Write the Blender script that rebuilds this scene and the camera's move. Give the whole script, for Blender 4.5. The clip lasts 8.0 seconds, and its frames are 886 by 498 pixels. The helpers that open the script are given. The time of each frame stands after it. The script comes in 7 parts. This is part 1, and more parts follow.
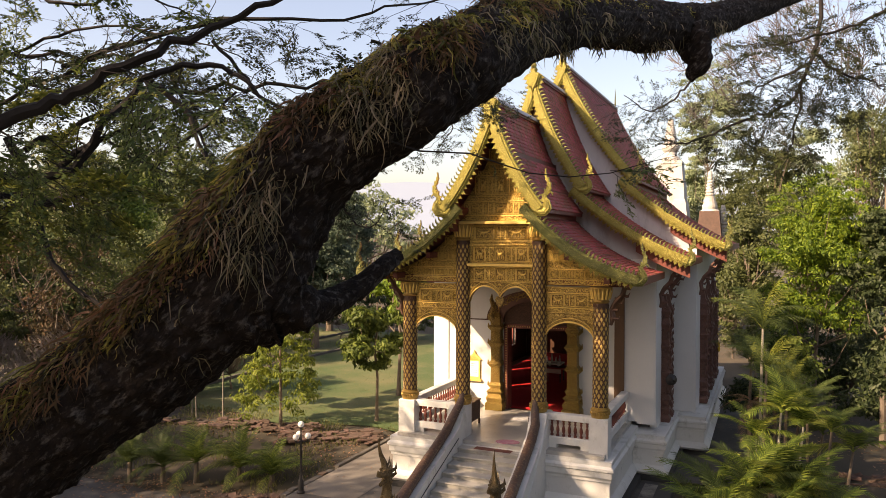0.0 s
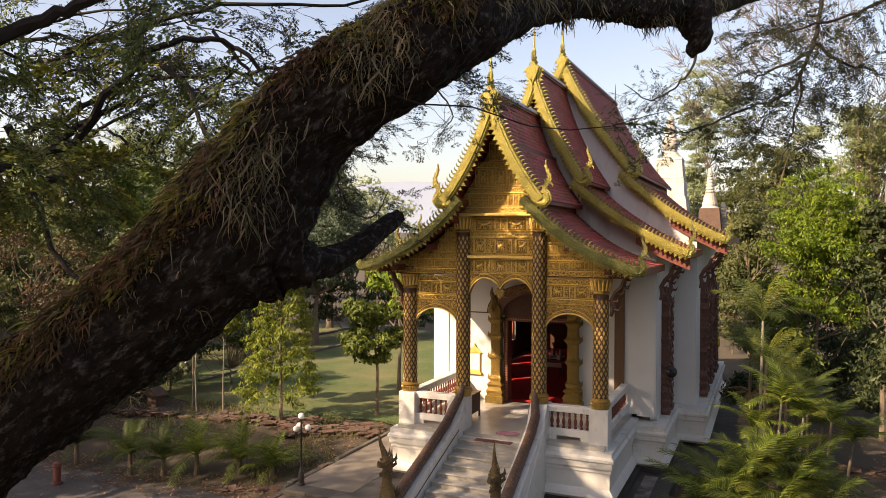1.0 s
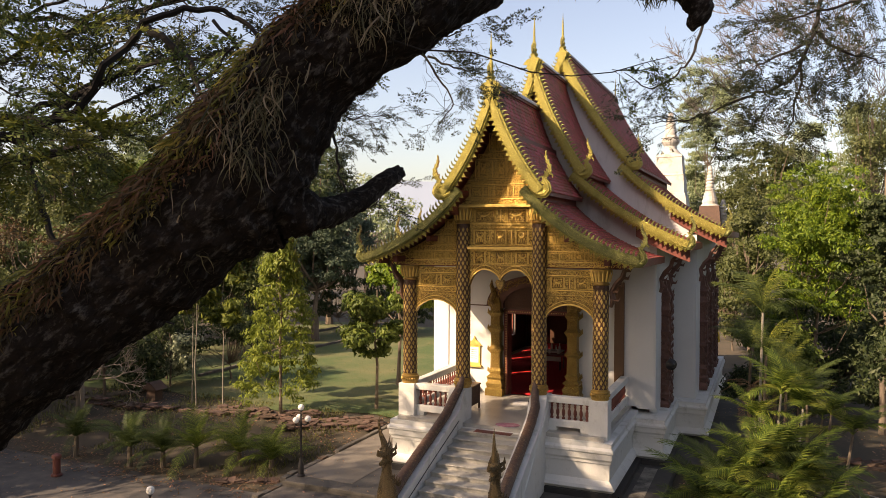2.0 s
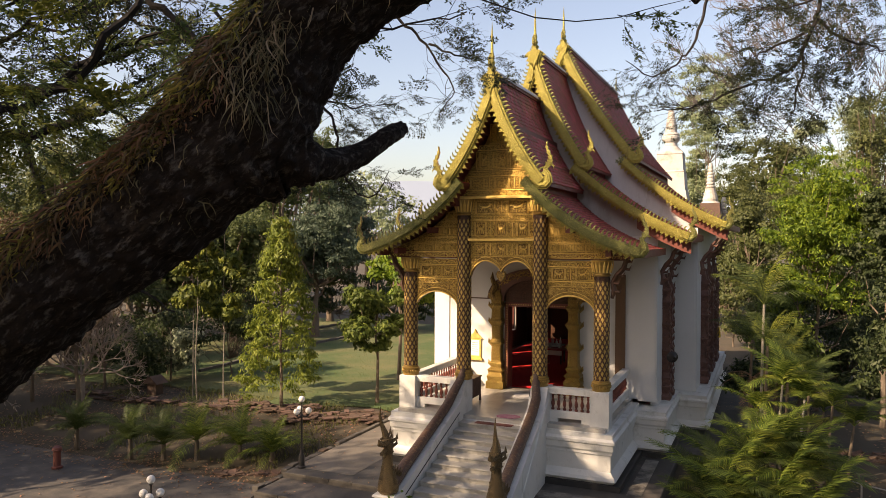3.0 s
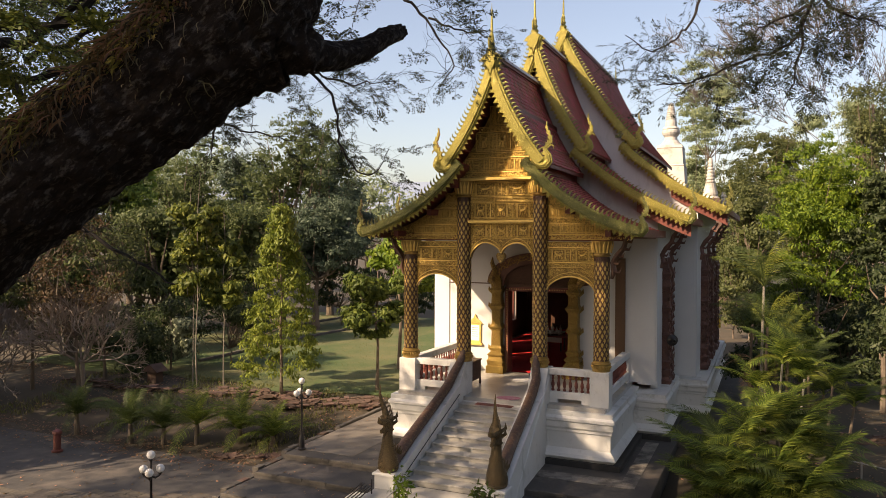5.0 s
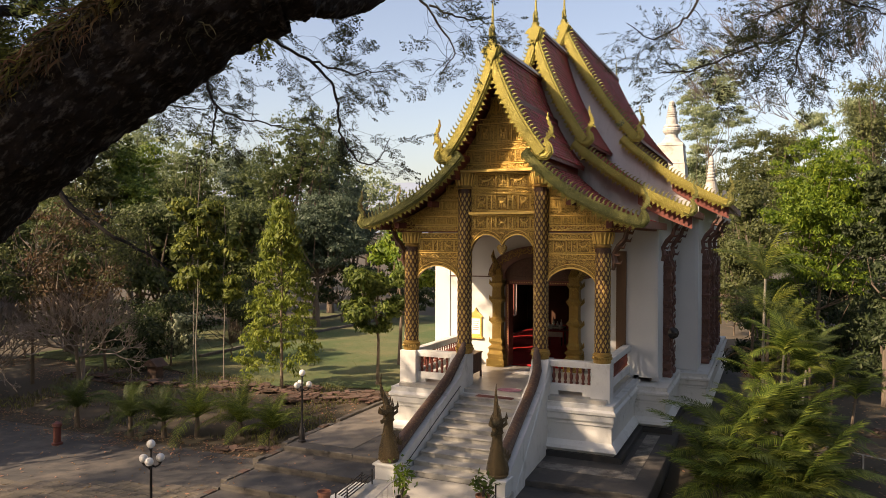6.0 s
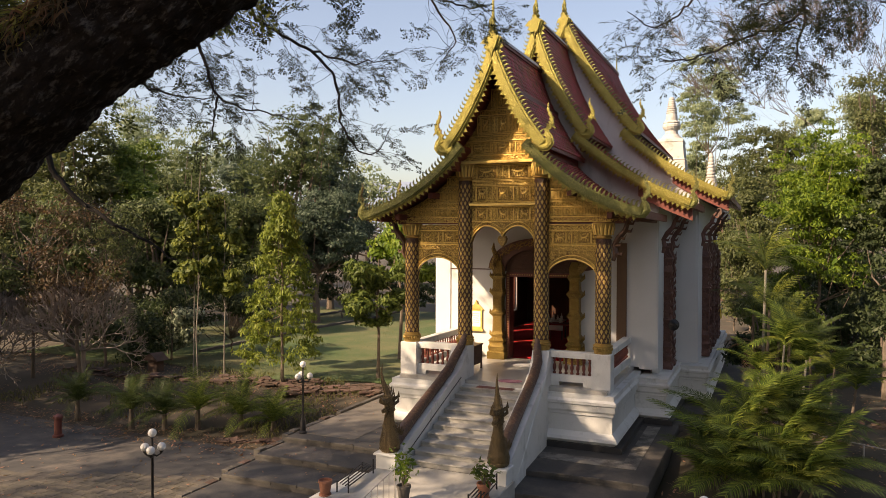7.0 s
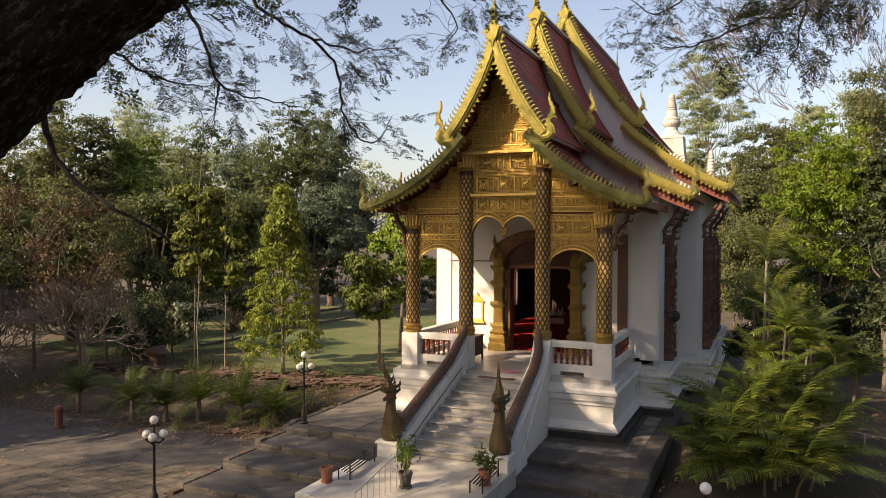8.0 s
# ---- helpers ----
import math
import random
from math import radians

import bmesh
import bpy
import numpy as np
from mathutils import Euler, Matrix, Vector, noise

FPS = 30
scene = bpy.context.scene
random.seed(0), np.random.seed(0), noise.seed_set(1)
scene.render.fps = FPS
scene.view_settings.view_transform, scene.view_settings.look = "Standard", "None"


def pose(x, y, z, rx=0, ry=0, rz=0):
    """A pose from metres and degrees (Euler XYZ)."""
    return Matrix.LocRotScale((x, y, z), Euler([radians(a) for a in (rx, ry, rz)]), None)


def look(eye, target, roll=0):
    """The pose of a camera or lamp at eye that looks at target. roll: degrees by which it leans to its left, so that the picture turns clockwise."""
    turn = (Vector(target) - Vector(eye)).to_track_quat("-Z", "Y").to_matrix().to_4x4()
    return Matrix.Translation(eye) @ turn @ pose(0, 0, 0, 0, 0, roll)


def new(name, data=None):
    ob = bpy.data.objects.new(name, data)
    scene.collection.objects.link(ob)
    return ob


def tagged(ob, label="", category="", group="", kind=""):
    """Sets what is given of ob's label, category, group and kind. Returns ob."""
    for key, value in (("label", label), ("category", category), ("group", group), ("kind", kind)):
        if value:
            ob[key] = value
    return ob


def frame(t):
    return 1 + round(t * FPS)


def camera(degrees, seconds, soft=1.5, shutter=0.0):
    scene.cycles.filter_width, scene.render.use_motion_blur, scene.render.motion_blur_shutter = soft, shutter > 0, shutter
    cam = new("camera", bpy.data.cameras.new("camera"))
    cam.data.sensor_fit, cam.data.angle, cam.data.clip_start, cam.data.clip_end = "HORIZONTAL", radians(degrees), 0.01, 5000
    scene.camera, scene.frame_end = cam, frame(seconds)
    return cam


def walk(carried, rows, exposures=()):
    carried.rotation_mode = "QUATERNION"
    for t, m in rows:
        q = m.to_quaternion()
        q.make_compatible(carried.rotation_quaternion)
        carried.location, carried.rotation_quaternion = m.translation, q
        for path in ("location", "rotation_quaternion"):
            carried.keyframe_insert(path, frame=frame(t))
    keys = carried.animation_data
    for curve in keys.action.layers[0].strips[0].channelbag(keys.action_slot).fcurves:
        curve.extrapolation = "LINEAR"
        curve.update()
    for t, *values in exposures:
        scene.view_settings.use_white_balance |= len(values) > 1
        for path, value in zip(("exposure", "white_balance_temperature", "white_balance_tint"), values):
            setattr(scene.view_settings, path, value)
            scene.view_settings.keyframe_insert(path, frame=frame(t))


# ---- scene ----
cam = camera(62.0, 8.0, soft=0.6)
PATH = [
    (0, (6.838, -19.435, 7.018), (6.029, -17.606, 6.989), 0.2),
    (0.5, (6.83, -19.434, 6.902), (6.022, -17.604, 6.873), 0.2),
    (1, (6.838, -19.446, 6.81), (6.029, -17.617, 6.779), 0.2),
    (1.5, (6.842, -19.453, 6.688), (6.034, -17.624, 6.657), 0.25),
    (3, (6.812, -19.436, 6.33), (6.003, -17.607, 6.299), 0.25),
    (3.5, (6.824, -19.457, 6.195), (6.015, -17.628, 6.164), 0.2),
    (4, (6.831, -19.467, 6.057), (6.021, -17.638, 6.026), 0.2),
    (4.5, (6.83, -19.464, 5.926), (6.021, -17.635, 5.896), 0.2),
    (6, (6.805, -19.424, 5.538), (5.995, -17.596, 5.512), 0.25),
    (6.5, (6.793, -19.428, 5.43), (5.983, -17.6, 5.403), 0.25),
    (7, (6.787, -19.446, 5.319), (5.978, -17.618, 5.291), 0.2),
    (7.5, (6.77, -19.457, 5.194), (5.961, -17.628, 5.165), 0.2),
    (8, (6.758, -19.475, 5.049), (5.949, -17.645, 5.021), 0.2),
]
walk(cam, [(t, look(eye, target, roll)) for t, eye, target, roll in PATH], [(0, 1.18, 9700, 25), (1.5, 1.06, 9600, 24), (3, 0.96, 9400, 23), (8, 0.86, 9200, 22)])

# ---- light: late sun from the front left, hazy sky ----
SUN_WAY = Vector((0.80, 1.0, -0.86)).normalized()      # the way the light travels
SUN_EL = math.asin(-SUN_WAY.z)
world = bpy.data.worlds.new("world")
scene.world = world
world.use_nodes = True
wn = world.node_tree
wn.nodes.clear()
sky = wn.nodes.new("ShaderNodeTexSky")
sky.sky_type = "NISHITA"
sky.sun_disc = False
sky.sun_elevation = SUN_EL
sky.sun_rotation = math.atan2(-SUN_WAY.x, -SUN_WAY.y)
sky.air_density, sky.dust_density, sky.ozone_density = 1.0, 2.4, 3.5
bg = wn.nodes.new("ShaderNodeBackground")
bg.inputs["Strength"].default_value = 0.147
wo = wn.nodes.new("ShaderNodeOutputWorld")
wn.links.new(sky.outputs[0], bg.inputs[0])
wn.links.new(bg.outputs[0], wo.inputs[0])
sun = new("sun", bpy.data.lights.new("sun", "SUN"))
sun.data.energy, sun.data.angle, sun.data.color = 5.0, radians(0.6), (1.0, 0.92, 0.79)
sun.matrix_world = look((-20, -30, 40), Vector((-20, -30, 40)) + SUN_WAY)


# ---- materials ----
def node(nt, kind, **values):
    n = nt.nodes.new("ShaderNode" + kind)
    for key, value in values.items():
        n.inputs[key.replace("_", " ")].default_value = value
    return n


def material(name, a, b, scale=4.0, fine=40.0, rough=0.7, metal=0.0, bump=0.3, stain=None, stain_scale=0.8, stain_at=0.6,
             vary=0.0, island=0.0, leaf=False, stretch=(1, 1, 1), spec=0.5, grain=None):
    """Two tones mixed by noise at two scales, fine relief, optional stains, variation by object or by loose piece."""
    m = bpy.data.materials.new(name)
    m.use_nodes = True
    nt = m.node_tree
    bsdf = nt.nodes["Principled BSDF"]
    link = nt.links.new
    co = nt.nodes.new("ShaderNodeTexCoord")
    mp = nt.nodes.new("ShaderNodeMapping")
    mp.inputs["Scale"].default_value = stretch
    if grain:
        # the pattern runs along this direction
        mp.vector_type = "TEXTURE"
        mp.inputs["Scale"].default_value = (2.4, 1.0, 1.0)
        mp.inputs["Rotation"].default_value = Vector(grain).to_track_quat("X", "Z").to_euler()
    link(co.outputs["Object"], mp.inputs[0])
    n1 = node(nt, "TexNoise", Scale=scale, Detail=6.0, Roughness=0.6)
    n2 = node(nt, "TexNoise", Scale=fine, Detail=3.0)
    link(mp.outputs[0], n1.inputs["Vector"])
    link(mp.outputs[0], n2.inputs["Vector"])
    mix = nt.nodes.new("ShaderNodeMix")
    mix.data_type = "RGBA"
    mix.inputs[6].default_value, mix.inputs[7].default_value = (*a, 1), (*b, 1)
    add = nt.nodes.new("ShaderNodeMath")
    add.operation = "MULTIPLY_ADD"
    add.inputs[1].default_value = 0.45
    link(n2.outputs[0], add.inputs[0])
    sub = nt.nodes.new("ShaderNodeMath")
    sub.operation = "MULTIPLY_ADD"
    sub.inputs[1].default_value, sub.inputs[2].default_value = 1.5, -0.48
    link(n1.outputs[0], sub.inputs[0])
    link(sub.outputs[0], add.inputs[2])
    add.use_clamp = True
    link(add.outputs[0], mix.inputs[0])
    colour = mix.outputs[2]
    if stain:
        n3 = node(nt, "TexNoise", Scale=stain_scale, Detail=8.0, Roughness=0.7)
        link(mp.outputs[0], n3.inputs["Vector"])
        ramp = nt.nodes.new("ShaderNodeMapRange")
        ramp.inputs[1].default_value, ramp.inputs[2].default_value = stain_at - 0.08, stain_at + 0.1
        link(n3.outputs[0], ramp.inputs[0])
        mx = nt.nodes.new("ShaderNodeMix")
        mx.data_type = "RGBA"
        mx.inputs[7].default_value = (*stain, 1)
        link(ramp.outputs[0], mx.inputs[0])
        link(colour, mx.inputs[6])
        colour = mx.outputs[2]
    if vary or island:
        hsv = nt.nodes.new("ShaderNodeHueSaturation")
        src = nt.nodes.new("ShaderNodeObjectInfo").outputs["Random"] if vary else nt.nodes.new("ShaderNodeNewGeometry").outputs["Random Per Island"]
        k = vary or island
        mr = nt.nodes.new("ShaderNodeMapRange")
        mr.inputs[3].default_value, mr.inputs[4].default_value = 1 - k, 1 + k
        link(src, mr.inputs[0])
        link(mr.outputs[0], hsv.inputs["Value"])
        mh = nt.nodes.new("ShaderNodeMapRange")
        mh.inputs[3].default_value, mh.inputs[4].default_value = 0.5 + 0.04 * k, 0.5 - 0.06 * k
        link(src, mh.inputs[0])
        link(mh.outputs[0], hsv.inputs["Hue"])
        link(colour, hsv.inputs["Color"])
        colour = hsv.outputs[0]
    link(colour, bsdf.inputs["Base Color"])
    bsdf.inputs["Roughness"].default_value = rough
    bsdf.inputs["Metallic"].default_value = metal
    bsdf.inputs["Specular IOR Level"].default_value = spec
    if bump:
        bp = nt.nodes.new("ShaderNodeBump")
        bp.inputs["Strength"].default_value = bump
        bp.inputs["Distance"].default_value = 0.02
        link(add.outputs[0], bp.inputs["Height"])
        link(bp.outputs[0], bsdf.inputs["Normal"])
    if leaf:
        tr = nt.nodes.new("ShaderNodeBsdfTranslucent")
        link(colour, tr.inputs[0])
        ms = nt.nodes.new("ShaderNodeMixShader")
        ms.inputs[0].default_value = 0.4
        link(bsdf.outputs[0], ms.inputs[1])
        link(tr.outputs[0], ms.inputs[2])
        link(ms.outputs[0], nt.nodes["Material Output"].inputs[0])
    return m


def gilded(name, gold, gap, scale, rough=0.32, cells=0.35, sparkle=0.5, stain=None, stain_at=0.62):
    """Gilt mosaic or carving: small facets of uneven brightness and tilt, with darker gaps between them."""
    m = material(name, gold, tuple(0.62 * c for c in gold), 3.0, 30.0, rough, 0.6, 0.0, stain=stain or tuple(0.4 * c for c in gold), stain_scale=3.5 if stain is None else 1.7, stain_at=stain_at)
    nt = m.node_tree
    link = nt.links.new
    bsdf = nt.nodes["Principled BSDF"]
    co = nt.nodes.new("ShaderNodeTexCoord")
    edge, cell = node(nt, "TexVoronoi", Scale=scale), node(nt, "TexVoronoi", Scale=scale)
    edge.feature = "DISTANCE_TO_EDGE"
    link(co.outputs["Object"], edge.inputs["Vector"])
    link(co.outputs["Object"], cell.inputs["Vector"])
    mr = nt.nodes.new("ShaderNodeMapRange")
    mr.inputs[1].default_value, mr.inputs[2].default_value = cells * 0.15, cells * 0.6
    link(edge.outputs[0], mr.inputs[0])
    tone = nt.nodes.new("ShaderNodeSeparateColor")
    link(cell.outputs["Color"], tone.inputs[0])
    val = nt.nodes.new("ShaderNodeMapRange")
    val.inputs[3].default_value, val.inputs[4].default_value = 0.75, 1.2
    link(tone.outputs[0], val.inputs[0])
    hsv = nt.nodes.new("ShaderNodeHueSaturation")
    link(val.outputs[0], hsv.inputs["Value"])
    link(bsdf.inputs["Base Color"].links[0].from_socket, hsv.inputs["Color"])
    mx = nt.nodes.new("ShaderNodeMix")
    mx.data_type = "RGBA"
    mx.inputs[6].default_value = (*gap, 1)
    link(mr.outputs[0], mx.inputs[0])
    link(hsv.outputs[0], mx.inputs[7])
    link(mx.outputs[2], bsdf.inputs["Base Color"])
    # every facet tilts its own way
    half, tilt = nt.nodes.new("ShaderNodeVectorMath"), nt.nodes.new("ShaderNodeVectorMath")
    half.operation, tilt.operation = "SUBTRACT", "MULTIPLY_ADD"
    half.inputs[1].default_value = (0.5, 0.5, 0.5)
    tilt.inputs[1].default_value = (sparkle, sparkle, sparkle)
    link(cell.outputs["Color"], half.inputs[0])
    link(half.outputs[0], tilt.inputs[0])
    link(nt.nodes.new("ShaderNodeNewGeometry").outputs["Normal"], tilt.inputs[2])
    bp = nt.nodes.new("ShaderNodeBump")
    bp.inputs["Strength"].default_value = 0.8
    bp.inputs["Distance"].default_value = 0.03
    link(mr.outputs[0], bp.inputs["Height"])
    link(tilt.outputs[0], bp.inputs["Normal"])
    link(bp.outputs[0], bsdf.inputs["Normal"])
    return m



WHITE = material("white_plaster", (0.67, 0.68, 0.65), (0.55, 0.55, 0.52), 1.6, 30, 0.75, 0, 0.25, stain=(0.36, 0.36, 0.32), stain_scale=2.2, stain_at=0.63, stretch=(1, 1, 0.6))
WHITE_WALL = material("wall_plaster", (0.62, 0.63, 0.62), (0.54, 0.56, 0.56), 0.9, 25, 0.8, 0, 0.15)
GABLE = material("weathered_plaster", (0.50, 0.51, 0.53), (0.36, 0.37, 0.39), 0.8, 12, 0.85, 0, 0.3, stain=(0.22, 0.22, 0.22), stain_scale=0.9, stain_at=0.6, stretch=(1, 1, 0.3))
MARBLE = material("grey_marble", (0.46, 0.445, 0.40), (0.33, 0.32, 0.29), 2.5, 18, 0.35, 0, 0.08, stain=(0.24, 0.23, 0.21), stain_scale=1.6, stain_at=0.62)
GOLD = gilded("gold_mosaic", (0.68, 0.60, 0.19), (0.33, 0.28, 0.07), 36.0, 0.38, 0.40, 0.22, (0.30, 0.31, 0.07), 0.58)
GOLD_DULL = gilded("gold_weathered", (0.50, 0.48, 0.17), (0.15, 0.15, 0.05), 34.0, 0.40, 0.46, 0.35, (0.13, 0.17, 0.04), 0.52)
GILT = material("gilt_relief", (0.90, 0.64, 0.20), (0.60, 0.39, 0.11), 9.0, 55.0, 0.36, 0.30, 0.6)
GILT_OLD = material("old_gilt", (0.52, 0.34, 0.10), (0.25, 0.15, 0.05), 7.0, 45.0, 0.45, 0.6, 0.6)
LACQUER = material("maroon_lacquer", (0.090, 0.036, 0.018), (0.042, 0.018, 0.010), 3.0, 30, 0.42, 0, 0.2)
WOOD_RED = material("dark_red_wood", (0.20, 0.05, 0.035), (0.10, 0.028, 0.02), 3.0, 40, 0.55, 0, 0.3, stretch=(1, 1, 0.25))
WOOD = material("carved_dark_wood", (0.13, 0.06, 0.035), (0.05, 0.026, 0.018), 5.0, 40, 0.6, 0, 0.5)
WOOD_CARVED = material("carved_red_brown_wood", (0.20, 0.085, 0.06), (0.07, 0.035, 0.028), 7.0, 40, 0.6, 0, 0.6)
BROWN = material("brown_wood", (0.15, 0.075, 0.035), (0.08, 0.04, 0.02), 4.0, 50, 0.5, 0, 0.3, stretch=(1, 1, 0.2))
TILE = material("red_roof_tile", (0.42, 0.115, 0.075), (0.24, 0.065, 0.048), 1.2, 14, 0.6, 0, 0.25, island=0.45, spec=0.3)
RED = material("bright_red_paint", (0.30, 0.028, 0.024), (0.20, 0.02, 0.02), 3.0, 30, 0.5, 0, 0.1)
CARPET = material("red_carpet", (0.55, 0.014, 0.018), (0.42, 0.010, 0.014), 2.0, 60, 0.95, 0, 0.3)
NAGA = gilded("bronze_scales", (0.33, 0.235, 0.11), (0.17, 0.115, 0.06), 55.0, 0.26, 0.4, 0.4)
NAGA_BODY = material("worn_brown_scales", (0.125, 0.068, 0.044), (0.06, 0.035, 0.026), 9.0, 60, 0.5, 0.1, 0.7, stain=(0.26, 0.19, 0.10), stain_scale=16.0, stain_at=0.62)
PALE_GILT = material("pale_gilt", (0.62, 0.44, 0.15), (0.40, 0.27, 0.09), 9.0, 55.0, 0.45, 0.45, 0.4)
WALK = material("tan_paving", (0.185, 0.165, 0.138), (0.12, 0.108, 0.092), 0.9, 16, 0.85, 0, 0.3, stain=(0.10, 0.09, 0.075), stain_scale=0.6, stain_at=0.56)
BLACK = material("black_paint", (0.018, 0.018, 0.02), (0.03, 0.03, 0.03), 3.0, 40, 0.5, 0, 0.1)
IRON = material("black_iron", (0.02, 0.02, 0.022), (0.035, 0.032, 0.03), 5.0, 60, 0.45, 0.4, 0.2)
IRON_GREY = material("grey_metal", (0.42, 0.41, 0.39), (0.28, 0.26, 0.24), 8.0, 50, 0.5, 0.3, 0.2)
MAGENTA = material("magenta_cloth", (0.34, 0.07, 0.15), (0.45, 0.28, 0.30), 9.0, 60, 0.9, 0, 0.3)
YELLOW = material("yellow_cloth", (0.75, 0.46, 0.02), (0.62, 0.36, 0.02), 3.0, 30, 0.8, 0, 0.2)
GLOBE = material("milk_glass", (0.82, 0.81, 0.78), (0.74, 0.73, 0.70), 6.0, 30, 0.25, 0, 0.0)
PAVE = material("dark_paving", (0.070, 0.067, 0.062), (0.035, 0.034, 0.033), 0.9, 20, 0.75, 0, 0.3, stain=(0.115, 0.10, 0.085), stain_scale=0.7, stain_at=0.58)
BRICK_PAVE = material("brick_paving", (0.145, 0.125, 0.090), (0.088, 0.077, 0.058), 0.7, 14, 0.85, 0, 0.3, vary=0.16, stain=(0.062, 0.055, 0.05), stain_scale=0.4, stain_at=0.55)
BRICK_REST = material("brick_paving_far", (0.165, 0.142, 0.102), (0.10, 0.088, 0.066), 0.7, 14, 0.85, 0, 0.3, island=0.16, stain=(0.062, 0.055, 0.05), stain_scale=0.4, stain_at=0.55)
MORTAR = material("worn_mortar", (0.30, 0.28, 0.24), (0.14, 0.13, 0.115), 2.5, 20, 0.9, 0, 0.3, stain=(0.06, 0.057, 0.052), stain_scale=1.5, stain_at=0.52)
EARTH = material("earth", (0.078, 0.060, 0.039), (0.038, 0.031, 0.021), 0.6, 9, 0.95, 0, 0.5, stain=(0.045, 0.04, 0.026), stain_scale=0.35, stain_at=0.52)
GRASS_SOIL = material("lawn", (0.060, 0.088, 0.026), (0.17, 0.140, 0.070), 0.3, 12, 0.95, 0, 0.6, stain=(0.045, 0.082, 0.022), stain_scale=0.16, stain_at=0.47)
BRICK = material("old_red_brick", (0.115, 0.068, 0.048), (0.055, 0.038, 0.030), 4.0, 30, 0.9, 0, 0.5, vary=0.25)
KERB = material("concrete_kerb", (0.105, 0.095, 0.082), (0.058, 0.053, 0.046), 3.0, 30, 0.9, 0, 0.4)
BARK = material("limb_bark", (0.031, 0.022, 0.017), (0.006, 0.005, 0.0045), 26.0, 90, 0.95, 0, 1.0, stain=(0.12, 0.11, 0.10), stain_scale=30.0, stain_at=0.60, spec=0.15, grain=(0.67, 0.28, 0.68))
TRUNK = material("tree_bark", (0.17, 0.135, 0.10), (0.08, 0.062, 0.048), 6.0, 35, 0.95, 0, 0.8, stretch=(1, 1, 0.3))
# almost black: the twigs' backlit silhouette is put into the colour
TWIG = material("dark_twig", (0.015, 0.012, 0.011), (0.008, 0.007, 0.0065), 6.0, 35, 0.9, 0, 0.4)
DRY = material("dry_twigs", (0.31, 0.27, 0.235), (0.15, 0.125, 0.105), 4.0, 20, 0.95, 0, 0.2)
PALE_STEM = material("pale_stem", (0.25, 0.225, 0.19), (0.13, 0.115, 0.095), 4.0, 20, 0.9, 0, 0.2)
POT = material("terracotta", (0.36, 0.15, 0.09), (0.25, 0.10, 0.06), 5.0, 40, 0.8, 0, 0.2)
STUPA = material("stupa_plaster", (0.47, 0.46, 0.43), (0.33, 0.325, 0.30), 1.2, 9, 0.8, 0, 0.4, stain=(0.25, 0.22, 0.18), stain_scale=1.4, stain_at=0.58)


def leafy(name, a, b, k=0.35):
    return material(name, a, b, 0.5, 6.0, 0.55, 0, 0.0, island=k, leaf=True, spec=0.3)


LEAF_DARK = leafy("leaf_dark", (0.032, 0.054, 0.022), (0.056, 0.082, 0.032), 0.5)
LEAF_MID = leafy("leaf_mid", (0.066, 0.115, 0.022), (0.105, 0.145, 0.030), 0.45)
LEAF_YELLOW = leafy("leaf_yellow_green", (0.17, 0.22, 0.035), (0.11, 0.16, 0.030))
LEAF_BRIGHT = leafy("leaf_bright_green", (0.127, 0.206, 0.021), (0.078, 0.147, 0.019), 0.5)
# darkened far below the tree's other leaves to paint their backlit silhouette
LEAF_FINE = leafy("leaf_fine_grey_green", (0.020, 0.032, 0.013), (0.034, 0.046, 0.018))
LEAF_SLIM = leafy("leaf_slim_yellow_green", (0.15, 0.19, 0.035), (0.085, 0.12, 0.028), 0.6)
LEAF_PALE = leafy("leaf_variegated", (0.32, 0.36, 0.25), (0.10, 0.15, 0.08), 0.7)
LEAF_OLIVE = leafy("leaf_olive", (0.095, 0.115, 0.040), (0.070, 0.092, 0.033), 0.4)
# paled leaf colour carries the haze of distance
LEAF_HAZE = leafy("leaf_far_hazed", (0.23, 0.29, 0.16), (0.18, 0.235, 0.13))
LEAF_WOOD = leafy("leaf_wood", (0.060, 0.092, 0.034), (0.090, 0.120, 0.042), 0.35)
LEAF_FRESH = leafy("leaf_fresh_green", (0.12, 0.19, 0.030), (0.085, 0.14, 0.028), 0.4)
# blue-green shift paints distance haze onto these leaves
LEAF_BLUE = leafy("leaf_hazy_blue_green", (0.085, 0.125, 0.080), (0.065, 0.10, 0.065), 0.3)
LEAF_CANOPY = leafy("leaf_canopy", (0.11, 0.155, 0.045), (0.07, 0.11, 0.032), 0.45)
LEAF_NEAR = leafy("leaf_yellow_olive", (0.15, 0.17, 0.035), (0.09, 0.12, 0.03), 0.5)
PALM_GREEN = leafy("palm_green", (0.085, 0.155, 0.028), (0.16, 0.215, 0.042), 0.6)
PALM_YELLOW = leafy("palm_yellow_green", (0.18, 0.21, 0.038), (0.11, 0.155, 0.032), 0.5)
PALM_DRY = leafy("palm_withered", (0.26, 0.17, 0.085), (0.14, 0.09, 0.05), 0.4)
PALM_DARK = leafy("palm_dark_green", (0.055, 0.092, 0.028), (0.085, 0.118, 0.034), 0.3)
FERN_DRY = leafy("dry_fern", (0.20, 0.135, 0.055), (0.09, 0.058, 0.030), 0.8)
FERN_GREEN = leafy("fern_green", (0.20, 0.23, 0.050), (0.36, 0.31, 0.075), 0.75)
FERN_GREY = leafy("withered_strands", (0.30, 0.27, 0.16), (0.13, 0.115, 0.065), 0.8)
GRASS = leafy("grass_blades", (0.10, 0.13, 0.040), (0.16, 0.15, 0.060), 0.4)
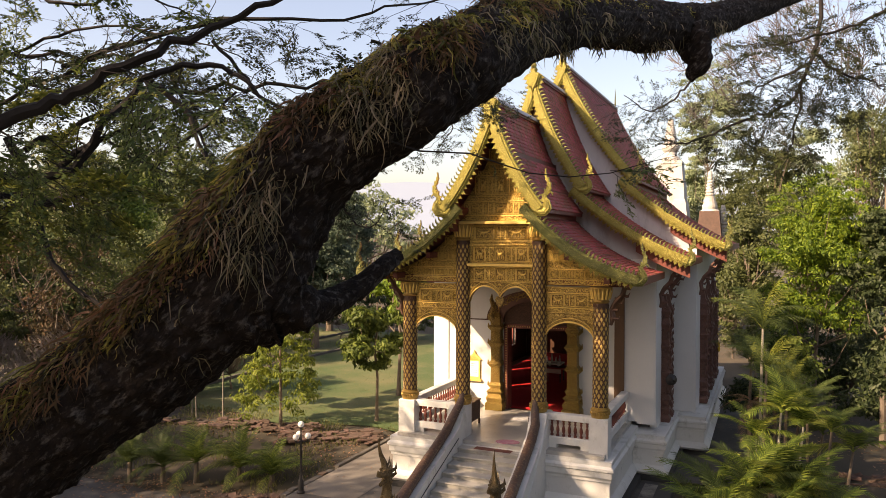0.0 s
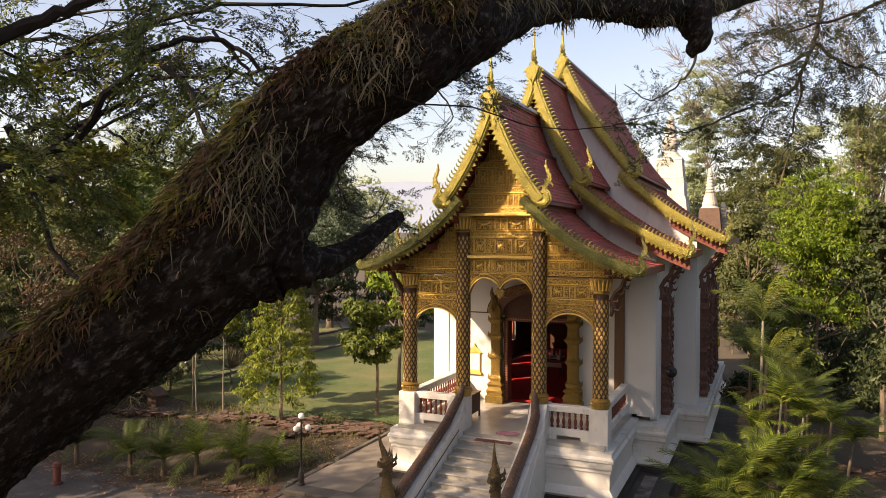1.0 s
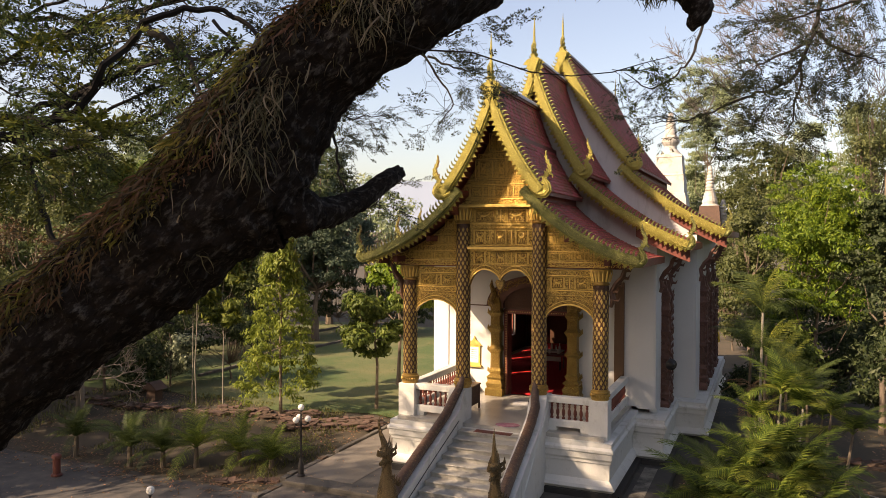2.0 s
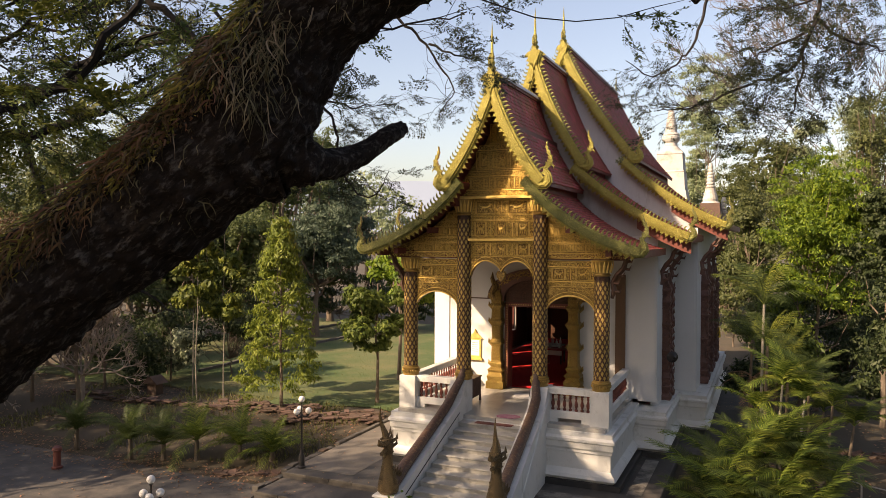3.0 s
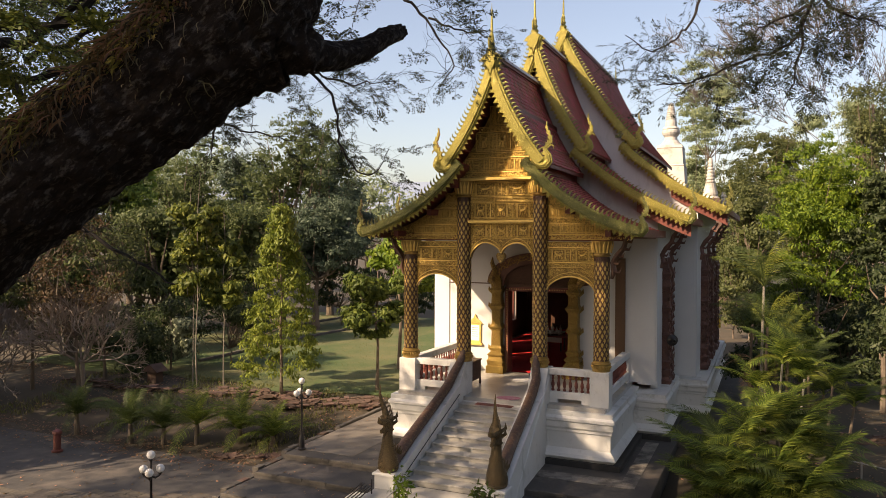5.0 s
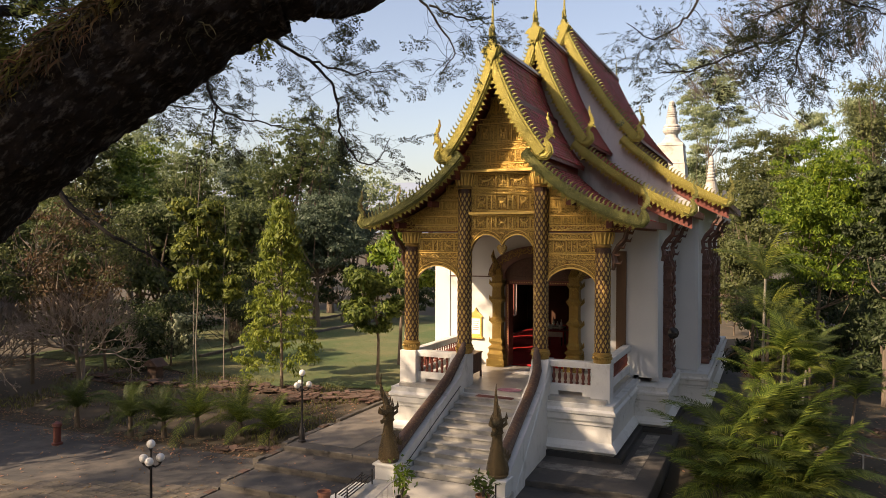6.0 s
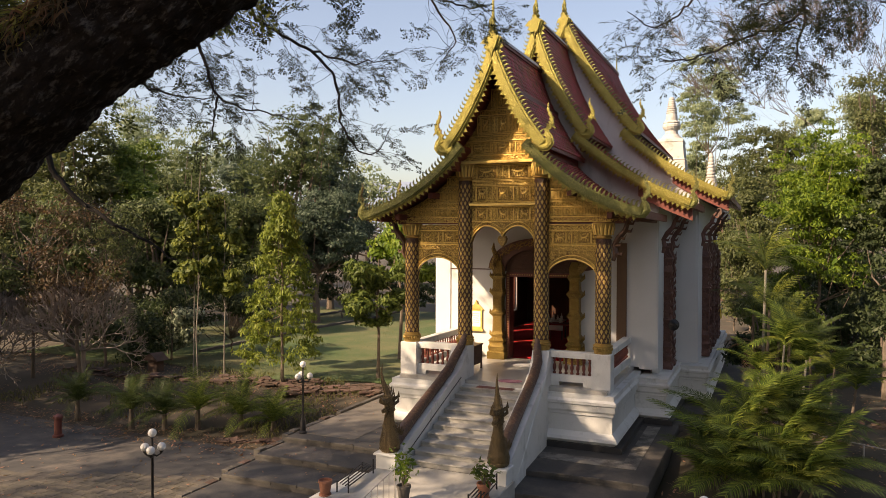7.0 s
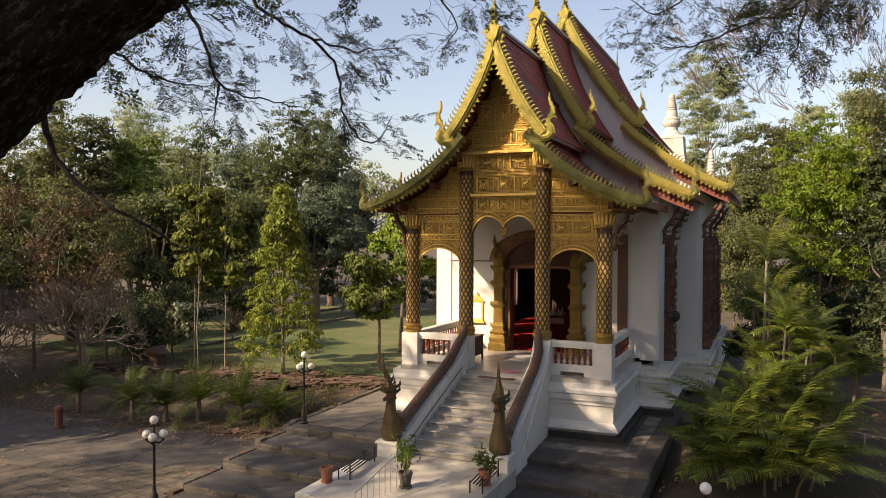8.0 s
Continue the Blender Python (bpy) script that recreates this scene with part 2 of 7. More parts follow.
LEAF_BROWN = leafy("leaf_rusty", (0.101, 0.057, 0.024), (0.047, 0.049, 0.024), 0.6)
LITTER = leafy("leaf_litter", (0.36, 0.22, 0.12), (0.24, 0.15, 0.085), 0.5)


# ---- mesh building ----
class Shape:
    """Collects vertices and faces of one mesh."""

    def __init__(self):
        self.v, self.f = [], []

    def add(self, verts, faces, m=None):
        n = len(self.v)
        self.v.extend([tuple(m @ Vector(p)) for p in verts] if m else [tuple(p) for p in verts])
        self.f.extend([tuple(i + n for i in face) for face in faces])
        return self

    def box(self, x0, x1, y0, y1, z0, z1, m=None, c=0.0):
        """A box; c: width of the chamfer round its top."""
        if c:
            vs = [(x0, y0, z0), (x1, y0, z0), (x1, y1, z0), (x0, y1, z0), (x0, y0, z1 - c), (x1, y0, z1 - c), (x1, y1, z1 - c), (x0, y1, z1 - c),
                  (x0 + c, y0 + c, z1), (x1 - c, y0 + c, z1), (x1 - c, y1 - c, z1), (x0 + c, y1 - c, z1)]
            fs = [(3, 2, 1, 0), (8, 9, 10, 11)] + [(i, (i + 1) % 4, 4 + (i + 1) % 4, 4 + i) for i in range(4)] + [(4 + i, 4 + (i + 1) % 4, 8 + (i + 1) % 4, 8 + i) for i in range(4)]
        else:
            vs = [(x0, y0, z0), (x1, y0, z0), (x1, y1, z0), (x0, y1, z0), (x0, y0, z1), (x1, y0, z1), (x1, y1, z1), (x0, y1, z1)]
            fs = [(3, 2, 1, 0), (4, 5, 6, 7), (0, 1, 5, 4), (1, 2, 6, 5), (2, 3, 7, 6), (3, 0, 4, 7)]
        return self.add(vs, fs, m)

    def lathe(self, profile, n=20, x=0, y=0, m=None, square=False):
        """profile: (radius, z) upwards. square: four sides instead of round ones."""
        n = 4 if square else n
        vs, fs = [], []
        for r, z in profile:
            for i in range(n):
                a = 2 * math.pi * (i + (0.5 if square else 0)) / n
                rr = r * (math.sqrt(2) if square else 1)
                vs.append((x + rr * math.cos(a), y + rr * math.sin(a), z))
        for j in range(len(profile) - 1):
            for i in range(n):
                k = (i + 1) % n
                fs.append((j * n + i, j * n + k, (j + 1) * n + k, (j + 1) * n + i))
        fs.append(tuple(range(n - 1, -1, -1)))
        fs.append(tuple(range((len(profile) - 1) * n, len(profile) * n)))
        return self.add(vs, fs, m)

    def tube(self, points, radii, n=6, flat=1.0, m=None):
        """A tube along points, tapering with radii."""
        pts = [Vector(p) for p in points]
        vs, fs = [], []
        side = None
        for i, p in enumerate(pts):
            d = (pts[min(i + 1, len(pts) - 1)] - pts[max(i - 1, 0)])
            d = d.normalized() if d.length > 1e-9 else Vector((0, 0, 1))
            if side is None:
                side = d.orthogonal().normalized()
            side = (side - d * side.dot(d))
            side = side.normalized() if side.length > 1e-6 else d.orthogonal().normalized()
            up = d.cross(side)
            r = radii[i] if hasattr(radii, "__len__") else radii
            for k in range(n):
                a = 2 * math.pi * k / n
                vs.append(p + side * (r * math.cos(a)) + up * (r * flat * math.sin(a)))
        for i in range(len(pts) - 1):
            for k in range(n):
                q = (k + 1) % n
                fs.append((i * n + k, i * n + q, (i + 1) * n + q, (i + 1) * n + k))
        fs.append(tuple(range(n - 1, -1, -1)))
        fs.append(tuple(range((len(pts) - 1) * n, len(pts) * n)))
        return self.add(vs, fs, m)

    def slab(self, outline, y0, y1, m=None):
        """A flat shape in x and z, thick from y0 to y1."""
        n = len(outline)
        vs = [(x, y0, z) for x, z in outline] + [(x, y1, z) for x, z in outline]
        fs = [tuple(range(n)), tuple(range(2 * n - 1, n - 1, -1))] + [(i + n, (i + 1) % n + n, (i + 1) % n, i) for i in range(n)]
        return self.add(vs, fs, m)

    def strip(self, top, bottom, y0, y1):
        """A band in x and z between two lines of equal length, thick from y0 to y1."""
        n = len(top)
        vs = []
        for (a, b), (c, d) in zip(top, bottom):
            vs += [(a, y0, b), (a, y1, b), (c, y1, d), (c, y0, d)]
        fs = [(0, 1, 2, 3), tuple(4 * n - 4 + k for k in (3, 2, 1, 0))]
        for i in range(n - 1):
            for k in range(4):
                q = (k + 1) % 4
                fs.append((4 * i + k, 4 * i + 4 + k, 4 * i + 4 + q, 4 * i + q))
        return self.add(vs, fs)

    def data(self, name, mat, smooth=False):
        me = bpy.data.meshes.new(name)
        me.from_pydata(self.v, [], self.f)
        for m in mat if isinstance(mat, (list, tuple)) else [mat]:
            me.materials.append(m)
        bm = bmesh.new()
        bm.from_mesh(me)
        bmesh.ops.recalc_face_normals(bm, faces=bm.faces)
        bm.to_mesh(me)
        bm.free()
        if smooth:
            me.shade_smooth()
            me.set_sharp_from_angle(angle=radians(38))
        return me


def part(name, shape, mat, parent=None, label="", smooth=False, kind="", at=None):
    """Links a shape, or a mesh that is there already, as one object under a thing or a part."""
    ob = new(name, shape.data(name, mat, smooth) if isinstance(shape, Shape) else shape)
    if at is not None:
        ob.matrix_basis = at
    ob.parent = parent
    return tagged(ob, label=label, kind=kind)


def thing(name, label, category, at=None, group="", kind=""):
    ob = new(name)
    ob.empty_display_size = 0.2
    if at is not None:
        ob.matrix_basis = at
    return tagged(ob, label, category, group, kind)


def quads(name, centres, ups, sides, mat, parent, kind="stuff", fold=0.25, shift=0.0):
    """Many small pointed leaves: centre, half length along ups, half width along sides; each folded along its rib."""
    n = len(centres)
    nrm = np.cross(ups, sides)
    nrm /= np.linalg.norm(nrm, axis=1)[:, None] + 1e-9
    w = np.linalg.norm(sides, axis=1)[:, None]
    v = np.empty((n, 4, 3))
    v[:, 0] = centres - ups
    v[:, 1] = centres + sides + nrm * w * fold - ups * shift
    v[:, 2] = centres + ups
    v[:, 3] = centres - sides + nrm * w * fold - ups * shift
    f = np.array([(0, 1, 2), (0, 2, 3)])[None] + (np.arange(n) * 4)[:, None, None]
    me = bpy.data.meshes.new(name)
    me.vertices.add(n * 4)
    me.vertices.foreach_set("co", v.reshape(-1))
    me.loops.add(n * 6)
    me.loops.foreach_set("vertex_index", f.reshape(-1).astype(np.int32))
    me.polygons.add(n * 2)
    me.polygons.foreach_set("loop_start", np.arange(0, n * 6, 3, dtype=np.int32))
    me.polygons.foreach_set("loop_total", np.full(n * 2, 3, dtype=np.int32))
    me.update(calc_edges=True)
    me.materials.append(mat)
    ob = new(name, me)
    ob.parent = parent
    return tagged(ob, kind=kind)


def unit(rng, n):
    v = rng.normal(size=(n, 3))
    return v / np.linalg.norm(v, axis=1)[:, None]


# ---- temple hall: three stepped roofs over a porch and a nave ----
FLOOR = 1.39
temple = thing("temple_hall", "gilded temple hall with three stepped red roofs and white walls", "temple")


def curve(a, b, sag, n=14):
    """A sagging line between two points in x and z."""
    d = Vector((b[0] - a[0], b[1] - a[1]))
    nrm = Vector((d.y, -d.x)).normalized()
    if nrm.y > 0:
        nrm = -nrm
    return [(a[0] + d.x * t + nrm.x * sag * 4 * t * (1 - t), a[1] + d.y * t + nrm.y * sag * 4 * t * (1 - t)) for t in [i / n for i in range(n + 1)]]


def offset(line, by):
    """The line moved downwards across its own way."""
    out = []
    for i, (x, z) in enumerate(line):
        a, b = line[max(i - 1, 0)], line[min(i + 1, len(line) - 1)]
        d = Vector((b[0] - a[0], b[1] - a[1])).normalized()
        out.append((x - abs(d.y) * by * (1 if d.x >= 0 else -1) * 1.0, z - abs(d.x) * by))
    return out


# front, back, ridge height, end of the upper slope, end of the lower slope
ROOFS = [
    dict(y0=-0.88, y1=3.5, peak=10.75, hook=(1.47, 7.86), start=(0.98, 7.92), eave=(3.93, 6.06), sag=(0.16, 0.27), gable=0.02),
    dict(y0=3.05, y1=7.1, peak=12.25, hook=(1.66, 8.66), start=(1.32, 8.62), eave=(4.72, 6.46), sag=(0.17, 0.20), gable=3.72),
    dict(y0=6.55, y1=16.6, peak=13.30, hook=(2.62, 9.18), start=(2.15, 9.16), eave=(5.55, 6.86), sag=(0.2, 0.20), gable=7.0),
]


def mirror(line, s):
    return [(s * x, z) for x, z in line]


def tooth_mesh():
    s = Shape()
    s.slab([(-0.045, -0.02), (0.05, -0.02), (0.055, 0.05), (0.03, 0.11), (0.05, 0.17), (0.085, 0.215), (0.015, 0.175), (-0.022, 0.115), (-0.015, 0.06)], -0.028, 0.028)
    return s.data("crest_tooth", GOLD_DULL)


def drop_mesh():
    s = Shape()
    s.slab([(-0.07, 0.03), (-0.075, -0.03), (-0.045, -0.045), (-0.05, -0.085), (-0.015, -0.085), (0.0, -0.15), (0.018, -0.085), (0.045, -0.08), (0.04, -0.045), (0.075, -0.03), (0.07, 0.03)], -0.02, 0.02)
    return s.data("fringe_leaf", GOLD)


TOOTH, DROP = tooth_mesh(), drop_mesh()
RIDGE = Shape().slab([(-0.13, -0.09), (-0.10, 0.0), (-0.05, 0.05), (0.05, 0.05), (0.10, 0.0), (0.13, -0.09)], 0.0, 0.41).data("ridge_tile", GABLE)


def hook_shape(size, s):
    """The upturned flame-shaped naga head at the end of a bargeboard, in x and z, pointing to +x for s = 1."""
    rows = [(-0.36, 0.06, 0.12), (-0.14, -0.08, 0.17), (0.05, -0.08, 0.18), (0.17, 0.05, 0.17), (0.14, 0.22, 0.14), (0.06, 0.36, 0.10), (0.08, 0.47, 0.09), (0.18, 0.57, 0.10), (0.23, 0.69, 0.075), (0.21, 0.83, 0.06), (0.13, 0.98, 0.046), (0.09, 1.12, 0.03), (0.12, 1.29, 0.005)]
    fine = []
    for (a, b, c), (d, e, f) in zip(rows, rows[1:]):
        for k in range(3):
            t = k / 3
            fine.append((a + (d - a) * t, b + (e - b) * t, c + (f - c) * t))
    fine.append(rows[-1])
    inner, outer, core = [], [], []
    for i, (x, z, w) in enumerate(fine):
        a, b = fine[max(i - 1, 0)], fine[min(i + 1, len(fine) - 1)]
        d = Vector((b[0] - a[0], b[1] - a[1])).normalized()
        nx, nz = d.y, -d.x
        flame = 1.0 if i < 18 else (0.85, 1.0, 1.4)[i % 3]
        back = 1.0 if i < 9 else (0.75, 1.0, 1.8)[i % 3]
        lift = 0.05 if flame > 1.2 else 0.0
        w = w * 0.78
        outer.append((s * (x + nx * w * flame) * size, (z + nz * w * flame + lift) * size))
        inner.append((s * (x - nx * w * back) * size, (z - nz * w * back + (0.03 if back > 1.2 else 0)) * size))
        core.append((s * x * size, 0, z * size))
    sh = Shape().strip(outer, inner, -0.045 * size, 0.045 * size)
    sh.tube(core, [max(0.004, 0.68 * f[2] * size) for f in fine], 8, 0.9)
    # the beak, and the curl of the breast
    sh.tube([(s * x * size, 0, z * size) for x, z in ((0.16, 0.56), (0.27, 0.55), (0.33, 0.49), (0.32, 0.42))], [0.05 * size, 0.045 * size, 0.028 * size, 0.004], 6, 0.8)
    sh.tube([(s * x * size, -0.05 * size, z * size) for x, z in ((0.12, 0.12), (0.14, 0.0), (0.03, -0.06), (-0.04, 0.02), (0.02, 0.08))], [0.02 * size, 0.028 * size, 0.028 * size, 0.022 * size, 0.012], 5)
    return sh


def spire_shape(h):
    sh = Shape()
    sh.lathe([(0.10, -0.1), (0.13, 0.0), (0.10, 0.06), (0.13, 0.12), (0.07, 0.2), (0.10, 0.27), (0.055, 0.34), (0.075, 0.42), (0.04, 0.55), (0.03, h * 0.7), (0.004, h)], 10)
    sh.tube([(0, -0.02, 0.1), (0, -0.16, 0.22), (0, -0.19, 0.36), (0, -0.12, 0.5)], [0.06, 0.06, 0.045, 0.006], 6, 0.6)
    return sh


def along(line, step):
    """Places and slopes at even steps along a line."""
    out, rest = [], step * 0.5
    for (ax, az), (bx, bz) in zip(line, line[1:]):
        d = Vector((bx - ax, bz - az))
        ln = d.length
        while rest <= ln:
            out.append((ax + d.x * rest / ln, az + d.y * rest / ln, math.atan2(d.y, d.x)))
            rest += step
        rest -= ln
    return out


def tiles(line, y0, y1, name, parent):
    """Small flat roof tiles in overlapping courses, joined into one sheet."""
    sh = Shape()
    rows = along(line, 0.125)
    for k, (x, z, a) in enumerate(rows):
        t = Vector((math.cos(a), 0, math.sin(a)))
        nn = Vector((-math.sin(a), 0, math.cos(a)))
        if nn.z < 0:
            nn = -nn
        y = y0 + (0.06 if k % 2 else 0.0)
        while y < y1 - 0.02:
            w = 0.118
            p = Vector((x, y, z))
            lift = 0.024 + random.uniform(-0.005, 0.006)
            a0 = p - t * 0.075 + nn * 0.004
            a1 = p + t * 0.068 + nn * lift
            e = Vector((0, w, 0))
            sh.add([a0, a0 + e, a1 + e, a1 + e * 0.5 + t * 0.025, a1, a1 - nn * 0.022, a1 + e * 0.5 + t * 0.025 - nn * 0.022, a1 + e - nn * 0.022], [(0, 1, 2, 3, 4), (4, 3, 6, 5), (3, 2, 7, 6)])
            y += 0.122
    return part(name, sh, TILE, parent, kind="stuff")


for i, r in enumerate(ROOFS):
    roof = part("roof", Shape(), WOOD_RED, temple, ("red tiled upper roof", "red tiled middle roof", "red tiled rear roof")[i])
    roof_shape = Shape()
    for s in (1, -1):
        up = curve((0, r["peak"]), r["hook"], r["sag"][0])
        low = curve(r["start"], r["eave"], r["sag"][1])
        upm, lowm = mirror(up, s), mirror(low, s)
        # boards under the tiles
        for line in (upm, lowm):
            roof_shape.strip([(x, z - 0.06) for x, z in line], [(x, z - 0.16) for x, z in line], r["y0"] + 0.1, r["y1"])
        tiles([(x, z - 0.05) for x, z in upm], r["y0"] + 0.12, r["y1"], "roof_tiles", roof)
        tiles([(x, z - 0.05) for x, z in lowm], r["y0"] + 0.12, r["y1"], "roof_tiles", roof)
        # red fascia between the two slopes and along the eave
        hx, hz = r["hook"]
        roof_shape.box(min(s * (hx - 0.28), s * (hx - 0.2)), max(s * (hx - 0.28), s * (hx - 0.2)), r["y0"] + 0.2, r["y1"], hz - 0.6, hz - 0.05)
        ex, ez = r["eave"]
        fascia = Shape().box(min(s * ex, s * (ex + 0.05)), max(s * ex, s * (ex + 0.05)), r["y0"] + 0.2, r["y1"], ez - 0.22, ez - 0.02)
        part("fascia", fascia, WOOD_RED, roof)
        # gilt bargeboards with crest and fringe
        for line, mat, wide in ((upm, GOLD, 0.25), (lowm, GOLD if i else GOLD_DULL, 0.22)):
            top = [(x, z + 0.03) for x, z in line]
            bottom = offset(line, wide)
            board = part("bargeboard", Shape().strip(top, bottom, r["y0"] - 0.05, r["y0"] + 0.09), mat, temple, "gold mosaic bargeboard with flame crest")
            inner_top = offset(line, 0.05)
            inner_bottom = offset(line, wide - 0.05)
            part("rib", Shape().strip(inner_top, inner_bottom, r["y0"] - 0.085, r["y0"] - 0.045), mat, board)
            for x, z, a in along(top, 0.122):
                m = Matrix.Translation((x, r["y0"] + 0.02, z)) @ Matrix.Rotation(-a if s > 0 else math.pi - a, 4, "Y")
                part("crest_tooth", TOOTH, None, board, at=m @ Matrix.Scale(random.uniform(0.68, 0.84), 4))
            for x, z, a in along(bottom, 0.15):
                m = Matrix.Translation((x, r["y0"] + 0.02, z)) @ Matrix.Rotation(-a if s > 0 else math.pi - a, 4, "Y")
                part("fringe_leaf", DROP, None, board, at=m @ Matrix.Scale(random.uniform(0.7, 1.15), 4))
        part("naga_finial", hook_shape(0.82, s), GOLD, temple, "upturned gilt flame finial", True, at=Matrix.Translation((s * (hx - 0.02), r["y0"], hz - 0.08)))
        part("naga_finial", hook_shape(0.72, s), GOLD_DULL, temple, "upturned gilt flame finial", True, at=Matrix.Translation((s * (ex - 0.02), r["y0"], ez - 0.06)))
    roof_shape.box(-0.09, 0.09, r["y0"] + 0.1, r["y1"], r["peak"] - 0.12, r["peak"] + 0.05, c=0.04)
    roof.data = roof_shape.data("roof", WOOD_RED)
    part("ridge_finial", spire_shape(1.35), GOLD, temple, "slender gilt ridge spire", True, at=Matrix.Translation((0, r["y0"] + 0.02, r["peak"] - 0.02)))
    for k in range(int((r["y1"] - r["y0"] - 0.3) / 0.42)):
        part("ridge_tile", RIDGE, None, roof, at=Matrix.Translation((0, r["y0"] + 0.3 + 0.42 * k, r["peak"] + 0.04)))
    apex = [(0, 0.12), (0.16, -0.14), (0.10, -0.34), (0.03, -0.46), (0, -0.6), (-0.03, -0.46), (-0.10, -0.34), (-0.16, -0.14)]
    part("apex_plate", Shape().slab([(x, r["peak"] + z) for x, z in apex], r["y0"] - 0.105, r["y0"] + 0.08), GOLD, temple, "gilt leaf plate where the bargeboards meet")
part("ridge_finial", spire_shape(1.5), GOLD_DULL, temple, "slender gilt ridge spire", True, at=Matrix.Translation((0, 16.45, 12.75)))


def gable_outline(r, low, inset=0.2):
    """The wall's outline under the two slopes, from its foot at height low."""
    up = curve((0, r["peak"] - inset * 2.2), (r["hook"][0] - inset, r["hook"][1]), r["sag"][0])
    dn = curve((r["start"][0] + 0.05, r["start"][1] - inset - 0.05), (r["eave"][0] - 0.3, r["eave"][1] - 0.1), r["sag"][1])
    right = up + dn
    right = [p for p in right if p[1] > low]
    return [(-x, z) for x, z in reversed(right[1:])] + right


def bead(sh, x, z, r, y):
    """One small boss standing proud of the board."""
    sh.add([(x - r, y, z), (x, y, z - r), (x + r, y, z), (x, y, z + r), (x, y - r, z)], [(0, 1, 4), (1, 2, 4), (2, 3, 4), (3, 0, 4)])


def curl(sh, cx, cz, r, y):
    """One curling tendril with two leaves."""
    turn = random.choice((1, -1))
    a0 = random.uniform(0, 6.28)
    pts = []
    for j in range(6):
        a = a0 + turn * j * 1.0 + random.uniform(-0.2, 0.2)
        rr = r * (1.15 - j * 0.16)
        pts.append((cx + rr * math.cos(a), y - 0.002 * j, cz + rr * math.sin(a)))
    k = max(0.006, r * 0.27)
    sh.tube(pts, [k, k, k, k * 0.9, k, k * 1.3], 4, 0.9)
    for j in (0, 2):
        p = pts[j]
        sh.tube([p, (p[0] + (p[0] - cx) * 0.7, y - 0.006, p[2] + (p[2] - cz) * 0.7)], [k * 1.2, k * 0.2], 3, 0.8)


def filigree(sh, x0, x1, z0, z1, pitch, y, inside=None):
    """Fills a field with a close mesh of tendrils."""
    nx, nz = max(1, round((x1 - x0) / pitch)), max(1, round((z1 - z0) / pitch))
    for i in range(nx):
        for j in range(nz):
            x = x0 + (x1 - x0) * (i + 0.5) / nx + random.uniform(-0.1, 0.1) * pitch
            z = z0 + (z1 - z0) * (j + 0.5) / nz + random.uniform(-0.1, 0.1) * pitch
            if inside is None or inside(x, z):
                curl(sh, x, z, pitch * 0.42, y - 0.006)


# nave walls: the porch's back wall and the wider nave behind it, each with its gable
def gable_wall(r, half, y, thick, low, mat=GABLE):
    sh = Shape()
    out = [p for p in gable_outline(r, low) if abs(p[0]) < half]
    sh.slab(out + [(half, low), (-half, low)], y, y + thick)
    part("gable", sh, mat, temple, "grey weathered plaster gable")
    # dark red boards under the outer ends of the lower slopes
    for s in (1, -1):
        low_ = [p for p in curve(r["start"], r["eave"], r["sag"][1]) if p[0] > half - 0.75]
        top_ = [(s * x, z - 0.17) for x, z in low_]
        part("soffit_board", Shape().strip(top_, [(x, z - 0.42) for x, z in top_], r["y0"] + 0.25, r["y0"] + 0.33), WOOD_RED, temple, "dark red boards under the eave")
        part("soffit", Shape().strip([(x, z - 0.04) for x, z in top_], [(x, z - 0.08) for x, z in top_], r["y0"] + 0.34, r["y1"]), WOOD_RED, temple)


gable_wall(ROOFS[1], 3.72, 3.72, 0.25, 6.4)
gable_wall(ROOFS[2], 4.36, 6.9, 0.25, 6.7)

# porch back wall with its doorway
DW, DH = 1.0, 4.08
for x0, x1, z0 in ((-3.72, -DW - 0.12, FLOOR), (DW + 0.12, 3.72, FLOOR), (-DW - 0.12, DW + 0.12, DH + 0.1)):
    part("wall", Shape().box(x0, x1, 3.7, 4.0, z0, 6.4), WHITE_WALL, temple, "white plastered porch wall")
for s in (1, -1):
    part("shutter", Shape().box(s * 2.62 - 0.15, s * 2.62 + 0.15, 3.62, 3.7, 1.85, 5.2), BROWN, temple, "tall brown wooden shutter board")
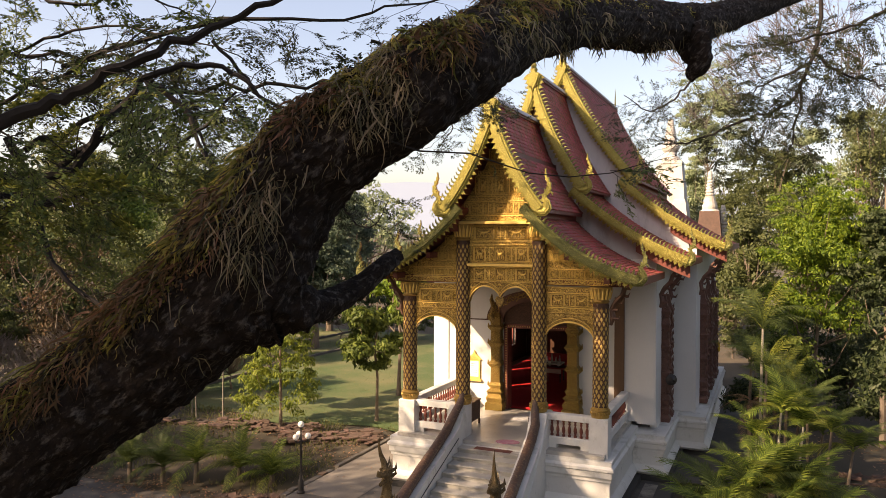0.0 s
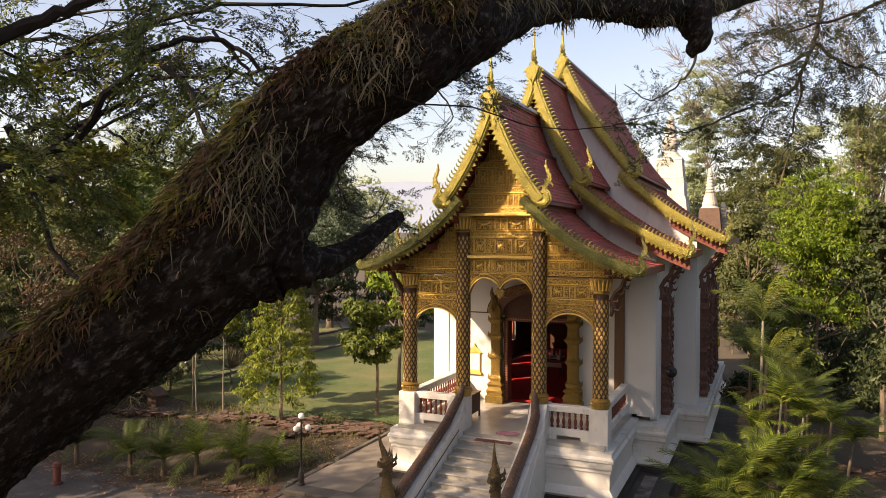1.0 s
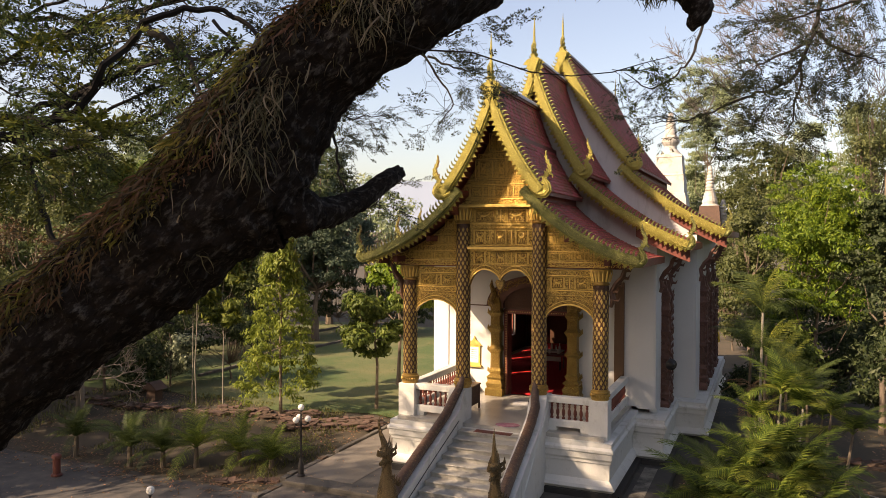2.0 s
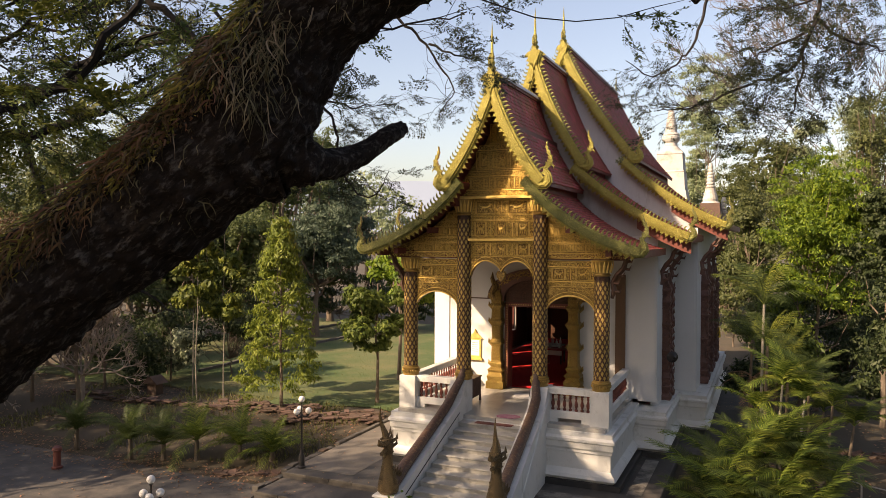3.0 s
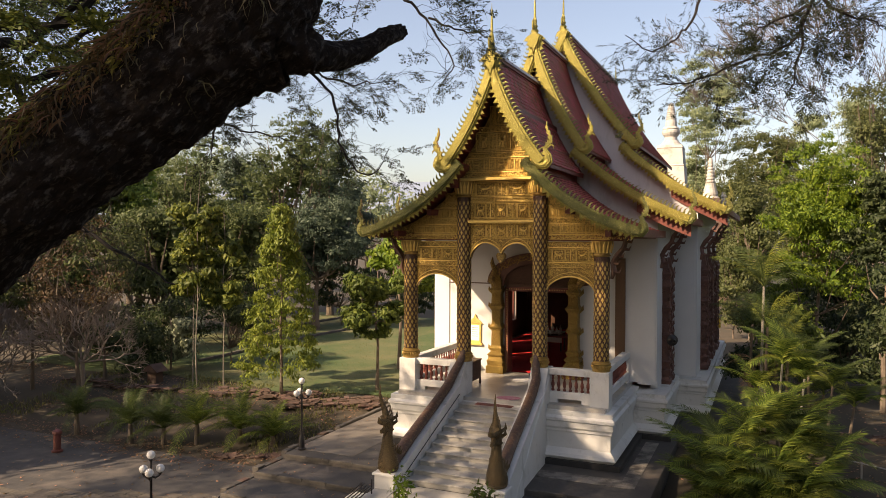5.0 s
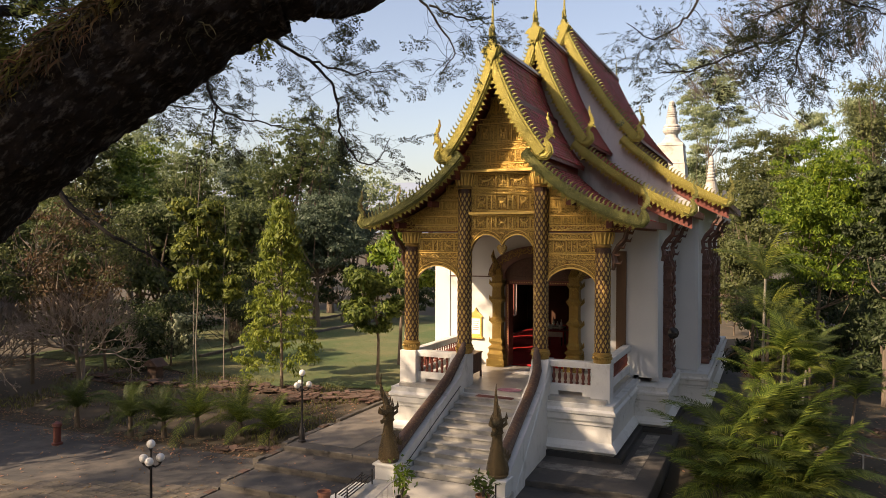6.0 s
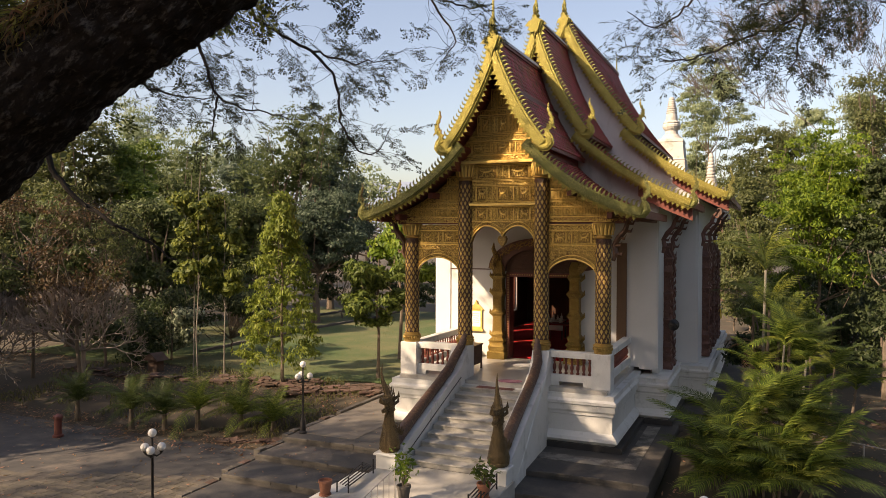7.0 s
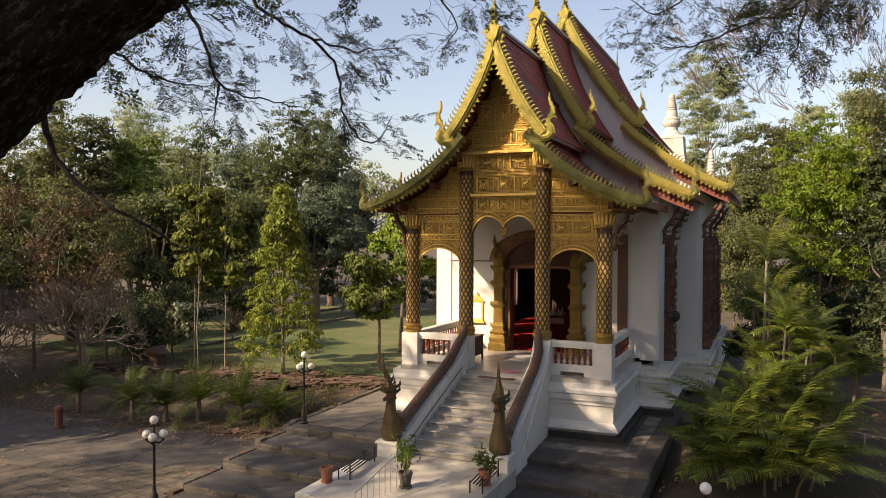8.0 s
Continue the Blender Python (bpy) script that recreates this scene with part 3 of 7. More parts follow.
# side walls with deep carved window openings
WIN = ((5.45, 0.3, 1.9, 3.6),), ((9.0, 0.3, 1.9, 3.6), (11.6, 0.3, 1.9, 3.6), (14.2, 0.3, 1.9, 3.6))
for s in (1, -1):
    for (x0, y0, y1, z1), wins in zip(((3.50, 4.0, 6.9, 6.3), (4.38, 7.15, 16.3, 6.7)), WIN):
        xa, xb = min(s * x0, s * (x0 + 0.22)), max(s * x0, s * (x0 + 0.22))
        la, lb = min(s * (x0 - 0.035), s * (x0 - 0.004)), max(s * (x0 - 0.035), s * (x0 - 0.004))
        # unseen left windows, enlarged to let more sun into the hall
        if s < 0:
            wins = [(wy, hw + 0.1, za, zb + 0.3) for wy, hw, za, zb in wins]
        pieces, y = [], y0
        for wy, hw, za, zb in wins:
            pieces += [(y, wy - hw, 1.1, z1), (wy - hw, wy + hw, 1.1, za), (wy - hw, wy + hw, zb, z1)]
            y = wy + hw
        pieces.append((y, y1, 1.1, z1))
        for ya, yb, za, zb in pieces:
            part("wall", Shape().box(xa, xb, ya, yb, za, zb), WHITE_WALL, temple, "white plastered side wall")
            # added dark sheet: the hall's dim inside is put into its colour
            part("shade_lining", Shape().box(la, lb, ya, yb, za, zb), LACQUER, temple, "dark sheet standing in for the hall's unlit inside")
        for wy, hw, za, zb in wins:
            w = part("window", Shape().box(s * (x0 + 0.11) - 0.03, s * (x0 + 0.11) + 0.03, wy - hw, wy - hw + 0.08, za, zb).box(s * (x0 + 0.11) - 0.03, s * (x0 + 0.11) + 0.03, wy + hw - 0.08, wy + hw, za, zb), WOOD_RED, temple, "window with carved dark red surround")
            for q in (-1, 1):
                prof = [(0.16, -0.75), (0.18, -0.6), (0.12, -0.5), (0.17, -0.3), (0.11, -0.2), (0.16, 0.0), (0.10, 0.15), (0.10, 0.7), (0.16, 0.85), (0.10, 0.95), (0.10, 1.5), (0.17, 1.7), (0.10, 1.8), (0.10, 2.2), (0.16, 2.4), (0.12, 2.6), (0.17, 2.8), (0.08, 3.0), (0.04, 3.3)]
                part("surround", Shape().lathe([(a * 1.15, b + za) for a, b in prof], x=s * (x0 + 0.30), y=wy + q * (hw + 0.12), square=True), WOOD_CARVED, w)
                flames = Shape()
                for k in range(17):
                    zf, yf, xf = za - 0.65 + 0.22 * k, wy + q * (hw + 0.26), s * (x0 + 0.42)
                    flames.tube([(xf - s * 0.05, wy + q * (hw + 0.12), zf - 0.08), (xf + s * 0.03, yf - q * 0.03, zf), (xf + s * random.uniform(0.0, 0.06), yf + q * random.uniform(0.0, 0.06), zf + 0.16)], [0.075, 0.06, 0.006], 5, 0.6)
                    curl(flames, s * (x0 + 0.30), zf, 0.07, wy + q * (hw + 0.12) - 0.16)
                part("carving", flames, WOOD_CARVED, w, kind="stuff")
            part("sill", Shape().box(s * (x0 + 0.3) - 0.14, s * (x0 + 0.3) + 0.14, wy - hw - 0.2, wy + hw + 0.2, za - 0.14, za), WOOD_CARVED, w)
            part("head", Shape().lathe([(0.5, 0), (0.42, 0.25), (0.3, 0.5), (0.12, 0.8), (0.02, 1.1)], 8, m=Matrix.Translation((s * (x0 + 0.28), wy, zb)) @ Matrix.Diagonal((0.3, 1.0, 1.0, 1))), WOOD_CARVED, w)
for s in (1, -1):
    part("wall", Shape().box(min(s * 3.5, s * 4.6), max(s * 3.5, s * 4.6), 6.9, 7.15, 1.1, 6.7), WHITE_WALL, temple, "white plastered shoulder wall")
    part("wall", Shape().box(min(s * 1.1, s * 4.6), max(s * 1.1, s * 4.6), 16.3, 16.55, 1.1, 6.8), WHITE_WALL, temple)
part("shade_lining", Shape().box(-4.3, 4.3, 16.2, 16.29, 1.1, 6.3), LACQUER, temple)
part("shade_lining", Shape().box(-3.45, -DW - 0.14, 4.004, 4.04, FLOOR, 6.3), LACQUER, temple)
part("shade_lining", Shape().box(DW + 0.14, 3.45, 4.004, 4.04, FLOOR, 6.3), LACQUER, temple)
part("rear_gable", Shape().slab(gable_outline(ROOFS[2], 6.7), 16.3, 16.5), GABLE, temple)
# pilaster strips in front of the white panels
for s in (1, -1):
    for x, y, z0, z1 in ((3.42, 3.7, 1.34, 6.2), (4.26, 6.9, 1.14, 6.6)):
        part("pilaster", Shape().box(s * x - 0.26, s * x + 0.26, y - 0.035, y, z0, z1), WHITE_WALL, temple)

# plinth of stepped mouldings, following the stepped plan
MOULD = [(0.00, 0.0), (0.10, 0.10), (0.06, 0.18), (-0.06, 0.30), (-0.06, 0.72), (-0.02, 0.74), (-0.02, 0.80), (0.02, 0.86), (0.02, 1.00), (0.06, 1.03), (0.06, 1.10), (0.0, 1.16), (0.0, 1.28)]


def plinth(half, y0, y1, top, name_label):
    sh = Shape()
    k = top / 1.28
    n = len(MOULD)
    vs, fs = [], []
    for o, z in MOULD:
        h = half + o
        vs += [(-h, y0 - o, z * k), (h, y0 - o, z * k), (h, y1, z * k), (-h, y1, z * k)]
    for j in range(n - 1):
        for q in range(4):
            w = (q + 1) % 4
            fs.append((4 * j + q, 4 * j + w, 4 * j + 4 + w, 4 * j + 4 + q))
    fs.append((0, 1, 2, 3))
    fs.append(tuple(4 * (n - 1) + q for q in range(4)))
    sh.add(vs, fs)
    return part("plinth", sh, WHITE, temple, name_label)


plinth(3.2, -0.5, 3.72, 1.28, "white moulded porch plinth")
plinth(4.08, 3.05, 6.6, 1.18, "white moulded nave plinth")
plinth(4.98, 6.3, 17.0, 1.12, "white moulded rear plinth")
part("foot_band", Shape().box(-3.42, 3.42, -0.62, 3.2, -0.3, 0.01), BLACK, temple, "black painted foot of the plinth")
part("foot_band", Shape().box(-4.25, 4.25, 2.9, 6.4, -0.3, 0.0), BLACK, temple)
part("porch_floor", Shape().box(-3.0, 3.0, -0.42, 3.7, 1.282, FLOOR), MARBLE, temple, "polished grey marble porch floor")


# columns with gilt lattice
def column(x, top, cap):
    r = 0.195
    base = 2.31
    col = part("column", Shape().lathe([(r, base), (r, top - cap), (r * 0.98, top - cap)], 28, x, 0), LACQUER, temple, "maroon column with gilt diamond lattice", True)
    lat = Shape()
    turns, n = 10, 0
    z0, z1 = base + 0.3, top - cap - 0.02
    pitch = 0.236
    for sgn in (1, -1):
        for k in range(turns):
            a0 = 2 * math.pi * k / turns
            m = max(8, int((z1 - z0) / 0.045))
            pts = []
            for j in range(m + 1):
                z = z0 + (z1 - z0) * j / m
                a = a0 + sgn * (z - z0) / pitch * 2 * math.pi / turns
                pts.append((x + (r + 0.004) * math.cos(a), (r + 0.004) * math.sin(a), z))
            lat.tube(pts, 0.0085, 4)
    part("lattice", lat, LACQUER, col, kind="stuff")
    dots = Shape()
    rows = int((z1 - z0) / (pitch / 2))
    for j in range(rows):
        for k in range(turns):
            a = 2 * math.pi * (k + 0.5 * ((j + 1) % 2)) / turns
            z = z0 + (j + 0.5) * pitch / 2 + pitch / 4 - pitch / 4
            m = Matrix.Translation((x, 0, z)) @ Matrix.Rotation(a, 4, "Z") @ Matrix.Translation((r + 0.002, 0, 0))
            dots.add([(0, -0.043, 0), (0, 0, -0.084), (0, 0.043, 0), (0, 0, 0.084), (0.009, -0.026, 0), (0.009, 0, -0.05), (0.009, 0.026, 0), (0.009, 0, 0.05), (0.004, 0, 0), (0.016, -0.008, 0), (0.016, 0, -0.018), (0.016, 0.008, 0), (0.016, 0, 0.018)], [(0, 1, 5, 4), (1, 2, 6, 5), (2, 3, 7, 6), (3, 0, 4, 7), (4, 5, 8), (5, 6, 8), (6, 7, 8), (7, 4, 8), (9, 10, 11, 12), (8, 9, 10), (8, 10, 11), (8, 11, 12), (8, 12, 9)], m)
    part("rosette", dots, PALE_GILT, col, kind="stuff")
    foot = Shape().lathe([(r + 0.035, base), (r + 0.04, base + 0.02), (r + 0.035, base + 0.17), (r + 0.06, base + 0.19), (r + 0.06, base + 0.22), (r + 0.02, base + 0.24), (r + 0.02, base + 0.28)], 28, x, 0)
    part("column_foot", foot, GILT_OLD, col, "gilt lotus foot", True)
    for j in range(22):
        a = 2 * math.pi * j / 22
        foot_leaf = Matrix.Translation((x, 0, base)) @ Matrix.Rotation(a, 4, "Z") @ Matrix.Translation((r + 0.04, 0, 0.09))
        part("foot_leaf", FOOT_LEAF, None, col, at=foot_leaf)
    capital = Shape().lathe([(r + 0.01, top - cap), (r + 0.04, top - cap + 0.03), (r + 0.01, top - cap + 0.06), (r + 0.0, top - cap + 0.1), (r + 0.06, top - 0.12), (r + 0.1, top - 0.03), (r + 0.1, top)], 28, x, 0)
    part("capital", capital, GILT_OLD, col, "flared gilt lotus capital", True)
    for j in range(16):
        a = 2 * math.pi * j / 16
        m = Matrix.Translation((x, 0, top - cap + 0.1)) @ Matrix.Rotation(a, 4, "Z") @ Matrix.Translation((r + 0.035, 0, 0)) @ Matrix.Diagonal((1, 1, (cap - 0.12) / 0.35, 1))
        part("capital_leaf", CAP_LEAF, None, col, at=m)
    return col


def petal(h, w, lean, name, mat):
    s = Shape()
    s.add([(0, -w, 0), (0, w, 0), (lean * 0.6 + 0.01, -w, h * 0.6), (lean * 0.6 + 0.01, w, h * 0.6), (lean + 0.01, 0, h), (0.025, 0, 0), (lean * 0.6 + 0.035, 0, h * 0.6)],
          [(0, 5, 6, 2), (5, 1, 3, 6), (2, 6, 4), (6, 3, 4)])
    return s.data(name, mat)


FOOT_LEAF = petal(0.08, 0.026, 0.0, "foot_leaf", GILT_OLD)
CAP_LEAF = petal(0.35, 0.034, 0.06, "capital_leaf", GILT)
for x in (-2.8, 2.8):
    column(x, 5.75, 0.42)
for x in (-1.12, 1.12):
    column(x, 7.42, 0.46)

# carved and gilt front: panels between the columns and the pediment above them
PANEL_Y = -0.02


def arch_panel(x0, x1, spring, crown, top, lobes):
    """A panel whose lower edge is an arch, with one lobe or two meeting in a pendant."""
    n = 18
    low = []
    for j in range(lobes):
        a, b = x0 + (x1 - x0) * j / lobes, x0 + (x1 - x0) * (j + 1) / lobes
        for k in range(n + (j == lobes - 1)):
            t = k / n
            inner = (j == 0 and lobes == 2 and t > 0.5) or (j == 1 and t < 0.5)
            foot = crown - 0.3 if inner else spring
            low.append((a + (b - a) * t, foot + (crown - foot) * math.sin(math.pi * t) ** 0.62))
    sh = Shape()
    sh.strip([(x, top) for x, _ in low], low, PANEL_Y, PANEL_Y + 0.16)
    p = part("arch_panel", sh, CARVED, temple, "carved and gilded arch panel")
    rim = Shape().strip([(x, z + 0.03) for x, z in low], [(x, z - 0.012) for x, z in low], PANEL_Y - 0.035, PANEL_Y)
    rim.strip([(x, z + 0.12) for x, z in low], [(x, z + 0.10) for x, z in low], PANEL_Y - 0.03, PANEL_Y)
    part("arch_rim", rim, GILT, p)
    fill = Shape()
    for x, z, a in along([(x, z + 0.065) for x, z in low], 0.036):
        bead(fill, x, z, 0.014, PANEL_Y - 0.004)
    filigree(fill, x0 + 0.04, x1 - 0.04, spring, top - 0.03, 0.075, PANEL_Y, lambda x, z: z > 0.15 + max(b for a, b in low if abs(a - x) < 0.08))
    part("carving", fill, GILT, p, kind="stuff")
    return p, low


CARVED = gilded("carved_gilt_panel", (0.80, 0.54, 0.16), (0.085, 0.038, 0.018), 40.0, 0.42, 0.28, 0.35)
CARVED.node_tree.nodes["Principled BSDF"].inputs["Metallic"].default_value = 0.35


def bands(x0, x1, z0, z1, cells, y, parent):
    """A framed row of carved fields: thin raised rails, beaded borders and dense scrolling relief between them."""
    rail, rel = Shape(), Shape()
    t = 0.013
    w, h = (x1 - x0) / cells, z1 - z0
    rail.box(x0, x1, y - 0.034, y, z1 - t, z1).box(x0, x1, y - 0.034, y, z0, z0 + t)
    n = int((x1 - x0) / 0.034)
    if h < 0.25:
        # a running vine with a curl in every bend
        m = max(2, round((x1 - x0) / (h * 0.85)))
        for q in range(m):
            curl(rel, x0 + (x1 - x0) * (q + 0.5) / m, (z0 + z1) / 2 + (0.07 * h if q % 2 else -0.07 * h), h * 0.30, y - 0.008)
        vine = [(x0 + (x1 - x0) * q / (4 * m), y - 0.006, (z0 + z1) / 2 + 0.32 * h * math.sin(q * math.pi / 4)) for q in range(4 * m + 1)]
        rel.tube(vine, h * 0.045, 3)
    else:
        rail.box(x0, x1, y - 0.026, y, z1 - 0.055, z1 - 0.045).box(x0, x1, y - 0.026, y, z0 + 0.045, z0 + 0.055)
        for q in range(n):
            for z in (z0 + 0.029, z1 - 0.029):
                bead(rel, x0 + (x1 - x0) * (q + 0.5) / n, z, 0.012, y - 0.003)
        a, b = z0 + 0.055, z1 - 0.055
        side = min(0.16, w * 0.2)
        for k in range(cells):
            l, r = x0 + w * k, x0 + w * (k + 1)
            for x in (l + 0.007, l + side, l + side + 0.035, r - side - 0.035, r - side, r - 0.007):
                rail.box(x - 0.006, x + 0.006, y - 0.028, y, a, b)
            for q in range(int((b - a) / 0.034)):
                for x in (l + side + 0.0175, r - side - 0.0175):
                    bead(rel, x, a + 0.02 + 0.034 * q, 0.010, y - 0.003)
            filigree(rel, l + 0.016, l + side - 0.008, a, b, min(side * 0.9, 0.085), y)
            filigree(rel, r - side + 0.008, r - 0.016, a, b, min(side * 0.9, 0.085), y)
            l, r = l + side + 0.045, r - side - 0.045
            beast(rel, (l + r) / 2, (a + b) / 2, (r - l) * 0.44, (b - a) * 0.42, y - 0.01)
    part("panel_frame", rail, GILT, parent)
    part("carving", rel, GILT, parent, kind="stuff")


def beast(sh, cx, cz, hw, hh, y):
    """A prancing four-legged creature in relief, ringed with tendrils."""
    s = random.choice((1, -1))
    k = hh * 0.21
    sh.tube([(cx - s * hw * 0.5, y, cz + hh * 0.05), (cx, y - 0.012, cz + hh * 0.02), (cx + s * hw * 0.45, y - 0.01, cz + hh * 0.22)], [k * 1.1, k * 1.35, k * 1.0], 6, 0.7)
    sh.tube([(cx + s * hw * 0.42, y, cz + hh * 0.2), (cx + s * hw * 0.62, y - 0.012, cz + hh * 0.62), (cx + s * hw * 0.85, y - 0.01, cz + hh * 0.6)], [k * 0.9, k * 0.75, k * 0.4], 5, 0.7)
    for x, dx in ((-0.45, -0.2), (-0.25, 0.1), (0.3, -0.05), (0.45, 0.35)):
        sh.tube([(cx + s * hw * x, y, cz - hh * 0.1), (cx + s * hw * (x + dx * 0.6), y - 0.005, cz - hh * 0.45), (cx + s * hw * (x + dx), y, cz - hh * 0.85)], [k * 0.6, k * 0.42, k * 0.3], 4, 0.7)
    sh.tube([(cx - s * hw * 0.5, y, cz + hh * 0.1), (cx - s * hw * 0.85, y, cz + hh * 0.45), (cx - s * hw * 0.65, y, cz + hh * 0.9)], [k * 0.4, k * 0.5, k * 0.2], 4, 0.7)
    # leaves and tendrils wherever the creature leaves room
    nx, nz = max(2, round(2 * hw / 0.062)), max(2, round(2 * hh / 0.062))
    for i in range(nx):
        for j in range(nz):
            u, v = -1 + 2 * (i + 0.5) / nx, -1 + 2 * (j + 0.5) / nz
            if abs(u) > 0.62 or v > 0.55 or (abs(u) < 0.22 and v < -0.4):
                curl(sh, cx + hw * u, cz + hh * v, 0.021, y + 0.002)


for x0, x1 in ((-2.62, -1.3), (1.3, 2.62)):
    p, low = arch_panel(x0, x1, 4.40, 4.78, 5.02, 1)
    for z0, z1, c in ((5.02, 5.16, 6), (5.16, 5.56, 2), (5.56, 5.72, 5)):
        bk = part("panel_board", Shape().box(x0, x1, 0.0, 0.14, z0, z1), CARVED, temple)
        bands(x0, x1, z0, z1, c, 0.0, bk)
p, low = arch_panel(-0.94, 0.94, 5.22, 5.68, 5.80, 2)
heart = Shape().slab([(0, 5.10), (0.10, 5.22), (0.13, 5.32), (0.09, 5.40), (0.0, 5.36), (-0.09, 5.40), (-0.13, 5.32), (-0.10, 5.22)], PANEL_Y - 0.06, PANEL_Y + 0.08)
part("pendant", heart, CARVED, temple, "heart-shaped gilt pendant")
bk = part("panel_board", Shape().box(-0.94, 0.94, 0.0, 0.14, 5.80, 6.24), CARVED, temple)
bands(-0.94, 0.94, 5.80, 6.22, 3, 0.0, bk)
part("ledge", Shape().box(-0.96, 0.96, -0.13, 0.1, 6.24, 6.32, c=0.02), GILT, temple)
bk = part("panel_board", Shape().box(-0.94, 0.94, 0.0, 0.14, 6.32, 7.42), CARVED, temple)
bands(-0.94, 0.94, 6.34, 6.82, 3, 0.0, bk)
bands(-0.94, 0.94, 6.84, 6.94, 9, 0.0, bk)
bands(-0.94, 0.94, 6.96, 7.40, 2, 0.0, bk)
part("ledge", Shape().box(-1.36, 1.36, -0.2, 0.1, 7.42, 7.5, c=0.02), GILT, temple)
# pediment over the tie beam, and its wings under the lower slopes
R0 = ROOFS[0]
wing = Shape()
out = gable_outline(R0, 5.74)
wing.slab(out, 0.03, 0.2)
ped = part("pediment", wing, CARVED, temple, "carved gilt pediment with framed figures")
slope = sorted((p for p in out if p[0] >= 0), key=lambda p: p[1])


def under_slope(x, z):
    return abs(x) < np.interp(z, [p[1] for p in slope], [p[0] for p in slope]) - 0.16


sheet = Shape()
filigree(sheet, -1.5, 1.5, 7.5, 10.1, 0.085, 0.034, under_slope)
for s in (1, -1):
    filigree(sheet, min(s * 1.3, s * 3.5), max(s * 1.3, s * 3.5), 5.78, 7.3, 0.085, 0.034, under_slope)
part("carving", sheet, GILT, ped, kind="stuff")
for z0, z1, half, c in ((7.5, 7.66, 1.2, 8), (7.66, 8.06, 1.1, 3), (8.06, 8.2, 1.0, 8), (8.24, 8.78, 0.78, 3), (8.78, 8.92, 0.72, 5), (8.96, 9.5, 0.36, 1)):
    bands(-half, half, z0, z1, c, 0.02, ped)
for s in (1, -1):
    for z0, z1, a, b, c in ((5.78, 5.92, 1.34, 3.0, 8), (5.92, 6.2, 1.34, 2.7, 4), (6.2, 6.34, 1.34, 2.35, 6), (6.36, 6.66, 1.34, 2.05, 3), (6.68, 6.8, 1.34, 1.85, 3), (6.82, 7.1, 1.34, 1.7, 1)):
        bands(min(s * a, s * b), max(s * a, s * b), z0, z1, c, 0.02, ped)
# purlin ends and tie beam carrying the overhang
for s in (1, -1):
    for x, z in ((3.05, 5.95), (2.0, 6.55), (1.25, 7.3), (1.0, 8.35), (0.5, 9.3), (3.6, 5.9)):
        part("purlin", Shape().box(s * x - 0.07, s * x + 0.07, -0.5, 3.7, z - 0.09, z + 0.07), WOOD_RED, temple)
part("tie_beam", Shape().box(-3.4, 3.4, 0.2, 0.45, 5.74, 5.95), WOOD_RED, temple)
part("porch_ceiling", Shape().box(-3.3, 3.3, 0.25, 3.7, 5.95, 6.0), WOOD_RED, temple, "dark red boarded porch ceiling")

# curved brackets under the eaves
for s in (1, -1):
    for x, y, z in ((3.05, 0.05, 4.75), (3.78, 4.1, 4.9), (4.68, 7.3, 5.1), (3.78, 6.4, 4.9), (4.68, 10.3, 5.1), (4.68, 12.9, 5.1)):
        sh = Shape()
        pts = [(0, 0), (0.06, 0.2), (0.02, 0.42), (0.14, 0.62), (0.3, 0.8), (0.36, 1.0), (0.55, 1.25)]
        sh.tube([(s * (x + a), y, z + b) for a, b in pts], [0.05, 0.09, 0.08, 0.1, 0.09, 0.08, 0.05], 6, 0.6)
        for a, b in pts[1:6]:
            sh.tube([(s * (x + a), y, z + b), (s * (x + a + 0.14), y, z + b - 0.03), (s * (x + a + 0.2), y, z + b + 0.08)], [0.06, 0.05, 0.005], 5, 0.6)
        part("eave_bracket", sh, WOOD_CARVED if x > 3.2 else WOOD, temple, "carved naga eave bracket")

GILT_JAMB = gilded("gilt_stucco", (0.66, 0.49, 0.14), (0.26, 0.16, 0.045), 30.0, 0.36, 0.5, 0.3)
# doorway: gilt jambs swelling in tiers, lintel, dark opening, red floor inside
frame_w = Shape()
for s in (1, -1):
    frame_w.box(min(s * DW, s * (DW + 0.12)), max(s * DW, s * (DW + 0.12)), 3.55, 4.0, FLOOR, DH + 0.12)
frame_w.box(-DW - 0.12, DW + 0.12, 3.55, 4.0, DH + 0.0, DH + 0.14)
door = part("doorway", frame_w, WOOD_RED, temple, "dark red door frame with dotted gilt edge")
studs = Shape()
for s in (1, -1):
    for k in range(34):
        studs.lathe([(0.02, 0), (0.0, 0.02)], 6, m=Matrix.Translation((s * (DW + 0.05), 3.55, FLOOR + 0.1 + 0.08 * k)) @ Matrix.Rotation(math.pi / 2, 4, "X"))
for k in range(25):
    studs.lathe([(0.02, 0), (0.0, 0.02)], 6, m=Matrix.Translation((-0.96 + 0.08 * k, 3.55, DH + 0.07)) @ Matrix.Rotation(math.pi / 2, 4, "X"))
part("stud", studs, GILT, door, kind="stuff")
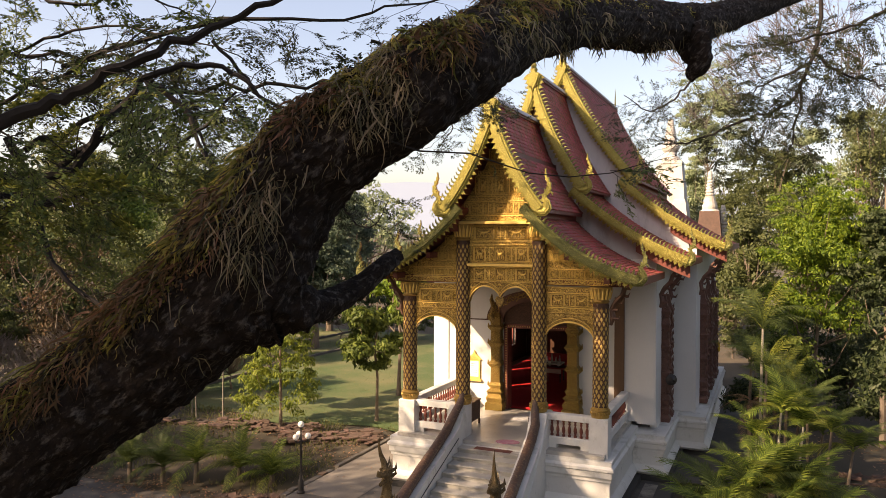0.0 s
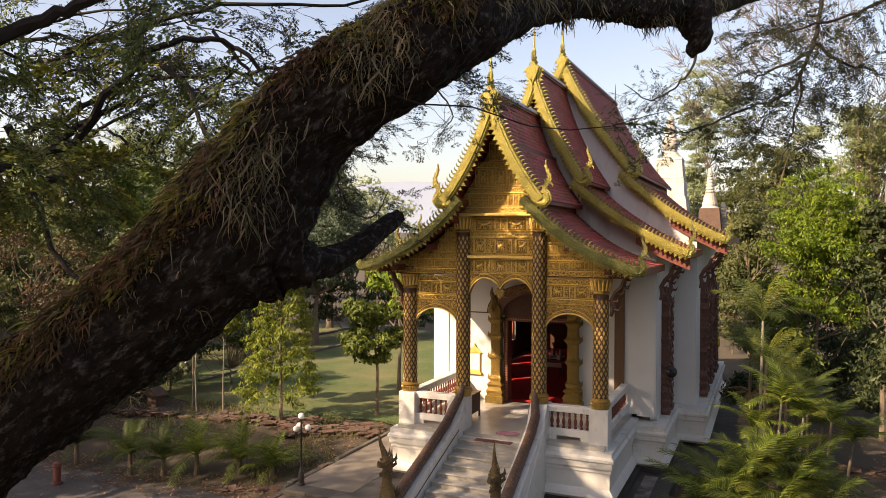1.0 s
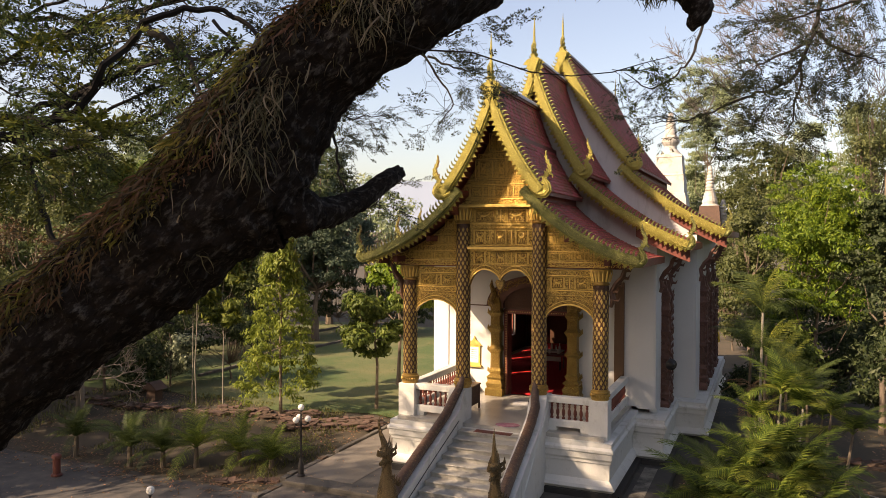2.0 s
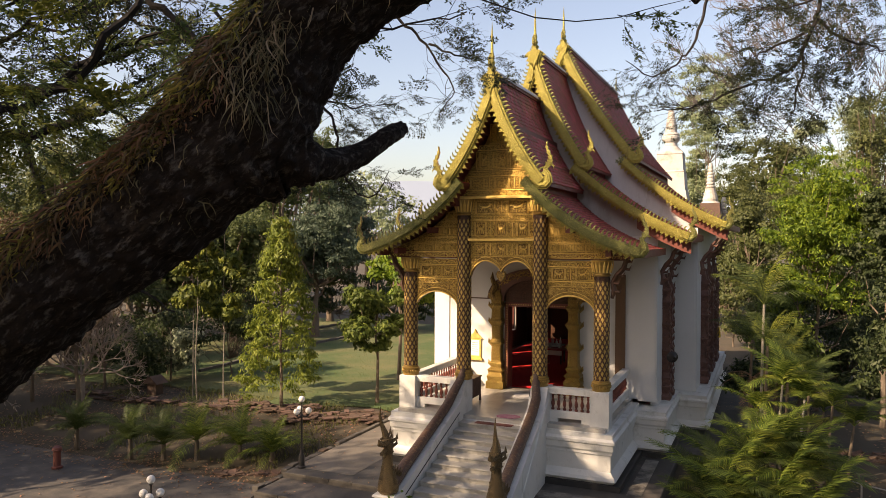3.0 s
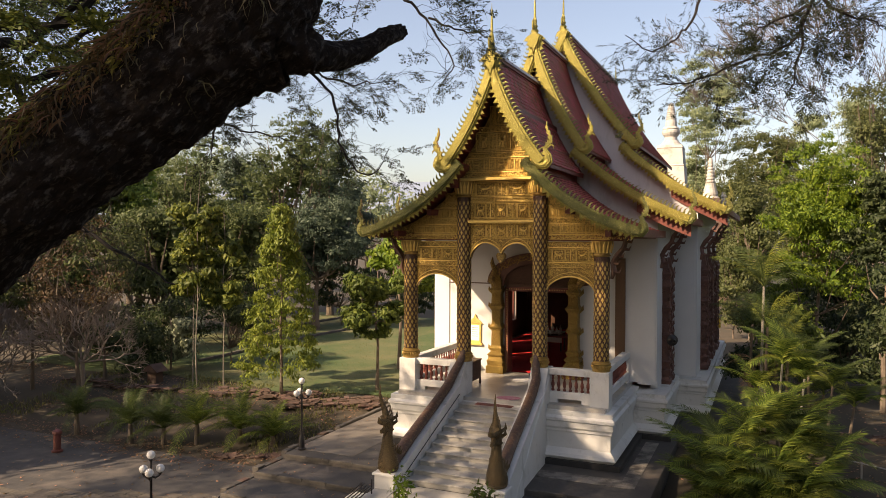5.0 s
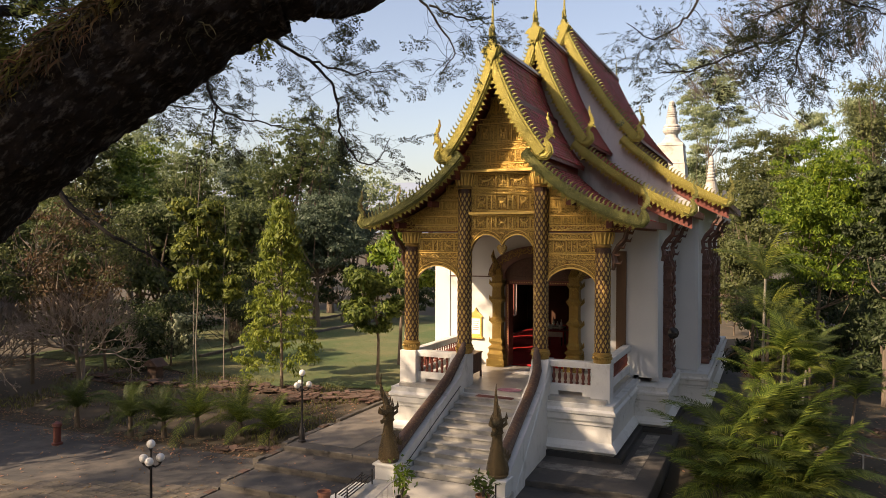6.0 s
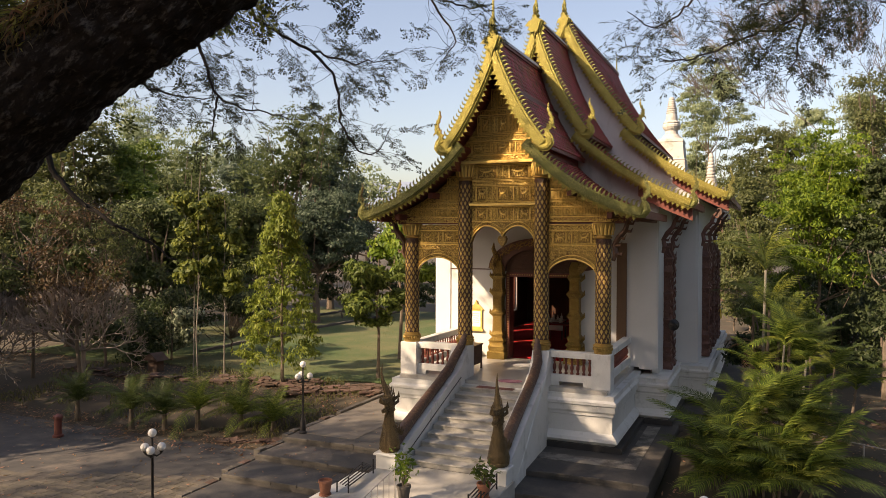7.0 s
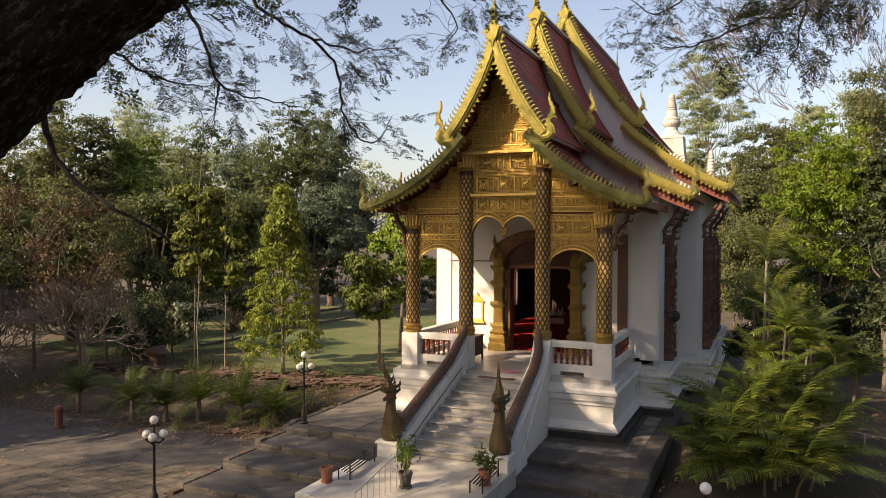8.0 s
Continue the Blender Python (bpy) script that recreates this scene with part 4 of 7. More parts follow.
for s in (1, -1):
    prof = [(0.30, 0), (0.30, 0.22), (0.25, 0.26), (0.28, 0.40), (0.2, 0.52), (0.27, 0.6), (0.17, 0.7), (0.22, 0.82), (0.16, 0.9), (0.15, 1.4), (0.23, 1.5), (0.15, 1.62), (0.15, 2.05), (0.24, 2.2), (0.16, 2.3), (0.15, 2.6), (0.22, 2.72), (0.16, 2.8), (0.17, 3.0), (0.1, 3.2)]
    jx = DW + (0.2 if s > 0 else 0.36)
    jamb = part("door_jamb", Shape().lathe([(a, b + FLOOR) for a, b in prof], x=s * jx, y=3.52, square=True), GILT_JAMB, temple, "tiered gilt stucco door jamb")
    scroll = Shape()
    for z in (0.5, 0.8, 1.5, 2.2, 2.72, 3.0):
        scroll.tube([(s * (jx + 0.14), 3.5, FLOOR + z - 0.1), (s * (jx + 0.28), 3.5, FLOOR + z), (s * (jx + 0.30), 3.5, FLOOR + z + 0.12)], [0.07, 0.05, 0.006], 5)
    part("jamb_scroll", scroll, GILT_JAMB, jamb)
    relief = Shape()
    filigree(relief, s * jx - 0.13, s * jx + 0.13, FLOOR + 0.3, FLOOR + 3.0, 0.09, 3.36)
    part("carving", relief, GILT_OLD, jamb, kind="stuff")
arch = Shape()
n = 20
outer = [(1.72 * math.cos(math.pi * k / n) * (1 - 0.1 * math.sin(math.pi * k / n)), 4.35 + 1.0 * math.sin(math.pi * k / n) ** 0.8) for k in range(n + 1)]
inner = [(1.15 * math.cos(math.pi * k / n), 4.25 + 0.75 * math.sin(math.pi * k / n) ** 0.9) for k in range(n + 1)]
arch.strip(outer, inner, 3.5, 3.7)
part("door_arch", arch, WOOD_CARVED, temple, "gilt flame arch over the door")
tymp = part("door_tympanum", Shape().box(-1.12, 1.12, 3.62, 3.7, DH + 0.14, 5.0), WOOD, temple, "carved dark tympanum")
relief = Shape()
filigree(relief, -1.0, 1.0, DH + 0.2, 4.95, 0.11, 3.615)
part("carving", relief, WOOD_CARVED, tymp, kind="stuff")
relief = Shape()
for x, z, a in along([((p[0] + q[0]) / 2, (p[1] + q[1]) / 2) for p, q in zip(outer, inner)], 0.13):
    curl(relief, x, z, 0.07, 3.49)
    curl(relief, x * 1.08, z + 0.09, 0.045, 3.49)
part("carving", relief, GILT_OLD, tymp, kind="stuff")
part("string_course", Shape().box(-3.4, -1.7, 3.675, 3.7, 4.29, 4.325), WOOD, temple, "thin dark line across the porch wall")
for s in (1, -1):
    sh = Shape()
    sh.tube([(s * 1.35, 3.42, 4.3), (s * 1.5, 3.42, 4.5), (s * 1.42, 3.42, 4.75), (s * 1.52, 3.42, 5.0), (s * 1.5, 3.42, 5.2)], [0.12, 0.16, 0.1, 0.07, 0.01], 6, 0.6)
    part("arch_finial", sh, CARVED, temple, "gilt naga head at the arch's foot")
room = Shape()
room.box(-3.48, 3.48, 4.05, 15.9, FLOOR - 0.05, FLOOR)
part("nave_floor", room, CARPET, temple, "red carpet on the nave floor")
part("nave_ceiling", Shape().box(-4.3, 4.3, 4.0, 16.2, 6.3, 6.36), WOOD, temple)
altar = thing("altar_table", "low red altar table with offerings inside the dark hall", "table", pose(-0.5, 8.5, FLOOR))
part("tabletop", Shape().box(-0.7, 0.7, -0.35, 0.35, 0.62, 0.68, c=0.01), RED, altar)
for x in (-0.6, 0.6):
    for y in (-0.28, 0.28):
        part("leg", Shape().box(x - 0.04, x + 0.04, y - 0.04, y + 0.04, 0, 0.62), RED, altar)
for x in (-0.45, -0.1, 0.3):
    v = thing("offering_vase", "small white vase with flowers on the red altar table", "vase", pose(-0.5 + x, 8.5, FLOOR + 0.68), "altar vases")
    part("body", Shape().lathe([(0.04, 0), (0.07, 0.06), (0.05, 0.14), (0.06, 0.18)], 12), GLOBE, v, smooth=True)

stand_in = thing("offering_table", "small table with a white cloth and bottles inside the dark hall", "table", pose(-0.95, 9.0, FLOOR))
part("tabletop", Shape().box(-0.4, 0.4, -0.3, 0.3, 0.70, 0.74, c=0.01), GLOBE, stand_in)
part("cloth", Shape().box(-0.41, 0.41, -0.31, -0.30, 0.35, 0.735), GLOBE, stand_in)
for x in (-0.36, 0.36):
    for y in (-0.26, 0.26):
        part("leg", Shape().box(x - 0.025, x + 0.025, y - 0.025, y + 0.025, 0, 0.70), WOOD, stand_in)
for x, h in ((-0.25, 0.22), (-0.05, 0.34), (0.12, 0.2), (0.27, 0.28)):
    b_ = thing("bottle", "pale bottle standing on the white table", "bottle", pose(-0.95 + x, 9.0, FLOOR + 0.74), "bottles on the table")
    part("body", Shape().lathe([(0.045, 0), (0.05, h * 0.5), (0.02, h * 0.7), (0.02, h)], 10), GLOBE, b_, smooth=True)

# balustrades round the porch
BALUSTER = Shape().lathe([(0.045, 0), (0.045, 0.05), (0.025, 0.07), (0.05, 0.16), (0.045, 0.22), (0.022, 0.30), (0.035, 0.34), (0.025, 0.38), (0.045, 0.41), (0.045, 0.46)], 8).data("baluster", WOOD_RED, True)


def balustrade(x0, y0, x1, y1, n):
    d = Vector((x1 - x0, y1 - y0, 0))
    m = Matrix.Translation((x0, y0, 0)) @ Matrix.Rotation(math.atan2(d.y, d.x), 4, "Z")
    ln = d.length
    rail = part("balustrade", Shape().box(0, ln, -0.12, 0.12, 2.14, 2.31, c=0.015).box(0, ln, -0.11, 0.11, 1.50, 1.69, c=0.015), WHITE, temple, "white balustrade with dark red balusters", at=m)
    for a in (0, ln - 0.25):
        part("balustrade_foot", Shape().box(a, a + 0.25, -0.1, 0.1, 1.281, 1.5), WHITE, rail)
    for k in range(n):
        part("baluster", BALUSTER, None, rail, at=Matrix.Translation((ln * (k + 0.6) / (n + 0.2), 0, 1.685)))


for x in (-2.8, 2.8):
    part("pedestal", Shape().box(x - 0.25, x + 0.25, -0.25, 0.25, 1.281, 2.31, c=0.015), WHITE, temple, "white pedestal under a column")
balustrade(-2.55, 0, -1.4, 0, 7)
balustrade(1.4, 0, 2.55, 0, 7)
balustrade(2.8, 0.25, 2.8, 3.66, 18)
balustrade(-2.8, 0.25, -2.8, 3.66, 18)

# ---- staircase with naga parapets ----
stairs = thing("staircase", "grey marble steps between white parapet walls", "stairs")
TREAD, RISE = 0.352, 0.1264
for k in range(11):
    z = FLOOR - RISE * k - (0.002 if k == 0 else 0)
    y = -0.42 - TREAD * k
    if k:
        part("step", Shape().box(-0.95, 0.95, y, y + TREAD + 0.06, z - RISE - 0.02, z - 0.046).box(-0.95, 0.95, y - 0.03, y + TREAD + 0.05, z - 0.03, z, c=0.008), MARBLE, stairs)


def splay(s, y):
    """How far a parapet swings outwards towards its foot."""
    return (0.22 if s > 0 else 0.06) * min(1.0, max(0.0, (-y - 0.4) / 3.8))


for s in (1, -1):
    wall = Shape()
    prof = [(0.25, 2.31), (-0.25, 2.31), (-0.30, 2.2), (-0.62, 1.78), (-3.9, 0.48), (-4.1, 0.42), (-4.1, -0.5), (0.25, -0.5)]
    vs = [(s * (0.95 + splay(s, y)), y, z) for y, z in prof] + [(s * (1.42 + splay(s, y)), y, z) for y, z in prof]
    n = len(prof)
    wall.add(vs, [tuple(range(n)), tuple(range(2 * n - 1, n - 1, -1))] + [(i, (i + 1) % n, n + (i + 1) % n, n + i) for i in range(n)])
    part("parapet", wall, WHITE, stairs, "white plastered stair parapet")
    # a painted line runs along the wall's inner face
    line = [(s * (0.944 + splay(s, y)), y, z) for y, z in ((-0.7, 1.50), (-2.2, 0.92), (-3.9, 0.24))]
    part("painted_line", Shape().tube(line, 0.012, 4), BLACK, stairs)
    xm = s * (1.20 + splay(s, -4.5))
    part("pedestal", Shape().box(xm - 0.25, xm + 0.25, -4.50, -4.102, -0.5, 0.31), WHITE, stairs, "white pedestal under a naga")
    part("parapet_cap", Shape().box(xm - 0.29, xm + 0.29, -4.55, -4.08, 0.31, 0.37, c=0.02), WHITE, stairs)


def ball(r, n=10, squash=1.0):
    """Half outline of a ball, for turning."""
    return [(max(r * math.sin(math.pi * k / n), 0.001), -r * squash * math.cos(math.pi * k / n)) for k in range(n + 1)]


def naga(s):
    """A rearing naga with a long body lying on the parapet, its tail curling up at the column."""
    sh, X, Y = Shape(), s * (1.20 + splay(s, -4.4)), 0.13
    body = [(0.13, 0.0, 2.95), (0.11, -0.12, 2.62), (0.08, -0.3, 2.34), (0.0, -0.55, 2.06), (0, -1.0, 1.76), (0, -1.7, 1.47), (0, -2.5, 1.17), (0, -3.2, 0.90), (0, -3.7, 0.70), (0, -4.0, 0.58), (0, -4.2, 0.55)]
    rad = [0.02, 0.08, 0.11, 0.125, 0.13, 0.13, 0.135, 0.14, 0.15, 0.16, 0.12]
    sh.tube([(s * (1.18 - a + splay(s, y)), y, z) for a, y, z in body], rad, 12)
    split = len(sh.f)
    # swelling chest and slender neck that leans a little forward
    neck = [(-4.40, 0.36), (-4.40, 0.41), (-4.41, 0.54), (-4.43, 0.70), (-4.45, 0.88), (-4.45, 1.08), (-4.43, 1.28), (-4.43, 1.44), (-4.48, 1.56)]
    sh.tube([(X, y + Y, z) for y, z in neck], [0.20, 0.235, 0.25, 0.22, 0.168, 0.126, 0.108, 0.128, 0.115], 18)
    for z, r in ((0.44, 0.232), (0.98, 0.155), (1.34, 0.124)):
        sh.lathe([(r, -0.02), (r + 0.016, 0.0), (r, 0.02)], 18, m=Matrix.Translation((X, -4.43 + Y, z)))
    # upper jaw with a raised snout, gaping lower jaw with a beard
    sh.tube([(X, -4.38 + Y, 1.54), (X, -4.54 + Y, 1.60), (X, -4.70 + Y, 1.58), (X, -4.83 + Y, 1.61), (X, -4.88 + Y, 1.72)], [0.13, 0.135, 0.09, 0.065, 0.012], 10, 0.85)
    sh.tube([(X, -4.42 + Y, 1.42), (X, -4.58 + Y, 1.39), (X, -4.74 + Y, 1.36), (X, -4.81 + Y, 1.41)], [0.10, 0.075, 0.055, 0.012], 8, 0.8)
    sh.tube([(X, -4.56 + Y, 1.36), (X, -4.60 + Y, 1.26), (X, -4.66 + Y, 1.20)], [0.05, 0.035, 0.004], 6, 0.6)
    for q in (1, -1):
        sh.lathe(ball(0.034, 6), 8, m=Matrix.Translation((X + q * 0.09, -4.58 + Y, 1.66)))
        for k, (y, z, h) in enumerate(((-4.38, 1.46, 0.17), (-4.36, 1.58, 0.18))):
            sh.tube([(X + q * 0.08, y + Y, z), (X + q * 0.16, y + 0.07 + Y, z + 0.06), (X + q * 0.15, y + 0.10 + Y, z + h)], [0.055, 0.045, 0.004], 6, 0.45)
    # flames down the nape and the tall spike on the brow, which sways outwards on one side
    for k, (y, z) in enumerate(((-4.44, 1.70), (-4.36, 1.62), (-4.31, 1.50), (-4.30, 1.36), (-4.32, 1.22))):
        sh.tube([(X, y + Y, z), (X, y + 0.10 + Y, z + 0.06), (X, y + 0.13 + Y, z + 0.20)], [0.065, 0.05, 0.004], 6, 0.45)
    sway = 0.0 if s > 0 else -0.16
    sh.tube([(X, -4.52 + Y, 1.64), (X + sway * 0.3, -4.50 + Y, 1.80), (X + sway * 0.8, -4.52 + Y, 2.0), (X + sway, -4.54 + Y, 2.2), (X + sway * 0.9, -4.52 + Y, 2.42)], [0.09, 0.075, 0.048, 0.028, 0.004], 10)
    # fan of flames where the neck meets the body
    for k in range(7):
        a = (k - 3) * 0.32
        sh.tube([(X + 0.06 * math.sin(a), -4.20 + Y, 0.6), (X + 0.2 * math.sin(a), -4.10 + Y, 0.64 + 0.17 * math.cos(a)), (X + 0.23 * math.sin(a), -4.05 + Y, 0.64 + 0.3 * math.cos(a))], [0.05, 0.035, 0.004], 5, 0.45)
    me = sh.data("naga_statue", [NAGA, NAGA_BODY], True)
    for i, poly in enumerate(me.polygons):
        poly.material_index = 1 if i < split else 0
    ob = part("naga_statue", me, None, None)
    return tagged(ob, "bronze-coloured scaly naga serpent rearing on the stair parapet", "statue", "stair nagas")


naga(1)
naga(-1)


# ---- ground: one sheet to the horizon, lower under the plaza ----
def ground_height(x, y):
    """Plaza level before the terraces, lawn level beside the hall, hills far off."""
    a = min(max((y + 1.2) / 4.0, 0), 1)
    a = a * a * (3 - 2 * a)
    z = -0.78 + 0.58 * a
    if x > 4.5:
        z = -0.50 + 0.3 * a
    r = math.hypot(x, y)
    z += 0.05 * noise.noise((x * 0.25, y * 0.25, 3.0)) * (1 if -6.5 > x or y > 1 else 0.2)
    if r > 60:
        z += (r - 60) * 0.012
    return z


def axis_steps():
    a = [-2500, -1200, -600, -300, -150, -90, -60]
    a += [-45 + 1.25 * k for k in range(73)]
    return a + [60, 90, 150, 300, 600, 1200, 2500]


ax = axis_steps()
gv = [(x, y, ground_height(x, y) - (0.35 if (-5.2 < x < 5.0 and -7.5 < y < 16.5) else 0)) for y in ax for x in ax]
nx = len(ax)
gf = [(j * nx + i, j * nx + i + 1, (j + 1) * nx + i + 1, (j + 1) * nx + i) for j in range(nx - 1) for i in range(nx - 1)]
gs = Shape()
gs.add(gv, gf)
ground = part("ground", gs, EARTH, smooth=True)
tagged(ground, "bare brown earth with dry leaves under the trees", "ground", kind="structure")

lawn = Shape()
pts, nl = [], 40
for j in range(nl + 1):
    for i in range(nl + 1):
        u, v = i / nl, j / nl
        x = -26 + 20.6 * u + 1.2 * noise.noise((v * 5, 0, 1)) * (1 - u)
        y = 4.6 + 26 * v - 1.2 * (1 - v) * noise.noise((u * 6, 2, 0))
        pts.append((x, y, ground_height(x, y) + 0.035))
lawn.add(pts, [(j * (nl + 1) + i, j * (nl + 1) + i + 1, (j + 1) * (nl + 1) + i + 1, (j + 1) * (nl + 1) + i) for j in range(nl) for i in range(nl)])
tagged(part("lawn", lawn, GRASS_SOIL, smooth=True), "thin dry lawn between the trees", "lawn", kind="structure")

# terraces stepping down to the plaza on both sides of the staircase, with rough edges
LEVELS = [(-2.75, -0.14), (-4.0, -0.28), (-5.3, -0.42), (-6.6, -0.56), (-8.2, -0.69)]
terrace = thing("terrace", "dark stained paving in broad shallow steps", "paving", kind="structure")
y_top = 3.2
for k, (y, z) in enumerate(LEVELS):
    part("terrace_step", Shape().box(-5.35, 4.4, y, y_top, z - 0.5, z, c=0.02), PAVE, terrace)
    y_top = y + 0.01
    if k < 4:
        for q in range(13):
            x = -5.3 + 0.72 * q
            if -1.5 < x < 1.2:
                continue
            part("edge_stone", Shape().box(x, x + 0.7, y - 0.015, y + 0.05, z - 0.06, z + 0.008 + 0.005 * (q % 3), c=0.008), KERB, terrace)
part("side_walk", Shape().box(-5.34, -3.46, -2.2, 17, -0.5, -0.132), WALK, terrace, "tan paved walk along the hall")
part("side_walk", Shape().box(3.45, 6.3, 3.2, 17, -0.6, -0.16), PAVE, terrace)
part("plaster_strip", Shape().box(3.58, 3.95, -1.18, 2.6, -0.2, -0.13).box(1.5, 3.95, -1.72, -1.18, -0.2, -0.129), MORTAR, terrace, "worn pale mortar strip round the plinth")

# landing in front of the stairs
landing = thing("landing", "pale cement landing at the foot of the stairs", "landing", kind="structure")
part("slab", Shape().box(-1.5, 1.70, -7.4, -4.0, -0.6, 0.0, c=0.02), MARBLE, landing)
part("slab", Shape().box(-1.9, -1.5, -7.2, -4.75, -0.6, -0.05, c=0.02), WHITE, landing)

# brick plaza: pavers laid in rows
plaza = thing("plaza", "worn grey-brown brick paving strewn with fallen leaves", "paving", kind="structure")
part("paving_bed", Shape().box(-24, -5.4, -16, -2.4, -1.2, -0.76), PAVE, plaza)
PAVER = Shape().box(-0.195, 0.195, -0.145, 0.145, -0.03, 0.012, c=0.005).data("paver", BRICK_PAVE)


# ---- street lamps ----
def street_lamp(x, y, z, turn, h=1.88):
    lamp = thing("street_lamp", "black iron lamp post with four white glass globes", "street lamp", pose(x, y, z, 0, 0, turn), "lamp posts")
    post = part("post", Shape().lathe([(0.12, 0), (0.12, 0.06), (0.085, 0.09), (0.085, 0.36), (0.05, 0.42), (0.045, 0.5), (0.03, 0.56), (0.028, h - 0.42), (0.04, h - 0.4), (0.034, h - 0.36), (0.024, h - 0.3), (0.022, h - 0.06), (0.05, h - 0.03)], 12), IRON, lamp, smooth=True)
    part("globe", Shape().lathe(ball(0.09), 18), GLOBE, lamp, "white glass globe", True, at=pose(0, 0, h + 0.07))
    for k in range(3):
        a = 2 * math.pi * k / 3
        c, s = math.cos(a), math.sin(a)
        part("arm", Shape().tube([(0, 0, h - 0.38), (0.09 * c, 0.09 * s, h - 0.43), (0.17 * c, 0.17 * s, h - 0.4), (0.195 * c, 0.195 * s, h - 0.33)], [0.024, 0.02, 0.02, 0.045], 6), IRON, lamp)
        part("globe", Shape().lathe(ball(0.09), 18), GLOBE, lamp, "white glass globe", True, at=pose(0.195 * c, 0.195 * s, h - 0.25))
    return lamp


street_lamp(-5.12, -2.2, -0.16, 20)
street_lamp(-5.0, -7.83, -0.72, 65)


# ---- trees ----
def limbs(rng, sh, p, d, length, r, depth, tips, spread=0.6, up=0.15, n=5, sides=6):
    """Grows one limb with its forks into sh; tips collects the ends of the last ones."""
    pts, rad = [Vector(p)], [r]
    d = Vector(d).normalized()
    for k in range(n):
        d = (d + Vector(rng.normal(size=3)) * 0.14 + Vector((0, 0, up * 0.3))).normalized()
        pts.append(pts[-1] + d * (length / n))
        rad.append(r * (1 - 0.5 * (k + 1) / n))
    sh.tube(pts, rad, max(3, sides))
    if depth == 0:
        tips.append(pts[-1])
        tips.append(pts[len(pts) // 2])
        return
    kids = 2 + int(rng.random() * 2)
    for k in range(kids):
        j = n if k == 0 else 2 + int(rng.random() * (n - 1))
        nd = (d + Vector(rng.normal(size=3)) * spread + Vector((0, 0, up))).normalized()
        limbs(rng, sh, pts[min(j, n)], nd, length * (0.62 + 0.2 * rng.random()), rad[min(j, n)] * 0.7, depth - 1, tips, spread, up, n, sides - 1)


def cloud(rng, centres, per, spread, size, aspect=0.45, flat=0.6, droop=0.0):
    """Leaves scattered in clumps: returns their centres, half lengths and half widths."""
    c = np.repeat(np.array(centres), per, axis=0)
    n = len(c)
    off = rng.normal(size=(n, 3)) * np.array([spread, spread, spread * flat])
    c = c + off
    ups = unit(rng, n)
    ups[:, 2] = ups[:, 2] * 0.6 - droop
    ups /= np.linalg.norm(ups, axis=1)[:, None]
    sides = np.cross(ups, unit(rng, n))
    sides /= np.linalg.norm(sides, axis=1)[:, None] + 1e-9
    ln = size * rng.uniform(0.6, 1.3, n)[:, None]
    return c, ups * ln, sides * ln * aspect


def tufts(rng, centres, per, spread, size, aspect=0.42, droop=0.15):
    """Leaves laid like shingles over the upper and outer side of each clump."""
    c = np.repeat(np.array(centres), per, axis=0)
    n = len(c)
    w = unit(rng, n)
    w[:, 2] = np.abs(w[:, 2] + 0.35) - 0.2
    w /= np.linalg.norm(w, axis=1)[:, None]
    big = np.repeat(rng.uniform(0.75, 1.45, len(centres)), per)[:, None] * spread
    c = c + w * big * rng.uniform(0.55, 1.45, n)[:, None] * np.array([1.0, 1.0, 0.7])
    nrm = w + 0.55 * unit(rng, n)
    nrm /= np.linalg.norm(nrm, axis=1)[:, None]
    ups = np.array([0, 0, -0.35 - droop]) + 0.75 * unit(rng, n) + 0.35 * w
    ups -= nrm * np.sum(ups * nrm, axis=1)[:, None]
    ups /= np.linalg.norm(ups, axis=1)[:, None] + 1e-9
    sides = np.cross(ups, nrm)
    ln = size * rng.uniform(0.6, 1.35, n)[:, None]
    return c, ups * ln, sides * ln * aspect


